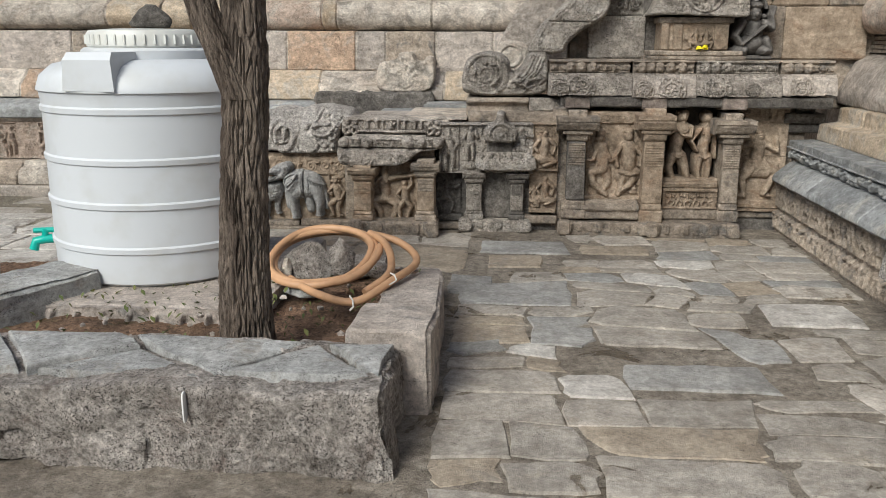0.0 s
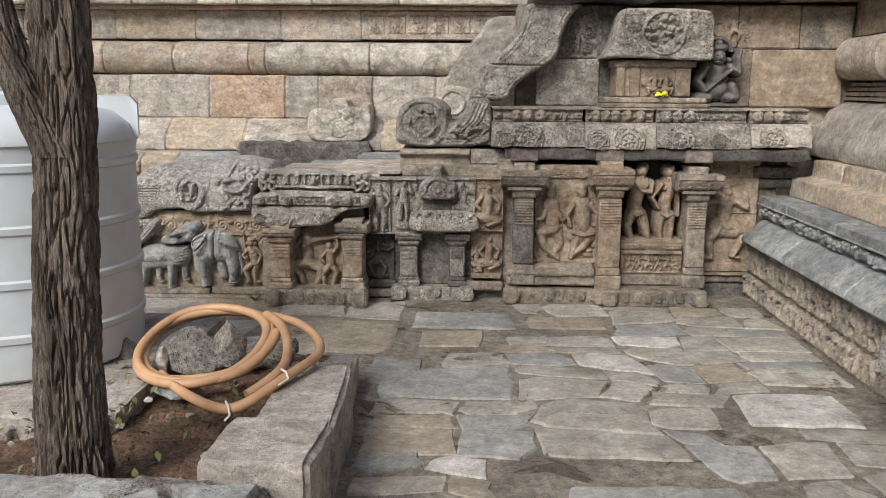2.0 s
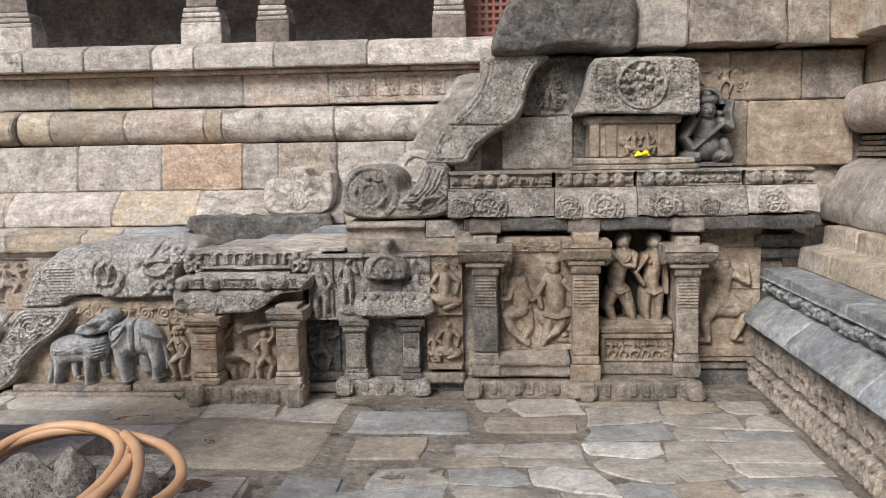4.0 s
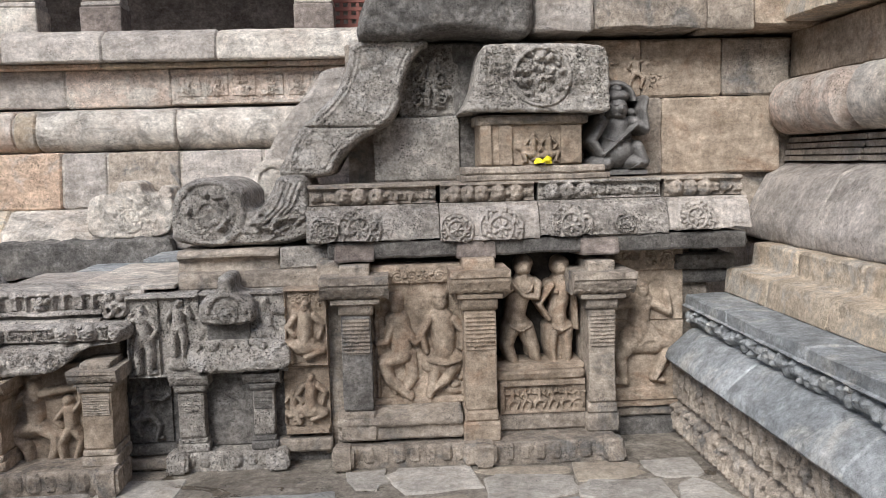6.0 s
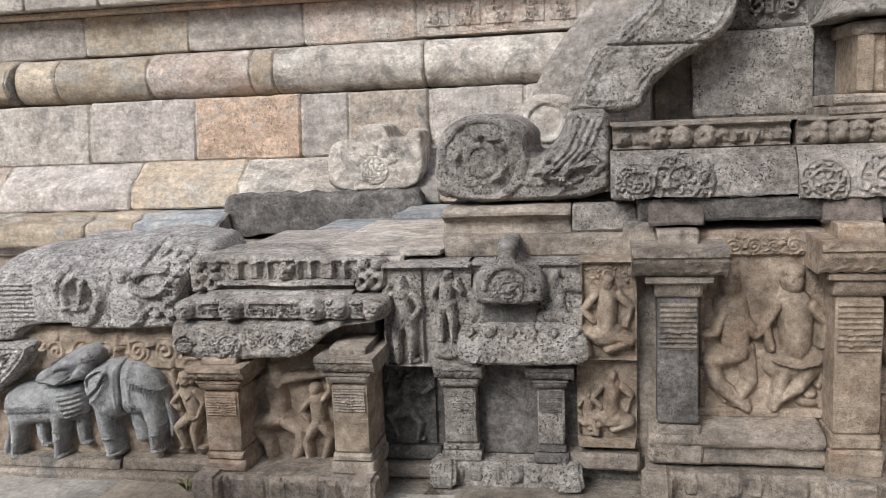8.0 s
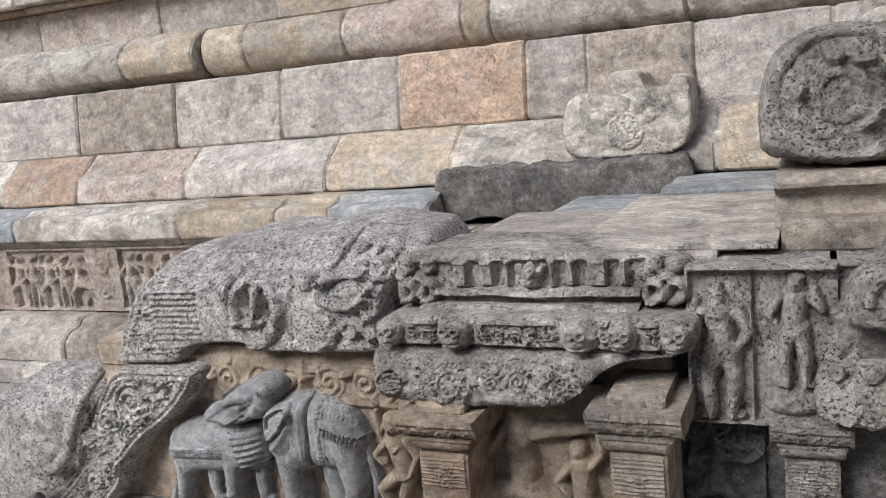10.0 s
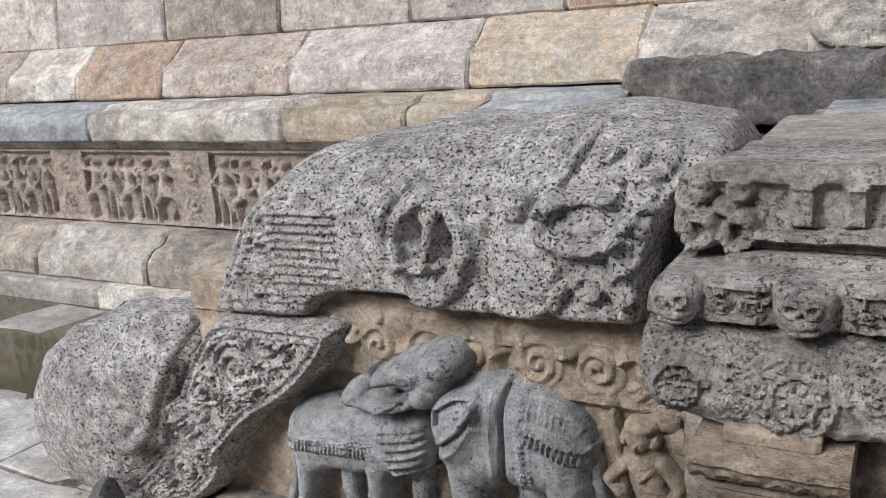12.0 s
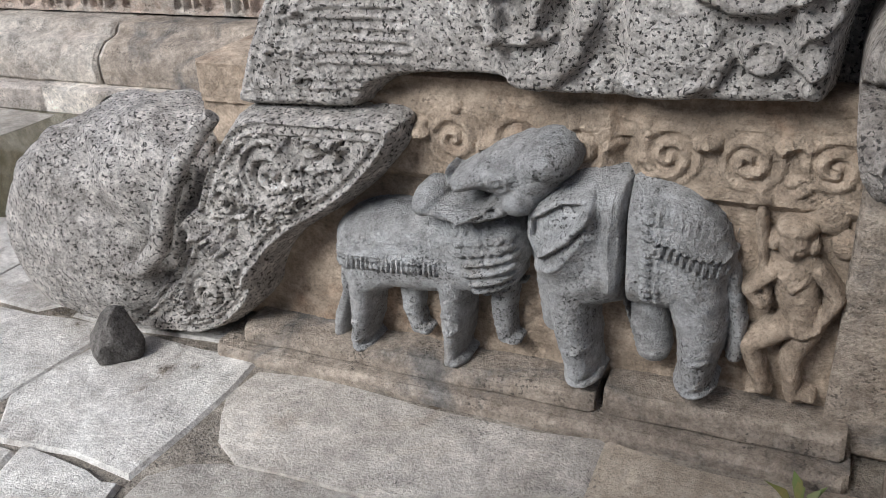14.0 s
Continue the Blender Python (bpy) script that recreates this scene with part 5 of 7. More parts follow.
for a, big in ((-1.575, 1.0), (-1.38, 1.15), (-1.04, 1.15), (-0.93, 0.9), (-0.80, 0.9)):
    r.ball(a, 0.75, 0.042 * big, 0.044 * big, 0.05, 0, 0, True).ring(a - 0.015, 0.762, 0.010, 0.005, 0.012).ring(a + 0.015, 0.762, 0.010, 0.005, 0.012).ball(a, 0.738, 0.022, 0.012, 0.014, 0, 0, True).cap(a - 0.02, 0.722, a + 0.02, 0.722, 0.006, 0.006, 0.012, 0, True)
for a, b in ((-1.53, -1.43), (-1.32, -1.10), (-0.99, -0.96), (-0.89, -0.84)):
    r.rect(a, b, 0.772, 0.79, 0.018, 0.006, add=True).rect(a, b, 0.715, 0.728, 0.012, 0.006, add=True)
    r.scrolls(a, b, 0.728, 0.772, 0.02, 0.016, int(-a * 50))
carving("eave", r.wear(0.0045, 45, 3, 0.006), 7.295, 7.6, "pale_granite", pav, "thick granite eave with worn medallions and a broken corner")
part("upper_band", sweep([(7.315, 0.785), (7.6, 0.785), (7.6, 0.808), (7.325, 0.808)], -1.515, -0.905, "x", 0.03, 0.008, 0.007), "pale_granite", pav)
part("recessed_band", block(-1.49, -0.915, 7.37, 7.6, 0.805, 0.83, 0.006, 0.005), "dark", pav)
part("upper_band", sweep([(7.335, 0.828), (7.6, 0.828), (7.6, 0.848), (7.345, 0.848)], -1.49, -0.905, "x", 0.03, 0.008, 0.007), "pale_granite", pav)
r = Relief(-1.625, -0.765, 0.775, 0.955, 0.0045)
r.outline([(-1.62, 0.78), (-0.77, 0.78), (-0.768, 0.905), (-0.80, 0.925), (-1.2, 0.948), (-1.55, 0.95), (-1.615, 0.93)], 0.03, 0.02, keep=True)
r.h += 0.022 * np.clip((r.V - 0.912) / 0.012, 0, 1)
for a, b in ((-1.425, -1.375), (-1.345, -1.30), (-1.275, -1.25), (-1.15, -1.125), (-1.10, -1.07), (-1.045, -0.985), (-0.96, -0.93)):
    r.rect(a, b, 0.845, 0.925, 0.03, 0.010, add=True)
r.ball(-1.2, 0.895, 0.02, 0.022, 0.04, 0, 0, True).path([(-1.235, 0.90), (-1.2, 0.865), (-1.165, 0.90)], 0.012, 0.012, 0.03, add=True).ball(-1.2, 0.86, 0.03, 0.018, 0.035, 0, 0, True)
for a in (-1.565, -1.5, -0.87, -0.815):
    r.ball(a, 0.905, 0.026, 0.024, 0.035, 0, 0, True).path([(a - 0.03, 0.88), (a + 0.012, 0.862), (a + 0.02, 0.83), (a - 0.015, 0.80)], 0.016, 0.012, 0.035, add=True).ring(a + 0.004, 0.835, 0.026, 0.010, 0.022).ball(a - 0.022, 0.82, 0.014, 0.02, 0.025, 0, 0, True)
carving("crown_block", r.wear(0.005, 45, 6, 0.006), 7.42, 7.7, "pale_granite", pav, "worn granite crown block with pilaster strips and curled beasts")

# ---------------------------------------------------------------- carved panel wall with the small false shrine
wallp = thing("figure_panel_wall", (-0.37, 7.5, 0.0), "weathered granite panels of figures round a false shrine door", "relief panel")
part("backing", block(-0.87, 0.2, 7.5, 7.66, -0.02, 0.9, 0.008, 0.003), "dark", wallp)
r = Relief(-0.855, -0.5, 0.49, 0.905, 0.005)
r.rect(-0.855, -0.5, 0.885, 0.905, 0.035).rect(-0.855, -0.5, 0.49, 0.505, 0.03).rect(-0.855, -0.84, 0.49, 0.9, 0.03).rect(-0.7, -0.69, 0.49, 0.9, 0.03)
r.figure(-0.77, 0.51, 0.36, "stand", 0.045, -1).figure(-0.6, 0.6, 0.29, "stand", 0.045, 1).ball(-0.6, 0.56, 0.08, 0.04, 0.035)
carving("figure_slab", r.wear(0.004, 50, 2, 0.003), 7.39, 7.6, "grey", wallp, "worn slab of standing figures", shift=(0.06, 0))
r = Relief(-0.5, -0.06, 0.49, 0.905, 0.006)
r.rect(-0.5, -0.06, 0.885, 0.905, 0.02).figure(-0.16, 0.55, 0.34, "dance", 0.03).figure(-0.47, 0.55, 0.32, "stand", 0.03)
carving("figure_slab", r.wear(0.004, 50, 3, 0.003), 7.42, 7.6, "grey", wallp, shift=(0.045, 0))
r = Relief(-0.07, 0.15, 0.5, 0.9, 0.005)
r.rect(-0.07, 0.15, 0.88, 0.9, 0.03).rect(-0.07, 0.15, 0.5, 0.515, 0.03).rect(-0.07, -0.055, 0.5, 0.9, 0.03).rect(0.135, 0.15, 0.5, 0.9, 0.03)
r.figure(0.03, 0.515, 0.34, "seat", 0.045).scrolls(-0.05, 0.13, 0.8, 0.88, 0.03, 0.01, 4)
carving("figure_slab", r.wear(0.003, 50, 4), 7.44, 7.6, "relief", wallp, "tan slab of a seated pot-bellied figure", shift=(0.045, 0.01))
r = Relief(-0.07, 0.16, 0.13, 0.495, 0.005)
r.rect(-0.07, 0.16, 0.13, 0.17, 0.04).rect(-0.07, 0.16, 0.475, 0.495, 0.02).figure(0.06, 0.18, 0.28, "seat", 0.04).figure(-0.03, 0.19, 0.18, "seat", 0.03)
carving("figure_slab", r.wear(0.003, 50, 5), 7.46, 7.6, "relief", wallp, "tan slab of dancing figures", shift=(0.03, 0.02))
part("low_ledge", block(-0.1, 0.2, 7.42, 7.6, 0.06, 0.13, 0.01, 0.006), "porch", wallp)
r = Relief(-0.87, -0.62, 0.13, 0.49, 0.006)
r.figure(-0.74, 0.15, 0.28, "dance", 0.03).scrolls(-0.86, -0.63, 0.36, 0.48, 0.04, 0.01, 3)
carving("figure_slab", r.wear(0.004, 50, 6, 0.004), 7.48, 7.6, "dark", wallp, "dark damp-stained slab of a dancing figure")
part("low_ledge", block(-0.88, -0.6, 7.42, 7.6, 0.0, 0.06, 0.01, 0.006), "porch", wallp)
part("low_ledge", block(-0.87, -0.6, 7.45, 7.6, 0.065, 0.125, 0.01, 0.005), "dark", wallp)
small_pillar(wallp, -0.57, -0.44, 7.4, 7.55, 0.09, 0.52, 0.032, "grey", "grey")
small_pillar(wallp, -0.195, -0.09, 7.4, 7.55, 0.09, 0.52, 0.04, "dark", "grey")
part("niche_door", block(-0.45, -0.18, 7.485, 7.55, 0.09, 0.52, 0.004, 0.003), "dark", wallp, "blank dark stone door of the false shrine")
beaded_foot(wallp, -0.61, -0.04, 7.36, 0.1, True, "grey")
r = Relief(-0.585, -0.075, 0.495, 0.65, 0.005)
r.outline([(-0.57, 0.5), (-0.08, 0.495), (-0.075, 0.58), (-0.12, 0.645), (-0.56, 0.65), (-0.585, 0.58)], 0.03, 0.03, keep=True)
r.h += 0.06 * np.clip((0.61 - r.V) / 0.1, 0, 1) ** 0.7
r.medallion(-0.46, 0.545, 0.04, 0.02).medallion(-0.22, 0.545, 0.04, 0.02)
for k in range(6):
    r.ball(-0.53 + 0.08 * k, 0.62, 0.022 + 0.01 * (k % 2), 0.018, 0.022, 0, 40 * k, True).ring(-0.53 + 0.08 * k, 0.62, 0.016, 0.006, 0.008)
carving("eave", r.wear(0.005, 45, 8, 0.005), 7.38, 7.56, "grey", wallp, "worn granite eave with two medallions", shift=(0.085, 0.025))
part("neck", block(-0.4, -0.19, 7.38, 7.55, 0.66, 0.77, 0.006, 0.004), "dark", wallp)
r = Relief(-0.49, -0.2, 0.72, 0.985, 0.005)
r.outline([(-0.48, 0.725), (-0.21, 0.725), (-0.205, 0.82), (-0.24, 0.87), (-0.31, 0.89), (-0.31, 0.97), (-0.38, 0.975), (-0.39, 0.89), (-0.45, 0.87), (-0.485, 0.82)], 0.07, 0.025, keep=True)
r.medallion(-0.345, 0.79, 0.06, 0.025).beads(-0.47, -0.22, 0.74, 10, 0.014, 0.01).ring(-0.345, 0.79, 0.09, 0.012, 0.015, lo=0, hi=180)
carving("gable", r.wear(0.004, 55, 9, 0.004), 7.37, 7.55, "grey", wallp, "horseshoe gable with a knob finial", shift=(0.058, 0.028))

# ---------------------------------------------------------------- the porch: pillars, niches, eave
porch = thing("porch_front", (1.0, 7.55, 0.0), "carved granite porch front with three pillars and figure niches", "porch")
part("core", block(0.16, 2.3, 7.82, 8.02, -0.02, 1.4, 0.01, 0.0, 0.3), "porch", porch)
part("side_jamb", block(0.145, 0.275, 7.5, 7.7, -0.01, 1.04, 0.01, 0.005), "porch", porch)
beaded_foot(porch, 0.22, 0.95, 7.30, 0.11)
beaded_foot(porch, 0.93, 1.66, 7.26, 0.115)
small_pillar(porch, 0.265, 0.415, 7.375, 7.6, 0.12, 1.02, 0.095, "porch", "dark")
small_pillar(porch, 0.885, 1.045, 7.345, 7.6, 0.1, 1.04, 0.07, "relief", "relief")
small_pillar(porch, 1.535, 1.675, 7.42, 7.75, 0.1, 1.0, 0.09, "porch", "porch")
part("sill", sweep([(7.37, 0.12), (7.6, 0.12), (7.6, 0.27), (7.43, 0.265), (7.36, 0.235), (7.355, 0.2), (7.39, 0.18)], 0.23, 0.87, "x", 0.06, 0.01, 0.006), "porch", porch)
r = Relief(0.41, 0.9, 0.26, 1.0, 0.005)
r.rect(0.41, 0.9, 0.26, 0.3, 0.03).rect(0.41, 0.9, 0.9, 1.0, 0.02).rect(0.43, 0.455, 0.3, 0.9, 0.02).rect(0.87, 0.895, 0.3, 0.9, 0.02)
r.ball(0.544, 0.788, 0.04, 0.048, 0.06).ball(0.545, 0.826, 0.038, 0.036, 0.05).path([(0.547, 0.706), (0.564, 0.627), (0.569, 0.549)], 0.066, 0.056, 0.06).path([(0.584, 0.529), (0.471, 0.490), (0.503, 0.394), (0.606, 0.307)], 0.046, 0.024, 0.065)
r.path([(0.522, 0.687), (0.490, 0.601), (0.442, 0.593)], 0.026, 0.018, 0.06).path([(0.588, 0.665), (0.640, 0.595), (0.674, 0.623)], 0.026, 0.018, 0.055).path([(0.603, 0.528), (0.623, 0.409), (0.568, 0.322)], 0.04, 0.022, 0.04).path([(0.470, 0.864), (0.436, 0.710), (0.447, 0.455), (0.529, 0.324)], 0.012, 0.012, 0.02)
r.ball(0.775, 0.799, 0.042, 0.05, 0.065).ball(0.776, 0.836, 0.043, 0.034, 0.055).path([(0.778, 0.707), (0.789, 0.619), (0.787, 0.540)], 0.068, 0.058, 0.065).path([(0.737, 0.483), (0.815, 0.480)], 0.07, 0.075, 0.055).path([(0.746, 0.463), (0.731, 0.385), (0.709, 0.310)], 0.036, 0.022, 0.06).path([(0.829, 0.450), (0.797, 0.392), (0.726, 0.345)], 0.038, 0.022, 0.065)
r.path([(0.714, 0.709), (0.674, 0.633), (0.696, 0.544)], 0.026, 0.019, 0.06).path([(0.844, 0.705), (0.892, 0.644), (0.879, 0.556)], 0.026, 0.019, 0.06).ball(0.841, 0.360, 0.03, 0.02, 0.04).ball(0.871, 0.395, 0.013, 0.016, 0.04)
for k in range(5):
    r.path([(0.699, 0.500), (0.786, 0.477), (0.873, 0.494)], 0.004, 0.004, 0.004 + 0.001 * k, add=True)
r.ball(0.84, 0.33, 0.05, 0.025, 0.03).scrolls(0.45, 0.88, 0.9, 0.98, 0.035, 0.01, 3)
carving("couple_panel", r.wear(0.003, 45, 3), 7.535, 7.75, "relief", porch, "tan panel of a seated and a standing carved figure")
part("pedestal", block(1.06, 1.53, 7.46, 7.72, 0.11, 0.22, 0.01, 0.005), "porch", porch)
r = Relief(1.065, 1.525, 0.2, 0.38, 0.004)
r.rect(1.065, 1.525, 0.2, 0.225, 0.025).rect(1.065, 1.525, 0.35, 0.38, 0.03).rect(1.065, 1.1, 0.2, 0.38, 0.025).rect(1.45, 1.525, 0.2, 0.38, 0.01)
for k in range(5):
    r.figure(1.14 + 0.07 * k, 0.22, 0.12, ("dance", "stride")[k % 2], 0.02, 1 if k % 2 else -1)
r.figure(1.487, 0.225, 0.115, "dance", 0.02)
carving("pedestal_frieze", r.wear(0.002, 60), 7.47, 7.7, "relief", porch, "pedestal carved with small dancing figures")
part("pedestal_cap", sweep([(7.45, 0.38), (7.72, 0.38), (7.72, 0.43), (7.44, 0.43)], 1.055, 1.52, "x", 0.05, 0.012, 0.005), "relief", porch)
# niche is shallow, so its shade is painted on the back
part("niche_back", block(1.04, 1.55, 7.765, 7.815, 0.4, 1.1, 0.004, 0.003), "niche_shade", porch, "back of the niche, its shade painted near black")
for fx, flip, sd in ((1.185, -1, 1), (1.395, 1, 2)):
    r = Relief(1.05, 1.545, 0.44, 1.06, 0.004)
    if sd == 1:
        r.ball(1.232, 0.955, 0.046, 0.055, 0.12).ball(1.24, 0.975, 0.05, 0.045, 0.09).cap(1.235, 0.908, 1.234, 0.869, 0.024, 0.03, 0.11)
        r.path([(1.242, 0.859), (1.202, 0.781), (1.186, 0.703), (1.195, 0.643)], 0.062, 0.058, 0.12).ball(1.199, 0.643, 0.072, 0.05, 0.125).path([(1.161, 0.624), (1.130, 0.536), (1.162, 0.454), (1.207, 0.403)], 0.052, 0.024, 0.12)
        r.path([(1.238, 0.621), (1.276, 0.520), (1.301, 0.429)], 0.052, 0.03, 0.1).path([(1.301, 0.867), (1.296, 0.798), (1.218, 0.810), (1.156, 0.887)], 0.028, 0.02, 0.145).path([(1.179, 0.861), (1.116, 0.814), (1.125, 0.888)], 0.026, 0.018, 0.12).path([(1.142, 0.435), (1.133, 0.496)], 0.022, 0.02, 0.07)
        for k in range(4):
            r.path([(1.136, 0.655), (1.199, 0.617), (1.264, 0.640)], 0.006, 0.006, 0.004, add=True)
        r.path([(1.215, 0.622), (1.243, 0.531), (1.248, 0.461)], 0.008, 0.006, 0.014, add=True).ring(1.238, 0.869, 0.035, 0.006, 0.012, 1.2, lo=-180, hi=0)
    else:
        r.ball(1.432, 0.946, 0.043, 0.053, 0.12).ball(1.44, 0.965, 0.048, 0.044, 0.09).cap(1.432, 0.901, 1.435, 0.862, 0.024, 0.03, 0.11)
        r.path([(1.439, 0.852), (1.430, 0.783), (1.414, 0.714), (1.421, 0.634)], 0.056, 0.05, 0.12).ball(1.421, 0.628, 0.075, 0.045, 0.125).path([(1.383, 0.616), (1.375, 0.506), (1.390, 0.415)], 0.046, 0.022, 0.12).path([(1.456, 0.613), (1.459, 0.503), (1.458, 0.419)], 0.046, 0.022, 0.115)
        r.path([(1.376, 0.854), (1.308, 0.758), (1.358, 0.676)], 0.024, 0.018, 0.125).path([(1.498, 0.844), (1.505, 0.741), (1.510, 0.621)], 0.024, 0.017, 0.11).ball(1.399, 0.824, 0.022, 0.022, 0.135).ball(1.470, 0.821, 0.022, 0.022, 0.135)
        r.path([(1.363, 0.642), (1.420, 0.614), (1.482, 0.638)], 0.007, 0.007, 0.014, add=True).path([(1.420, 0.614), (1.419, 0.464)], 0.007, 0.006, 0.012, add=True).cap(1.420, 0.584, 1.418, 0.424, 0.03, 0.03, 0.07)
    r.mask = r.h > 0.004
    carving("standing_figure", r.wear(0.0025, 55, sd), 7.685, 7.79, "relief", porch, "worn standing figure carved in the niche")
part("figure_base", block(1.06, 1.53, 7.5, 7.78, 0.425, 0.45, 0.008, 0.004), "relief", porch)
r = Relief(1.69, 2.14, 0.14, 1.05, 0.006)
r.rect(1.69, 2.14, 0.14, 0.17, 0.05).rect(1.69, 2.14, 0.17, 0.24, 0.03).rect(1.69, 2.14, 0.9, 1.05, 0.02).rect(1.69, 2.14, 0.62, 0.63, 0.012)
r.figure(1.9, 0.27, 0.6, "dance", 0.06, -1).cap(1.86, 0.52, 1.98, 0.5, 0.085, 0.07, 0.06).scrolls(1.72, 1.9, 0.75, 0.9, 0.05, 0.014, 3).scrolls(1.72, 2.1, 0.93, 1.03, 0.04, 0.012, 4)
carving("dancer_panel", r.wear(0.003, 45, 5), 7.75, 7.9, "relief", porch, "tan panel of a dancing figure by the inner corner")
part("inner_foot", block(1.66, 2.12, 7.68, 7.85, -0.02, 0.075, 0.015, 0.01), "dark", porch)
part("inner_foot", block(1.66, 2.12, 7.72, 7.85, 0.08, 0.135, 0.01, 0.006), "porch", porch)
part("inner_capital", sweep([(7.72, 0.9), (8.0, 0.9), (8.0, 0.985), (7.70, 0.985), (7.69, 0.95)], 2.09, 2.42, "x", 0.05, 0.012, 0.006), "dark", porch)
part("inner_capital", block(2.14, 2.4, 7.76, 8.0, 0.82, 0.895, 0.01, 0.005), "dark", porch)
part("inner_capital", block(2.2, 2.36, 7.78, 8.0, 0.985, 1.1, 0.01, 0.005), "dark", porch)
# the eave's shade on this beam is painted by its dark stone colour
part("architrave", block(0.2, 2.4, 7.5, 8.0, 1.04, 1.125, 0.01, 0.008), "dark", porch, "beam under the eave, its shade put into the colour")
# brackets take the shade tone, darkened in colour as under an eave
for a in (0.34, 0.965, 1.61):
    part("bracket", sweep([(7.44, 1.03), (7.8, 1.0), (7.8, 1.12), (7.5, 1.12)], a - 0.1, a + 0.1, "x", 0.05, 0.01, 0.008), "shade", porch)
# the eave in four slabs, curved hood below and figure band above
for x0, x1, low, sd, wheels in ((0.1, 0.78, 1.125, 1, ((0.19, 0.075), (0.37, 0.115))), (0.785, 1.3, 1.11, 2, ((0.87, 0.09), (1.1, 0.118))), (1.305, 1.98, 1.12, 3, ((1.47, 0.112), (1.75, 0.055))), (1.985, 2.42, 1.135, 4, ((2.13, 0.1),))):
    r = Relief(x0, x1, low, 1.31, 0.006)
    t = np.clip((1.29 - r.V) / 0.17, 0, 1)
    r.h += 0.075 * np.sqrt(t) + 0.01
    r.h -= 0.02 * np.clip((low + 0.012 - r.V) / 0.012, 0, 1)
    r.mask = r.V > low + 0.012 * grid_noise(r.U, 0 * r.V, 9, sd) + 0.006 * grid_noise(r.U, 0 * r.V, 30, sd) + 0.004
    for a in np.arange(x0, x1, 0.16):
        r.h -= 0.006 * np.exp(-((r.V - low - 0.02 - 0.01 * math.sin(9 * a)) / 0.006) ** 2) * (np.abs(r.U - a) < 0.08)
    for a, size in wheels:
        r.medallion(a, low + 0.068, size, 0.05)
    if sd % 2:
        r.rect(x0 + 0.2, x1 - 0.2, low, low + 0.02, 0.01, 0.008, add=True)
    carving("eave_slab", r.wear(0.004, 45, sd, 0.006), 7.57, 7.95, ("pale_granite", "ashy", "pale_granite", "ashy")[sd - 1], porch, "curved eave slab with carved wheel medallions")
    r = Relief(x0 + 0.01, x1 - 0.01, 1.31, 1.415, 0.006)
    r.rect(x0, x1, 1.31, 1.325, 0.01).rect(x0, x1, 1.39, 1.42, 0.03, 0.012)
    q = random.Random(sd)
    a = x0 + 0.03
    while a < x1 - 0.05:
        w = q.uniform(0.05, 0.12)
        r.rect(a, a + w - 0.012, 1.33, 1.378, q.uniform(0.012, 0.028), 0.008)
        for k in range(6):
            r.ball(a + q.random() * w, q.uniform(1.335, 1.375), q.uniform(0.01, 0.022), q.uniform(0.008, 0.014), q.uniform(0.008, 0.016), 0, q.uniform(0, 180), True)
        a += w
    for a, size in wheels:
        for m in (-0.75, 0.0, 0.8):
            if size > 0.08 and x0 + 0.03 < a + m * size < x1 - 0.03:
                b = a + m * size
                r.ball(b, 1.355, 0.045, 0.05, 0.055).ball(b, 1.34, 0.02, 0.014, 0.014, 0, 0, True).ball(b - 0.02, 1.375, 0.012, 0.012, 0.014, 0, 0, True).ball(b + 0.02, 1.375, 0.012, 0.012, 0.014, 0, 0, True)
    carving("figure_band", r.wear(0.004, 45, sd + 5, 0.005), 7.615, 7.95, "porch" if sd != 3 else "grey", porch, "narrow band of worn beast heads above the eave")
part("eave_top", block(0.1, 2.42, 7.605, 8.05, 1.405, 1.42, 0.006, 0.004), "porch", porch)

# ---------------------------------------------------------------- miniature shrine, dwarf and the wall above the eave
upper_wall = tagged(part("wall_upper", block(0.3, 3.05, 8.06, 8.5, 1.0, 2.2, 0.01, 0.0, 0.3), "porch"), "wall of large granite blocks above the porch eave", "wall", kind="structure")
for x0, x1, z0, z1, mat, sd in ((0.45, 0.93, 1.42, 1.78, "grey", 1), (0.6, 0.95, 1.785, 2.19, "grey", 2), (1.5, 2.1, 1.42, 1.86, "porch", 3), (2.105, 2.8, 1.42, 1.86, "relief", 4),
                               (1.45, 1.98, 1.865, 2.19, "relief", 5), (1.985, 2.45, 1.865, 2.19, "relief", 6), (2.455, 2.85, 1.865, 2.19, "porch", 7), (0.9, 1.5, 1.42, 2.19, "dark", 8)):
    part("block", block(x0, x1, 8.0 if sd != 1 else 7.97, 8.1, z0, z1, 0.012, 0.006, 0.07, sd), mat, upper_wall)
r = Relief(1.68, 2.1, 1.9, 2.14, 0.006)
r.figure(1.78, 1.91, 0.2, "dance", 0.02).figure(1.95, 1.91, 0.2, "stride", 0.02).scrolls(2.0, 2.1, 1.92, 2.12, 0.04, 0.012, 2)
r.mask = r.h > 0.002
carving("carved_figures", r, 8.0, 8.05, "relief", upper_wall, "faint relief of striding figures")
r = Relief(0.62, 0.92, 1.8, 2.18, 0.006)
r.scrolls(0.64, 0.9, 1.82, 2.16, 0.055, 0.03, 8).figure(0.78, 1.84, 0.28, "stand", 0.03)
r.mask = r.h > 0.002
carving("carved_figures", r, 7.99, 8.05, "grey", upper_wall, "weathered relief of foliage and a figure")

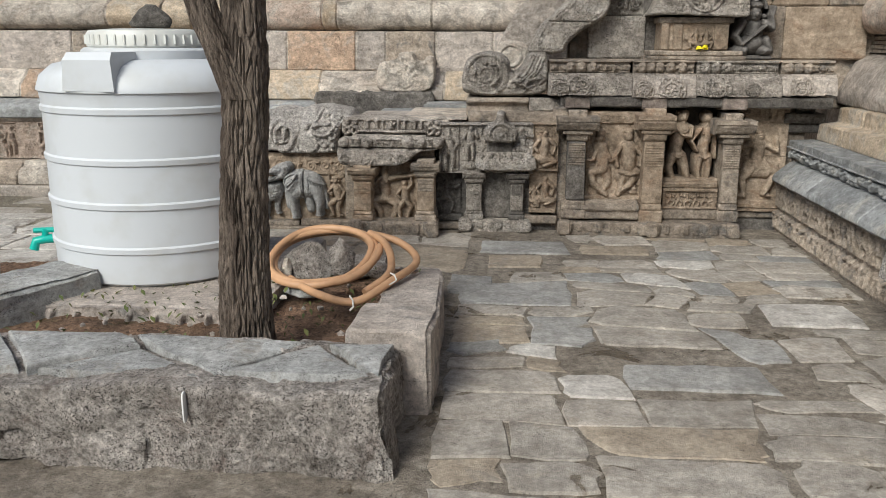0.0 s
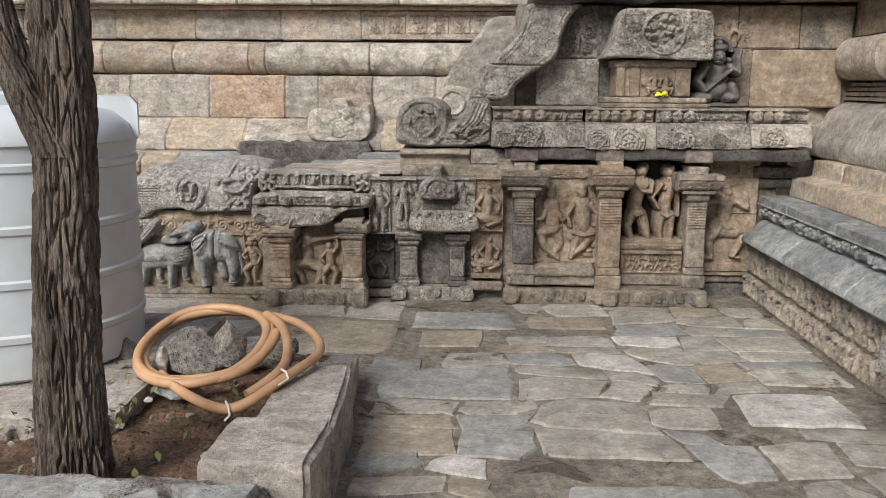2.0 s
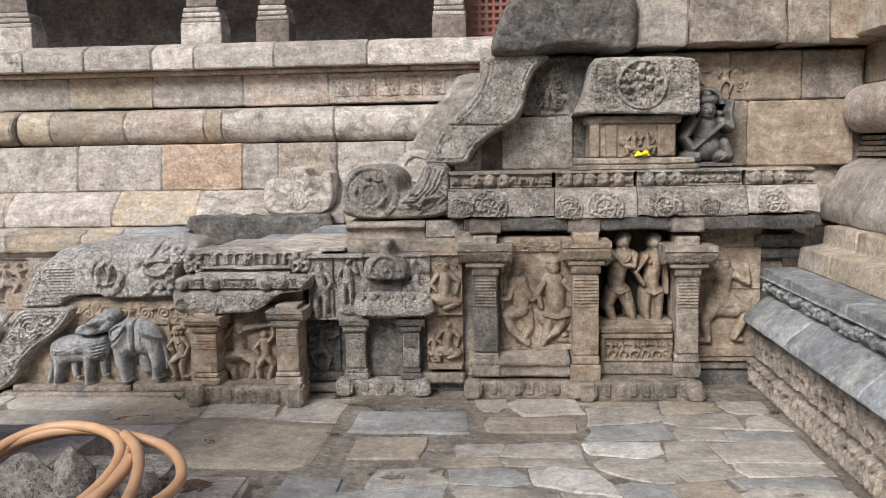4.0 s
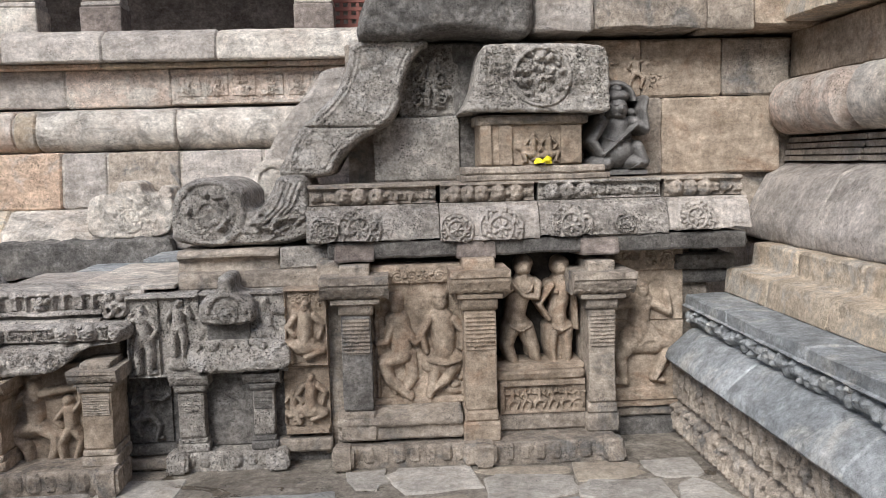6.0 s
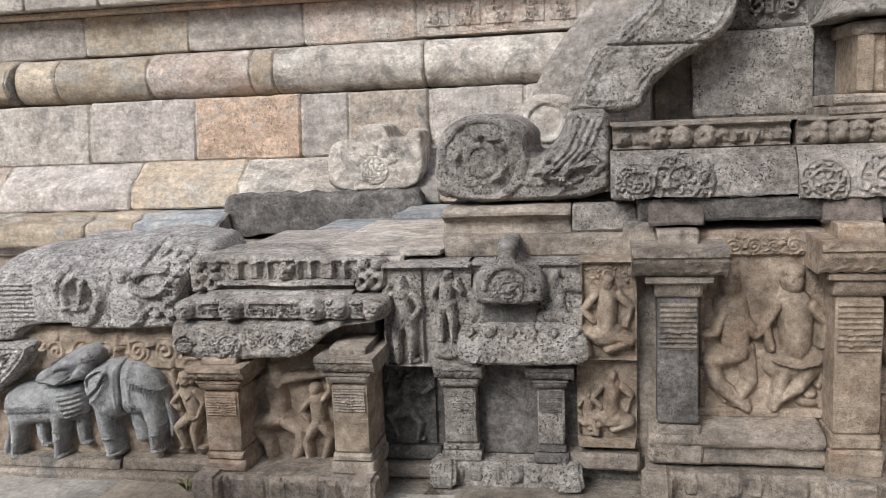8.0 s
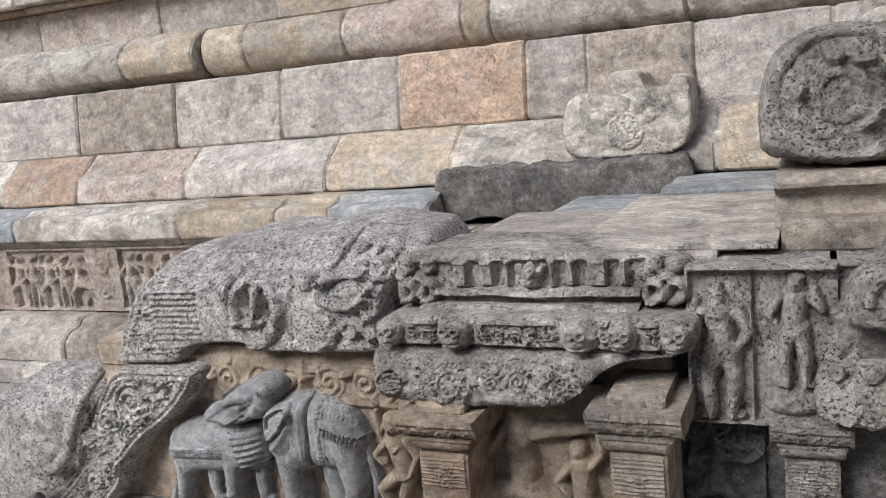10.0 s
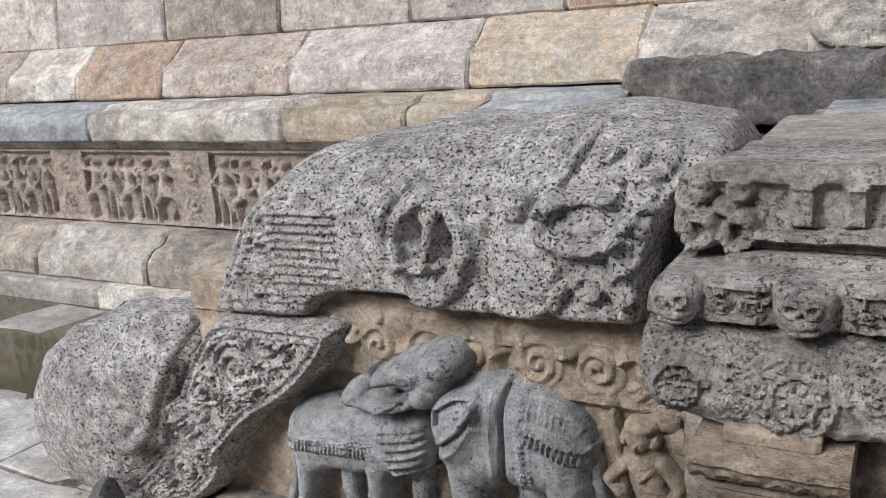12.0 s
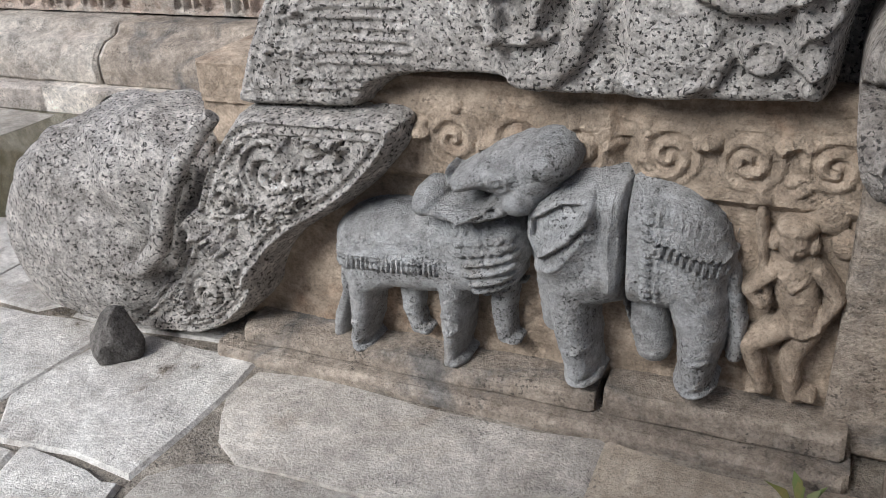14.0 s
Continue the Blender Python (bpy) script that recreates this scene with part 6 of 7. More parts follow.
mini = thing("miniature_shrine", (1.3, 7.75, 1.42), "miniature granite shrine with a flaring carved roof", "shrine")
part("base_slab", block(0.905, 1.7, 7.6, 8.0, 1.415, 1.45, 0.008, 0.005), "porch", mini)
part("base_slab", block(0.93, 1.68, 7.63, 8.0, 1.45, 1.495, 0.008, 0.005), "porch", mini)
part("body", block(1.02, 1.57, 7.7, 8.0, 1.495, 1.74, 0.006, 0.003), "relief", mini)
part("corner_pilaster", block(1.02, 1.08, 7.68, 7.75, 1.495, 1.72, 0.006, 0.003), "relief", mini)
part("corner_pilaster", block(1.12, 1.19, 7.675, 7.75, 1.495, 1.71, 0.006, 0.003), "relief", mini)
r = Relief(1.2, 1.57, 1.5, 1.71, 0.005)
r.rect(1.45, 1.57, 1.5, 1.71, 0.02)
r.figure(1.3, 1.51, 0.17, "seat", 0.03).figure(1.39, 1.51, 0.17, "seat", 0.03, -1).cap(1.24, 1.6, 1.34, 1.52, 0.03, 0.02, 0.025)
carving("seated_relief", r.wear(0.002), 7.70, 7.75, "relief", mini, "small worn group of seated figures")
part("roof_band", block(1.0, 1.6, 7.67, 8.0, 1.715, 1.765, 0.008, 0.004), "porch", mini)
r = Relief(0.9, 1.72, 1.76, 2.14, 0.005)
r.outline([(0.90, 1.772), (1.0, 1.785), (1.6, 1.765), (1.70, 1.762), (1.715, 1.9), (1.71, 2.05), (1.675, 2.13), (1.06, 2.14), (1.025, 2.1), (0.99, 1.92), (0.95, 1.83)], 0.05, 0.02, keep=True)
r.h += 0.09 * np.clip((1.9 - r.V) / 0.14, 0, 1) ** 1.5
r.ring(1.345, 1.96, 0.15, 0.014, 0.025)
for k in range(46):
    q = random.Random(k)
    t, d = q.uniform(0, 6.28), 0.135 * math.sqrt(q.random())
    r.ball(1.345 + d * math.cos(t), 1.96 + d * math.sin(t), 0.026, 0.016, 0.025, 0, q.uniform(0, 180), True)
r.scrolls(1.02, 1.19, 1.8, 2.12, 0.026, 0.012, 1).scrolls(1.5, 1.68, 1.8, 2.12, 0.026, 0.012, 2)
carving("roof", r.wear(0.003, 50, 3, 0.003), 7.69, 8.02, "grey", mini, "flaring granite roof with a foliage roundel")
dwarf = thing("dwarf_statue", (1.79, 7.85, 1.42), "dark oiled granite dwarf statue holding a club", "statue")
r = Relief(1.56, 2.02, 1.42, 1.95, 0.004)
r.rect(1.62, 1.96, 1.42, 1.465, 0.13, 0.01)
r.ball(1.79, 1.56, 0.115, 0.105, 0.17).cap(1.79, 1.6, 1.79, 1.7, 0.105, 0.09, 0.15).ball(1.79, 1.79, 0.07, 0.075, 0.19).ball(1.79, 1.86, 0.085, 0.045, 0.16).ball(1.79, 1.895, 0.04, 0.035, 0.14)
r.path([(1.7, 1.72), (1.645, 1.62), (1.7, 1.545)], 0.045, 0.032, 0.17).path([(1.88, 1.72), (1.945, 1.68), (1.93, 1.78), (1.945, 1.84)], 0.042, 0.028, 0.16)
r.cap(1.7, 1.545, 1.88, 1.7, 0.016, 0.02, 0.19).path([(1.72, 1.5), (1.66, 1.48)], 0.06, 0.05, 0.17).path([(1.86, 1.5), (1.93, 1.5), (1.9, 1.58)], 0.055, 0.045, 0.17)
r.ring(1.79, 1.83, 0.1, 0.025, 0.1, lo=0, hi=180, add=False).ball(1.705, 1.77, 0.026, 0.03, 0.13).ball(1.875, 1.77, 0.026, 0.03, 0.13)
r.ball(1.79, 1.785, 0.014, 0.02, 0.03, 0, 0, True).ball(1.765, 1.81, 0.014, 0.008, 0.012, 0, 0, True).ball(1.815, 1.81, 0.014, 0.008, 0.012, 0, 0, True).cap(1.765, 1.75, 1.815, 1.75, 0.01, 0.01, 0.012, 0, True)
r.ring(1.79, 1.66, 0.09, 0.008, 0.012, 0.5, lo=-180, hi=0).ring(1.79, 1.5, 0.11, 0.01, 0.012, 0.4, lo=-180, hi=0)
r.mask = r.h > 0.01
carving("statue", r.wear(0.0015, 70), 7.9, 7.99, "idol", dwarf)
fl = thing("yellow_flower", (1.345, 7.63, 1.497), "yellow flower offering lying on the shrine base", "flower")
pet = [rock((1.345 + 0.032 * math.cos(k * 1.05), 7.63 + 0.028 * math.sin(k * 1.05), 1.51 + 0.006 * (k % 3)), (0.020, 0.018, 0.014), k, 0.3, 2) for k in range(6)] + [rock((1.37, 7.625, 1.53), (0.025, 0.022, 0.02), 9, 0.3, 2)]
part("petals", join(*pet), "petal", fl)

# ---------------------------------------------------------------- the wave-shaped stair balustrade above
wave = thing("wave_balustrade", (0.0, 7.8, 0.95), "granite stair balustrade in a wave with a scrolled end", "balustrade")
r = Relief(-0.1, 0.82, 1.45, 2.2, 0.006)
edge = r.outline([(-0.09, 1.46), (0.22, 1.455), (0.27, 1.56), (0.38, 1.66), (0.55, 1.74), (0.6, 1.82), (0.62, 1.95), (0.68, 2.1), (0.8, 2.19), (0.34, 2.19), (0.33, 2.06), (0.27, 1.92), (0.16, 1.81), (0.05, 1.72), (-0.01, 1.6)], 0.14, 0.02, keep=True)
for w in (0.03, 0.055):
    r.h += 0.007 * np.exp(-((edge - w) / 0.006) ** 2)
r.h -= 0.025 * np.exp(-((r.V - 1.725 + 0.02 * (r.U - 0.3)) / 0.005) ** 2)
carving("wave_band", r.wear(0.005, 45, 3, 0.005), 7.9, 8.35, "grey", wave)
r = Relief(-0.68, 0.1, 1.08, 1.47, 0.006)
edge = r.outline([(-0.655, 1.085), (0.07, 1.085), (0.085, 1.3), (0.07, 1.46), (-0.09, 1.46), (-0.13, 1.36), (-0.2, 1.28), (-0.25, 1.29), (-0.25, 1.38), (-0.34, 1.45), (-0.5, 1.46), (-0.62, 1.4), (-0.66, 1.27)], 0.14, 0.03, keep=True)
r.ring(-0.45, 1.27, 0.17, 0.022, 0.02).ball(-0.45, 1.27, 0.15, 0.15, 0.02, 0, 0, True).ring(-0.45, 1.27, 0.06, 0.014, 0.012)
for k in range(22):
    q = random.Random(k)
    r.ball(q.uniform(-0.24, 0.05), q.uniform(1.1, 1.27), 0.045, 0.012, 0.02, 0, q.uniform(-40, 60), True)
    t = q.uniform(0, 6.28)
    r.ball(-0.45 + 0.1 * math.cos(t), 1.27 + 0.1 * math.sin(t), 0.03, 0.012, 0.014, 0, q.uniform(0, 180), True)
for k in range(4):
    r.path([(-0.05 + 0.03 * k, 1.42), (-0.1 + 0.03 * k, 1.3), (-0.2 + 0.03 * k, 1.2), (-0.3 + 0.03 * k, 1.16)], 0.008, 0.008, 0.01, add=True)
carving("scroll_block", r.wear(0.005, 45, 4, 0.006), 7.8, 8.3, "grey", wave, "scrolled end block with flame carving", shift=(0.03, 0.02))
part("scroll_foot", sweep([(7.6, 0.95), (8.25, 0.95), (8.25, 1.1), (7.62, 1.1), (7.58, 1.07), (7.64, 1.04), (7.64, 1.01)], -0.585, -0.06, "x", 0.06, 0.01, 0.006), "porch", wave)
part("scroll_foot", sweep([(7.53, 0.9), (8.25, 0.9), (8.25, 0.99), (7.54, 0.99)], -0.57, 0.2, "x", 0.06, 0.01, 0.006), "porch", wave)
part("scroll_foot", block(-0.055, 0.2, 7.6, 8.2, 0.99, 1.1, 0.01, 0.008), "grey", wave)
r = Relief(-0.4, -0.02, 1.25, 1.6, 0.008)
r.outline([(-0.38, 1.26), (-0.05, 1.26), (-0.04, 1.5), (-0.12, 1.57), (-0.3, 1.57), (-0.38, 1.48)], 0.05, 0.04, keep=True)
r.ring(-0.22, 1.43, 0.1, 0.016, 0.016)
carving("far_scroll", r.wear(0.004), 8.75, 9.1, "pale", wave, "matching scroll on the far side of the stair")
r = Relief(-0.45, 0.5, 1.25, 2.2, 0.01)
edge = r.outline([(-0.44, 1.27), (-0.1, 1.27), (-0.05, 1.45), (0.1, 1.65), (0.3, 1.85), (0.45, 2.19), (0.1, 2.19), (0.02, 2.05), (-0.15, 1.88), (-0.27, 1.68), (-0.38, 1.45)], 0.06, 0.03, keep=True)
carving("far_wave_band", r.wear(0.004), 9.15, 9.35, "ashy", wave, "matching wave band on the far side of the stair")
r = Relief(0.36, 1.33, 2.1, 2.62, 0.008)
r.outline([(0.375, 2.18), (0.40, 2.3), (0.46, 2.44), (0.56, 2.61), (1.32, 2.61), (1.325, 2.19), (1.2, 2.165), (1.05, 2.2), (0.9, 2.215), (0.76, 2.2), (0.69, 2.17), (0.5, 2.17)], 0.1, 0.05, keep=True)
carving("coping_block", r.wear(0.006, 25, 6, 0.008), 7.76, 8.5, "dark", wave, "rough dark coping curving down into the wave")
for x0, x1, mat, sd in ((1.325, 1.66, "ashy", 2), (1.665, 2.28, "porch", 3), (2.285, 2.55, "porch", 4), (2.555, 3.1, "relief", 5)):
    part("coping_block", block(x0, x1, 7.76, 8.5, 2.21 + 0.01 * (sd % 2), 2.62, 0.02, 0.012, 0.07, sd), mat, wave, "rough coping block")

# ---------------------------------------------------------------- the moulded side plinth
side = thing("side_plinth", (2.3, 6.2, 0.0), "moulded granite side plinth with a carved foot and blue-grey ledges", "plinth")
Y0, Y1 = 4.92, 7.72
r = Relief(-Y1, -Y0, -0.02, 0.47, 0.008)
r.rect(-Y1, -Y0, -0.02, 0.03, 0.02)
n = 30
for k in range(n):
    a = -Y1 + (k + 0.5) * (Y1 - Y0) / n
    r.figure(a, 0.2, 0.22, ("stand", "stride", "dance")[k % 3], 0.035, 1 if k % 2 else -1)
for k in range(26):
    a = -Y1 + (k + 0.5) * (Y1 - Y0) / 26
    q = random.Random(k)
    r.ball(a, 0.1 + 0.02 * q.random(), q.uniform(0.03, 0.05), q.uniform(0.04, 0.06), q.uniform(0.03, 0.05)).cap(a + 0.02, 0.1, a + 0.025, 0.03, 0.014, 0.012, 0.05).cap(a - 0.025, 0.1, a - 0.03, 0.03, 0.014, 0.012, 0.05).ball(a - 0.03, 0.14, 0.022, 0.02, 0.055)
r.rect(-Y1, -Y0, 0.43, 0.47, 0.03)
carving("carved_foot", r.wear(0.004, 40, 3, 0.003), 2.1, 2.5, "porch", side, "weathered carved foot band of beasts and figures", axis="x")
for a, b, mat in ((Y0, 5.75, "slate"), (5.755, 6.75, "slate"), (6.755, 7.6, "slate")):
    part("chamfered_ledge", sweep([(1.985, 0.435), (2.5, 0.435), (2.5, 0.60), (2.13, 0.595), (2.0, 0.485)], a, b, "y", 0.08, 0.008, 0.005), mat, side, "blue-grey chamfered ledge")
r = Relief(-Y1, -4.98, 0.585, 0.72, 0.007)
for k in range(44):
    q = random.Random(k + 9)
    a = -Y1 + 0.03 + (k + 0.5) * 0.0615
    r.ball(a, q.uniform(0.635, 0.67), 0.036, 0.045, 0.045, 0, q.uniform(0, 180)).ball(a + 0.02, q.uniform(0.62, 0.69), 0.018, 0.018, 0.055)
r.rect(-Y1, -4.98, 0.69, 0.72, 0.05, 0.01)
carving("lion_frieze", r.wear(0.005, 40, 5, 0.005), 2.175, 2.5, "slate", side, "blue-grey row of worn beast heads", axis="x")
for a, b in ((4.95, 5.6), (5.604, 6.3), (6.304, 7.1), (7.104, 7.72)):
    part("top_slab", block(2.14, 2.62, a, b, 0.705, 0.765, 0.012, 0.012), "slate", side, "blue-grey slab")
for a, b in ((4.2, 4.95), (4.957, 5.5), (5.508, 6.02), (6.03, 6.6), (6.608, 7.2), (7.208, 7.74)):
    part("yellow_step", sweep([(2.37, 0.76), (2.9, 0.76), (2.9, 1.04), (2.535, 1.04), (2.53, 0.925), (2.515, 0.915), (2.385, 0.905)], a, b, "y", 0.06, 0.012, 0.006, a), "sand" if a > 5.6 else "ashy", side, "worn sandstone stepped course")
for a, b in ((4.2, 5.9), (5.905, 7.2), (7.205, 8.05)):
    part("bulging_course", sweep([(2.62, 1.04), (3.1, 1.04), (3.1, 1.48), (2.86, 1.47), (2.74, 1.40), (2.66, 1.27), (2.61, 1.14)], a, b, "y", 0.09, 0.012, 0.012, a, 2), "ashy", side, "bulging grey-pink stone course")
    for k in range(4):
        part("fillet", block(2.84 + 0.012 * k, 3.1, a, b, 1.48 + 0.035 * k, 1.508 + 0.035 * k, 0.005, 0.003), "porch", side)
    roll = [(2.83 - 0.13 * math.sin(math.pi * k / 8), 1.79 - 0.16 * math.cos(math.pi * k / 8)) for k in range(9)]
    part("roll_moulding", sweep([(3.1, 1.63)] + roll + [(3.1, 1.96)], a, b - 0.06, "y", 0.09, 0.05, 0.006, a), "pale" if a < 7 else "pinkish", side, "rounded sandstone roll moulding")
    part("frieze_block", block(2.88, 3.1, a, b, 1.96, 2.22, 0.01, 0.006, 0.09, a), "relief", side)
    part("cornice_slab", block(2.7, 3.1, a, b, 2.24, 2.5, 0.015, 0.008, 0.09, a), "sand", side)
bay = thing("projecting_bay", (2.0, 4.4, 0.0), "broken pale granite bay that projects from the plinth", "plinth")
r = Relief(-4.88, -3.2, -0.02, 0.36, 0.01)
for k in range(16):
    a = -4.85 + 0.105 * k
    r.figure(a, 0.15, 0.19, ("stand", "dance")[k % 2], 0.03).ball(a, 0.08, 0.045, 0.05, 0.05)
carving("carved_foot", r.wear(0.004, 40, 4), 1.93, 2.4, "porch", bay, axis="x")
part("broken_slab", block(1.80, 2.4, 3.3, 4.95, 0.33, 0.475, 0.05, 0.03, 0.04, 3), "makara", bay)
part("broken_slab", block(1.87, 2.4, 3.3, 4.9, 0.48, 0.61, 0.04, 0.025, 0.04, 5), "makara", bay)
part("upper_steps", block(2.25, 2.9, 3.2, 4.95, 0.6, 1.05, 0.03, 0.012, 0.08, 7), "sand", bay)


# ---------------------------------------------------------------- planting bed, kerb stones, tank, tree, hose
bed = thing("soil_bed", (-1.6, 4.8, 0.0), "bare brown soil bed with dry leaves inside stone kerbs", "soil", kind="stuff")
nx, ny = 110, 110
vs, fs = [], []
for i in range(nx):
    for j in range(ny):
        x, y = -3.6 + 2.86 * i / (nx - 1), 3.5 + 1.95 * j / (ny - 1)
        p = Vector((x, y, 0))
        z = 0.16 + 0.03 * noise.noise(p * 2.3) + 0.016 * noise.noise(p * 9) + 0.012 * noise.noise(p * 31)
        e = min(x + 3.6, -0.74 - x, y - 3.5, 5.45 - y)
        vs.append((x, y, z if e > 0.01 else -0.03))
for i in range(nx - 1):
    for j in range(ny - 1):
        fs.append((i * ny + j, (i + 1) * ny + j, (i + 1) * ny + j + 1, i * ny + j + 1))
part("soil", (vs, fs), "soil", bed)


def hewn(x0, x1, y0, y1, z0, z1, seed, amp=0.03, turn=0.0, sag=0.0):
    """A big rough-hewn kerb stone, uneven on all sides."""
    v, f = block(x0, x1, y0, y1, z0, z1, 0.03, 0.0, 0.018, seed)
    c = Vector((0.5 * (x0 + x1), 0.5 * (y0 + y1), 0))
    out = []
    for p in v:
        p = p.copy()
        top = (p.z - z0) / (z1 - z0)
        k = amp * (1.0 - 0.65 * top)
        p += k * noise.noise_vector(p * 3.1 + Vector((seed, 0, 0))) + 0.55 * k * noise.noise_vector(p * 9 + Vector((seed, 1, 0))) + 0.4 * k * noise.noise_vector(p * 26)
        if top < 0.5:
            p.z += sag * (1 - 2 * top) * math.sin(2.3 * (p.x - x0) / (x1 - x0) + seed)
        q = Matrix.Rotation(radians(turn), 3, "Z") @ (p - c) + c
        out.append(q)
    return out, f


front_kerb = thing("kerb_stone", (-1.7, 3.45, 0.0), "long rough-hewn grey granite kerb with carved top grooves", "kerb stone", "kerb stones of the planting bed")
dat = hewn(-3.1, -0.665, 3.1, 3.66, -0.03, 0.325, 2.0, 0.065, 0.0, 0.04)
for p in dat[0]:
    if p.z > 0.25:
        for a, b, c, d in ((-3.0, 3.3, -2.55, 3.6), (-2.55, 3.6, -2.15, 3.28), (-2.15, 3.28, -1.72, 3.56), (-1.72, 3.56, -1.33, 3.3), (-1.33, 3.3, -0.95, 3.55), (-0.95, 3.55, -0.7, 3.3), (-2.3, 3.62, -1.9, 3.5), (-1.5, 3.5, -1.1, 3.6), (-1.1, 3.22, -0.8, 3.38)):
            t = max(0, min(1, ((p.x - a) * (c - a) + (p.y - b) * (d - b)) / ((c - a) ** 2 + (d - b) ** 2)))
            e = math.hypot(p.x - a - t * (c - a), p.y - b - t * (d - b))
            p.z -= 0.045 * math.exp(-(e / 0.016) ** 2)
        p.z += 0.012 * math.sin(7 * p.x + 3) * math.cos(9 * p.y)
part("stone_body", dat, "kerb", front_kerb)
part("lime_mark", hewn(-1.4, -1.39, 3.06, 3.09, 0.2, 0.32, 1.0, 0.012), "lime", front_kerb, "white lime paint mark")
k2 = tagged(part("kerb_stone", hewn(-0.905, -0.535, 3.67, 4.05, -0.03, 0.375, 5.0, 0.02, -3), "kerb_pale"), "pinkish hewn granite kerb block at the bed corner", "kerb stone", "kerb stones of the planting bed")
k3 = tagged(part("kerb_stone", hewn(-0.87, -0.56, 4.16, 4.88, -0.03, 0.3, 7.0, 0.02, 2), "kerb_pale"), "low pale granite kerb along the paved court", "kerb stone", "kerb stones of the planting bed")
k7 = tagged(part("kerb_stone", hewn(-0.96, -0.62, 4.94, 5.5, -0.03, 0.17, 8.0, 0.015, 2), "kerb_pale"), "flat pale granite slab behind the hose", "kerb stone", "kerb stones of the planting bed")
k4 = tagged(part("kerb_stone", hewn(-2.1, -0.98, 5.4, 5.66, -0.03, 0.2, 9.0, 0.03, 4), "kerb"), "low rough kerb at the back of the bed", "kerb stone", "kerb stones of the planting bed")
k5 = tagged(part("kerb_stone", hewn(-3.02, -2.62, 3.95, 4.8, -0.03, 0.34, 11.0, 0.03, -28), "facet"), "tilted grey granite slab beside the tank", "kerb stone", "kerb stones of the planting bed")
k6 = tagged(part("kerb_stone", hewn(-3.7, -3.2, 4.4, 5.0, -0.03, 0.33, 13.0, 0.04, 10), "kerb"), "rough dark granite block beside the tank", "kerb stone", "kerb stones of the planting bed")
plat = thing("tank_platform", (-2.2, 5.2, 0.0), "low granite slab platform with worn carving on its edge", "platform")
part("slab", hewn(-3.05, -1.48, 4.36, 6.0, 0.0, 0.236, 15.0, 0.02), "kerb_pale", plat)
r = Relief(-2.75, -1.5, 0.09, 0.225, 0.008)
for k in range(9):
    r.path([(-2.7 + 0.14 * k, 0.1), (-2.66 + 0.14 * k, 0.15), (-2.6 + 0.14 * k, 0.12), (-2.58 + 0.14 * k, 0.19)], 0.02, 0.016, 0.025)
carving("worn_edge_carving", r.wear(0.008, 30, 2), 4.335, 4.5, "kerb_pale", plat)

TX, TY, TB = -2.325, 5.25, 0.236
tank = thing("water_tank", (TX, TY, TB), "white ribbed plastic water tank with a screw lid", "water tank")
prof = [(0.30, TB), (0.575, TB), (0.602, TB + 0.02), (0.608, TB + 0.05)]
for z in (0.185, 0.43, 0.67, 0.94):
    prof += [(0.612, TB + z), (0.622, TB + z + 0.008), (0.624, TB + z + 0.035), (0.613, TB + z + 0.045)]
prof += [(0.622, TB + 1.055), (0.634, TB + 1.06), (0.634, TB + 1.07), (0.61, TB + 1.14), (0.54, TB + 1.2), (0.44, TB + 1.225), (0.36, TB + 1.23)]
part("tank_body", lathe(prof, TX, TY, 72), "tank", tank)
for a in (20, 140, 262):
    t = radians(a)
    c, s = math.cos(t), math.sin(t)
    w = []
    for rr, zz, hw in ((0.34, 1.17, 0.12), (0.34, 1.27, 0.12), (0.60, 1.27, 0.13), (0.635, 1.23, 0.14), (0.635, 1.07, 0.15)):
        w += [(TX + rr * c - hw * s, TY + rr * s + hw * c, TB + zz), (TX + rr * c + hw * s, TY + rr * s - hw * c, TB + zz)]
    part("lifting_lug", (w, [(0, 1, 3, 2), (2, 3, 5, 4), (4, 5, 7, 6), (6, 7, 9, 8), (0, 2, 4, 6, 8), (1, 9, 7, 5, 3), (0, 8, 9, 1)]), "tank", tank)
part("neck_ring", lathe([(0.2, TB + 1.225), (0.375, TB + 1.225), (0.38, TB + 1.245), (0.38, TB + 1.275), (0.36, TB + 1.290), (0.2, TB + 1.290)], TX, TY, 64), "tank", tank)
lid = part("screw_lid", lathe([(0.2, TB + 1.290), (0.335, TB + 1.290), (0.345, TB + 1.300), (0.345, TB + 1.365), (0.33, TB + 1.385), (0.2, TB + 1.395), (0.02, TB + 1.400)], TX, TY, 64), "lid", tank, "ivory screw lid")
for k in range(40):
    t = k * math.pi / 20
    x, y = TX + 0.347 * math.cos(t), TY + 0.347 * math.sin(t)
    part("rib", box_data(x - 0.006, x + 0.006, y - 0.006, y + 0.006, TB + 1.310, TB + 1.360), "lid", lid)
tap = part("tap", tube([(TX - 0.6, TY - 0.1, TB + 0.16), (TX - 0.68, TY - 0.14, TB + 0.16), (TX - 0.73, TY - 0.16, TB + 0.15), (TX - 0.745, TY - 0.165, TB + 0.1)], 0.028, 12), "teal", tank, "teal plastic tap")
part("tap_handle", join(tube([(TX - 0.68, TY - 0.14, TB + 0.17), (TX - 0.68, TY - 0.14, TB + 0.225)], 0.02, 10), tube([(TX - 0.74, TY - 0.16, TB + 0.215), (TX - 0.62, TY - 0.12, TB + 0.215)], 0.016, 8)), "teal", tap)
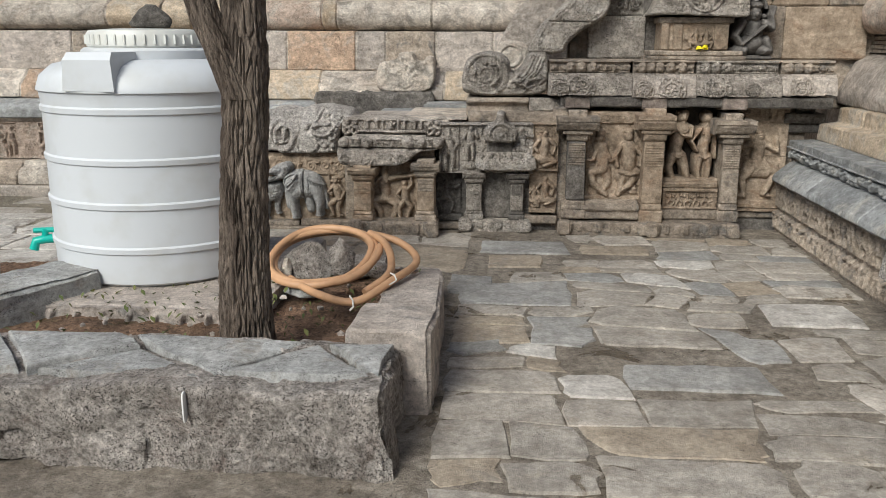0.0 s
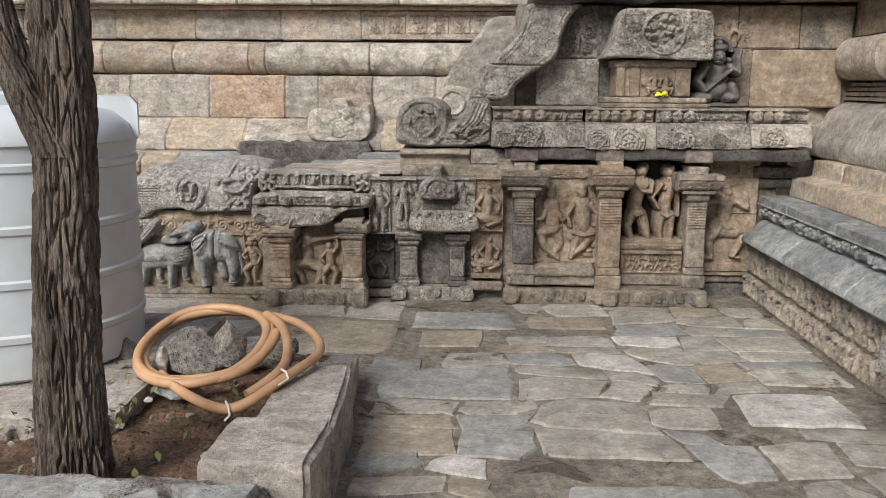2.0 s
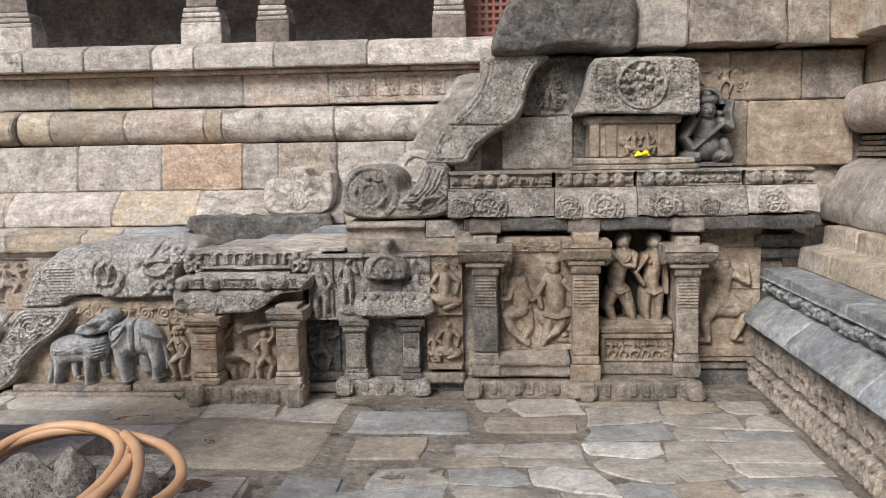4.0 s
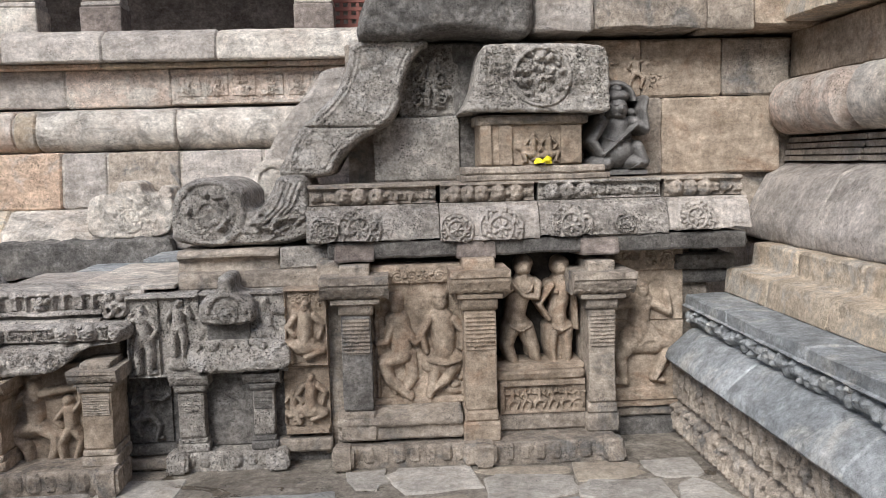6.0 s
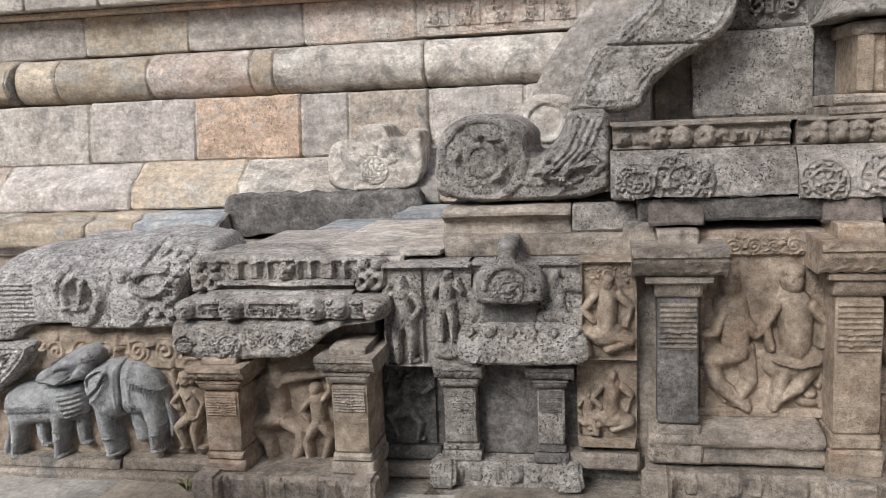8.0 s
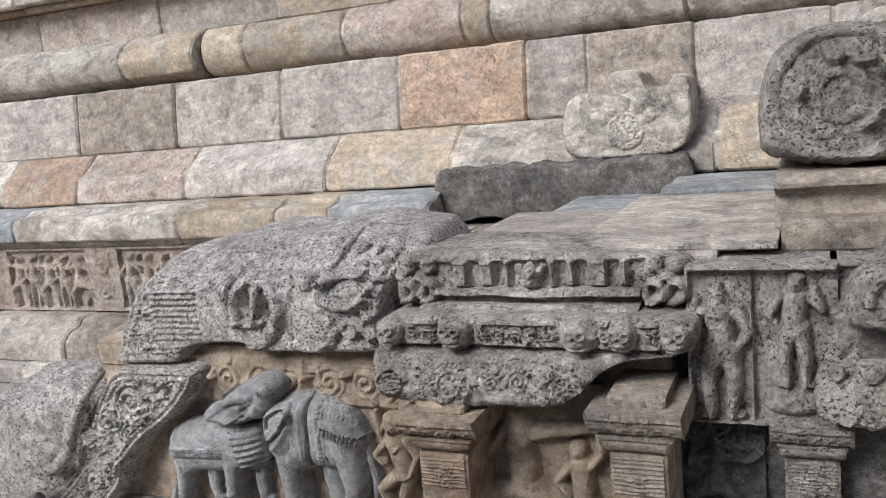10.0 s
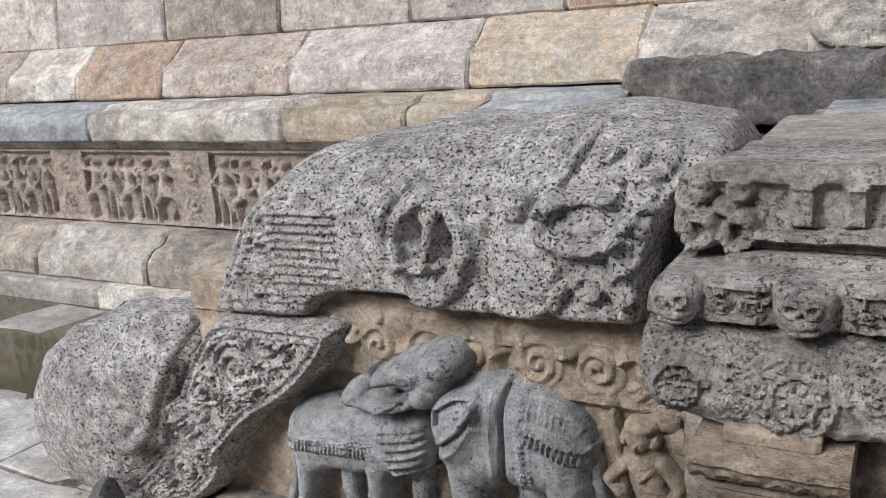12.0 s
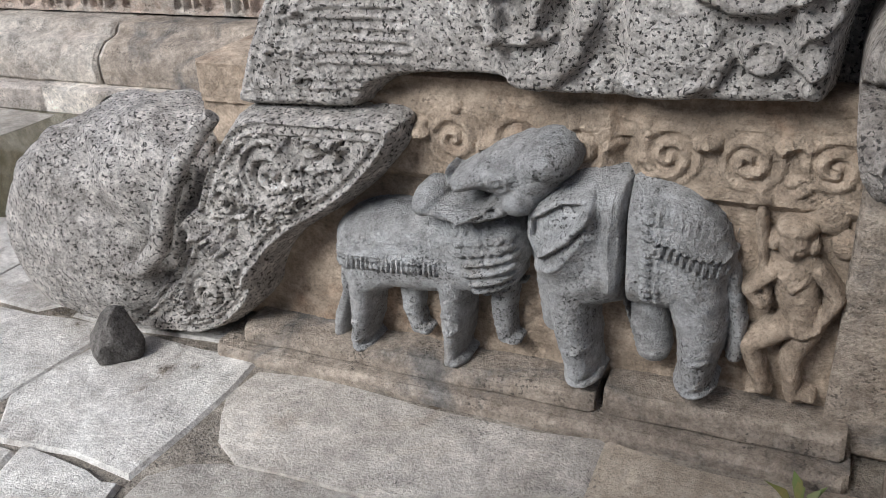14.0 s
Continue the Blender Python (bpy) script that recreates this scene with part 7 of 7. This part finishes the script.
lidstone = tagged(part("weight_stone", rock((TX + 0.06, TY - 0.1, TB + 1.45), (0.13, 0.1, 0.09), 17, 0.2), "dark"), "dark stone laid on the tank lid as a weight", "stone")

# tree: furrowed trunk, forked, with limbs and a leafy crown above
tree = thing("tree", (-1.36, 3.86, 0.15), "slender tree with deeply furrowed dark bark and a forked trunk", "tree")


def bark_tube(points, radius, rings, sides, seed):
    pts = [Vector(p) for p in points]
    n = len(pts) - 1
    verts, faces = [], []
    for i in range(rings + 1):
        t = i / rings * n
        k = min(int(t), n - 1)
        f = t - k
        p0, p1, p2, p3 = pts[max(k - 1, 0)], pts[k], pts[k + 1], pts[min(k + 2, n)]
        c = 0.5 * ((2 * p1) + (p2 - p0) * f + (2 * p0 - 5 * p1 + 4 * p2 - p3) * f * f + (3 * p1 - p0 - 3 * p2 + p3) * f ** 3)
        rr = radius(i / rings)
        for j in range(sides):
            a = 2 * math.pi * j / sides
            q = Vector((math.cos(a), math.sin(a), 0))
            s = Vector((q.x * rr * 60, q.y * rr * 60, c.z * 7.0 + seed))
            ridge = min(1.0, abs(noise.noise(s)) * 4.5) - 0.45
            ridge2 = noise.noise(Vector((q.x * rr * 90, q.y * rr * 90, c.z * 16 + seed)))
            low = noise.noise(Vector((q.x * 1.5, q.y * 1.5, c.z * 1.3 + seed)))
            verts.append(c + q * rr * (1 + 0.2 * ridge + 0.08 * ridge2 + 0.07 * low))
    for i in range(rings):
        for j in range(sides):
            m = (j + 1) % sides
            faces.append((i * sides + j, i * sides + m, (i + 1) * sides + m, (i + 1) * sides + j))
    faces.append(tuple(rings * sides + j for j in range(sides)))
    return verts, faces


part("trunk", bark_tube([(-1.385, 3.86, 0.1), (-1.39, 3.86, 0.5), (-1.37, 3.86, 1.0), (-1.345, 3.87, 1.5), (-1.345, 3.88, 2.0), (-1.36, 3.9, 2.8), (-1.3, 4.0, 4.0)], lambda t: 0.106 + 0.028 * (1 - t) ** 14 - 0.04 * t, 420, 190, 0), "bark", tree)
part("limb", bark_tube([(-1.36, 3.84, 1.33), (-1.42, 3.82, 1.5), (-1.5, 3.8, 1.72), (-1.55, 3.79, 2.0), (-1.75, 3.7, 2.8), (-2.0, 3.6, 3.6)], lambda t: 0.07 - 0.03 * t, 220, 100, 9), "bark", tree)
part("limb", bark_tube([(-1.34, 3.9, 2.9), (-1.0, 3.7, 3.4), (-0.6, 3.5, 3.9)], lambda t: 0.05 - 0.03 * t, 60, 24, 4), "bark", tree)
part("limb", bark_tube([(-1.33, 3.95, 3.3), (-1.5, 4.4, 3.8), (-1.7, 4.9, 4.3)], lambda t: 0.045 - 0.03 * t, 60, 24, 6), "bark", tree)
q = random.Random(3)
lv, lf = [], []
for k in range(2600):
    c = q.choice([(-2.0, 3.6, 3.8), (-0.7, 3.5, 4.1), (-1.7, 4.8, 4.5), (-1.3, 4.0, 4.6)])
    p = Vector(c) + Vector((q.gauss(0, 0.45), q.gauss(0, 0.45), q.gauss(0, 0.28)))
    a, b = Vector((q.uniform(-1, 1), q.uniform(-1, 1), q.uniform(-0.5, 0.5))).normalized(), Vector((q.uniform(-1, 1), q.uniform(-1, 1), q.uniform(-1, 1))).normalized()
    o = len(lv)
    lv += [p - a * 0.035, p + b * 0.016, p + a * 0.035, p - b * 0.016]
    lf.append((o, o + 1, o + 2, o + 3))
part("crown", (lv, lf), "leaf", tree)

# hose: three wide turns and a tail
hose = thing("garden_hose", (-1.2, 4.9, 0.2), "coiled orange rubber garden hose tied with string", "hose")
turns = []
for k in range(300):
    t = k / 299 * 3.35 * 2 * math.pi - 1.9
    w = k / 299
    rad_x, rad_y = 0.32 - 0.02 * math.sin(2.1 * t + 1) - 0.02 * w, 0.29 + 0.02 * math.sin(1.3 * t)
    turns.append((-1.30 + 0.02 * math.sin(t * 0.37) + 0.03 * w + rad_x * math.cos(t), 5.02 - 0.03 * w + rad_y * math.sin(t), 0.34 + 0.03 * w + 0.015 * math.sin(t * 0.9 + 2) + 0.085 * math.sin(t)))
part("coil", tube(turns, 0.022, 12), "hose", hose)


def glide(points, per=14):
    """Points along a smooth curve through the given ones."""
    pts, out = [Vector(p) for p in points], []
    for k in range(len(pts) - 1):
        a, b, c, d = pts[max(k - 1, 0)], pts[k], pts[k + 1], pts[min(k + 2, len(pts) - 1)]
        for i in range(per):
            f = i / per
            out.append(0.5 * (2 * b + (c - a) * f + (2 * a - 5 * b + 4 * c - d) * f * f + (3 * b - a - 3 * c + d) * f ** 3))
    return out + [pts[-1]]


part("tail", tube(glide([(-1.43, 4.80, 0.27), (-1.227, 4.57, 0.255), (-0.993, 4.40, 0.27), (-0.82, 4.60, 0.335), (-0.735, 4.90, 0.345), (-0.77, 5.08, 0.37), (-0.88, 5.19, 0.41), (-1.02, 5.21, 0.44)]), 0.022, 12), "hose", hose)
part("tail", tube(glide([(-1.04, 5.2, 0.45), (-0.95, 5.1, 0.43), (-0.89, 4.97, 0.39), (-0.86, 4.8, 0.345), (-0.87, 4.62, 0.335), (-0.96, 4.5, 0.29)]), 0.022, 12), "hose", hose)
part("string_tie", tube([(-1.02, 4.40, 0.30), (-1.0, 4.372, 0.285), (-0.995, 4.36, 0.255), (-1.01, 4.34, 0.24)], 0.005, 6), "string", hose)
part("string_tie", tube([(-0.84, 4.62, 0.365), (-0.815, 4.60, 0.36), (-0.80, 4.57, 0.34), (-0.83, 4.52, 0.33)], 0.005, 6), "string", hose)
for c, s, sd, mat, lab in (((-1.36, 5.04, 0.30), (0.17, 0.13, 0.14), 4, "kerb", "broken pale granite lump inside the hose coil"), ((-1.2, 5.08, 0.32), (0.11, 0.1, 0.14), 6, "kerb", "split grey stone leaning in the hose coil"),
                           ((-1.50, 5.0, 0.26), (0.05, 0.05, 0.08), 8, "pale", "small pale stone beside the hose"), ((-1.35, 4.75, 0.22), (0.12, 0.08, 0.05), 11, "slate", "flat grey stone under the hose"),
                           ((-1.08, 5.3, 0.2), (0.14, 0.16, 0.08), 12, "kerb", "grey slab fragment behind the hose"), ((-1.75, 5.15, 0.22), (0.12, 0.1, 0.12), 13, "dark", "dark stone by the tank platform"),
                           ((-2.0, 3.85, 0.2), (0.09, 0.06, 0.06), 14, "sand", "yellowish stone on the soil")):
    tagged(part("stone", rock(c, s, sd, 0.3, 4), mat), lab, "stone", "loose stones in the bed")
lit = thing("leaf_litter", (-1.5, 4.2, 0.2), "scattered dry leaves, pebbles and grass tufts on the soil", "leaf litter", kind="stuff")
q = random.Random(8)
lv, lf = [], []
for k in range(260):
    x, y = q.uniform(-2.6, -0.7), q.uniform(3.7, 5.3)
    z = 0.235 + 0.02 * q.random()
    a = q.uniform(0, 6.28)
    s = q.uniform(0.008, 0.028)
    o = len(lv)
    lv += [(x - s * math.cos(a), y - s * math.sin(a), z - 0.02), (x + 0.5 * s * math.sin(a), y - 0.5 * s * math.cos(a), z), (x + s * math.cos(a), y + s * math.sin(a), z + 0.008), (x - 0.5 * s * math.sin(a), y + 0.5 * s * math.cos(a), z)]
    lf.append((o, o + 1, o + 2, o + 3))
part("leaves", (lv, lf), "leaf", lit)
part("pebbles", join(*[rock((q.uniform(-2.5, -0.75), q.uniform(3.7, 5.3), 0.215), (q.uniform(0.01, 0.03), q.uniform(0.01, 0.025), 0.018), k, 0.2, 1) for k in range(90)]), "kerb_pale", lit)


# ---------------------------------------------------------------- paving
def paving_stone(poly, z, mat, seed, parent, name="flagstone"):
    """A worn flag: an uneven outline, eased edge, nearly flat top."""
    r = random.Random(seed)
    pts = []
    for k in range(len(poly)):
        (a, b), (c, d) = poly[k], poly[(k + 1) % len(poly)]
        m = max(2, int(math.hypot(c - a, d - b) / 0.13))
        for i in range(m):
            t = i / m
            e = 0.014 if i else 0.022
            pts.append((a + (c - a) * t + r.uniform(-e, e), b + (d - b) * t + r.uniform(-e, e)))
    cx, cy = sum(p[0] for p in pts) / len(pts), sum(p[1] for p in pts) / len(pts)
    n = len(pts)
    tx, ty = r.uniform(-0.006, 0.006), r.uniform(-0.006, 0.006)
    rings = []
    for f, dz in ((1.0, -0.05), (1.0, -0.008), (0.965, 0.0), (0.6, 0.003)):
        rings.append([(cx + (x - cx) * f, cy + (y - cy) * f, z + dz + tx * (x - cx) + ty * (y - cy)) for x, y in pts])
    verts = [v for ring in rings for v in ring] + [(cx, cy, z + 0.003)]
    faces = []
    for k in range(3):
        for i in range(n):
            j = (i + 1) % n
            faces.append((k * n + i, k * n + j, (k + 1) * n + j, (k + 1) * n + i))
    faces += [(3 * n + i, 3 * n + (i + 1) % n, 4 * n) for i in range(n)]
    part(name, (verts, faces), mat, parent)


for k, poly in enumerate(([(-3.05, 3.25), (-2.6, 3.2), (-2.5, 3.58), (-3.0, 3.62)], [(-2.56, 3.2), (-2.12, 3.22), (-2.4, 3.6)], [(-2.08, 3.22), (-1.75, 3.5), (-1.85, 3.62), (-2.35, 3.62)], [(-2.03, 3.2), (-1.38, 3.2), (-1.72, 3.47)],
                          [(-1.34, 3.22), (-1.05, 3.58), (-1.8, 3.62), (-1.68, 3.5)], [(-1.3, 3.2), (-0.75, 3.22), (-1.0, 3.54)], [(-0.72, 3.24), (-0.7, 3.58), (-0.95, 3.6)])):
    paving_stone(poly, 0.338 + 0.006 * (k % 3), "facet", k + 50, front_kerb, "worn_facet")
paving = thing("pavement", (0.5, 4.0, 0.0), "uneven worn stone paving, damp in the joints", "pavement", kind="structure")
q = random.Random(21)


def split(x0, x1, y0, y1, big, r):
    """Cuts a field into uneven rectangles."""
    w, d = x1 - x0, y1 - y0
    if (w < big * 1.15 and d < big * 0.78) or (w < big * 1.6 and d < big and r.random() < 0.12):
        return [(x0, x1, y0, y1)]
    f = r.uniform(0.34, 0.66)
    if w / big > d / (0.7 * big) * r.uniform(0.8, 1.25):
        return split(x0, x0 + w * f, y0, y1, big, r) + split(x0 + w * f, x1, y0, y1, big, r)
    return split(x0, x1, y0, y0 + d * f, big, r) + split(x0, x1, y0 + d * f, y1, big, r)


def lay(x0, x1, y0, y1, big, seed, skip=None, tones=(8, 1.6, 1.0, 0.5), gaps=(0.003, 0.014)):
    """Worn flags of many sizes fitted together, their corners chipped and their edges out of true."""
    r = random.Random(seed)
    for a, b, c, d in split(x0, x1, y0, y1, big, r):
        if skip and skip(0.5 * (a + b), 0.5 * (c + d)):
            continue
        g = r.uniform(*gaps)
        poly = []
        for px, py, sx, sy in ((a, c, 1, 1), (b, c, -1, 1), (b, d, -1, -1), (a, d, 1, -1)):
            px, py = px + sx * g, py + sy * g
            if r.random() < 0.35:
                e, k = r.uniform(0.03, 0.12), r.uniform(0.03, 0.1)
                chip = [(px, py + sy * k), (px + sx * e, py)]
                poly += chip if sx * sy > 0 else chip[::-1]
            else:
                poly.append((px, py))
        bend = []
        for px, py in poly:
            edge = min(1.0, 4 * max(0.0, min(px - x0, x1 - px, py - y0, y1 - py)))
            bend.append((px + edge * 0.16 * noise.noise(Vector((px * 1.5, py * 1.5, seed))), py + edge * 0.15 * noise.noise(Vector((px * 1.4, py * 1.4, seed + 7)))))
        mat = r.choices(["pave", "pave_blue", "pave_tan", "pave_white"], tones)[0]
        paving_stone(bend, r.uniform(-0.006, 0.003), mat, r.random() * 1e6, paving)


special = [(0.33, 0.87, 6.63, 6.9, "pave_tan"), (-0.42, 0.26, 6.6, 7.02, "pave_blue"), (-0.62, -0.3, 5.5, 5.95, "pave_blue"), (1.3, 1.85, 5.0, 5.45, "pave_white"), (-0.35, 0.05, 6.2, 6.55, "pave_tan"), (0.35, 1.05, 4.0, 4.35, "pave_blue")]
for k, (a, b, c, d, mat) in enumerate(special):
    paving_stone([(a + 0.01, c + 0.01), (b - 0.01, c + 0.02), (b - 0.02, d - 0.01), (a + 0.015, d - 0.015)], 0.004, mat, k, paving)


def taken(x, y):
    return any(a - 0.12 < x < b + 0.12 and c - 0.1 < y < d + 0.1 for a, b, c, d, _ in special)


lay(-0.52, 2.03, 2.0, 7.28, 0.5, 4, taken)
lay(-2.74, -0.52, 6.05, 7.3, 0.75, 6, None, (7, 0.5, 3, 0.0), (0.0, 0.004))
lay(-6.5, -2.745, 6.0, 7.75, 0.62, 8, None, (1, 0.5, 0, 8), (0.0, 0.005))
lay(-6.5, -2.9, 7.75, 8.6, 0.5, 10, lambda x, y: noise.noise(Vector((x * 1.9, y * 1.9, 3))) > -0.1, (2, 0.5, 0, 8))
lay(-0.52, 1.95, -1.2, 2.0, 0.7, 9)
puddle = tagged(part("water", ([(-9, 7.1, -0.004), (-4.2, 7.3, -0.004), (-3.45, 7.55, -0.004), (-2.9, 7.7, -0.004), (-2.9, 8.62, -0.004), (-9, 8.62, -0.004)], [(0, 1, 2, 3, 4, 5)]), "water"), "shallow rain water standing on the sunken paving", "water", kind="structure")
weed = thing("weed_sprig", (-1.62, 7.2, 0.0), "tiny green weed growing from a joint", "weed")
wv, wf = [], []
for k in range(14):
    a, s = k * 0.9, 0.02 + 0.02 * q.random()
    o = len(wv)
    wv += [(-1.62, 7.22, 0.0), (-1.62 + s * math.cos(a) + 0.008, 7.22 + s * math.sin(a), 0.03 + 0.02 * q.random()), (-1.62 + 1.8 * s * math.cos(a), 7.22 + 1.8 * s * math.sin(a), 0.04), (-1.62 + s * math.cos(a) - 0.008, 7.22 + s * math.sin(a) + 0.008, 0.03)]
    wf.append((o, o + 1, o + 2, o + 3))
part("weed_leaves", (wv, wf), "leaf", weed)
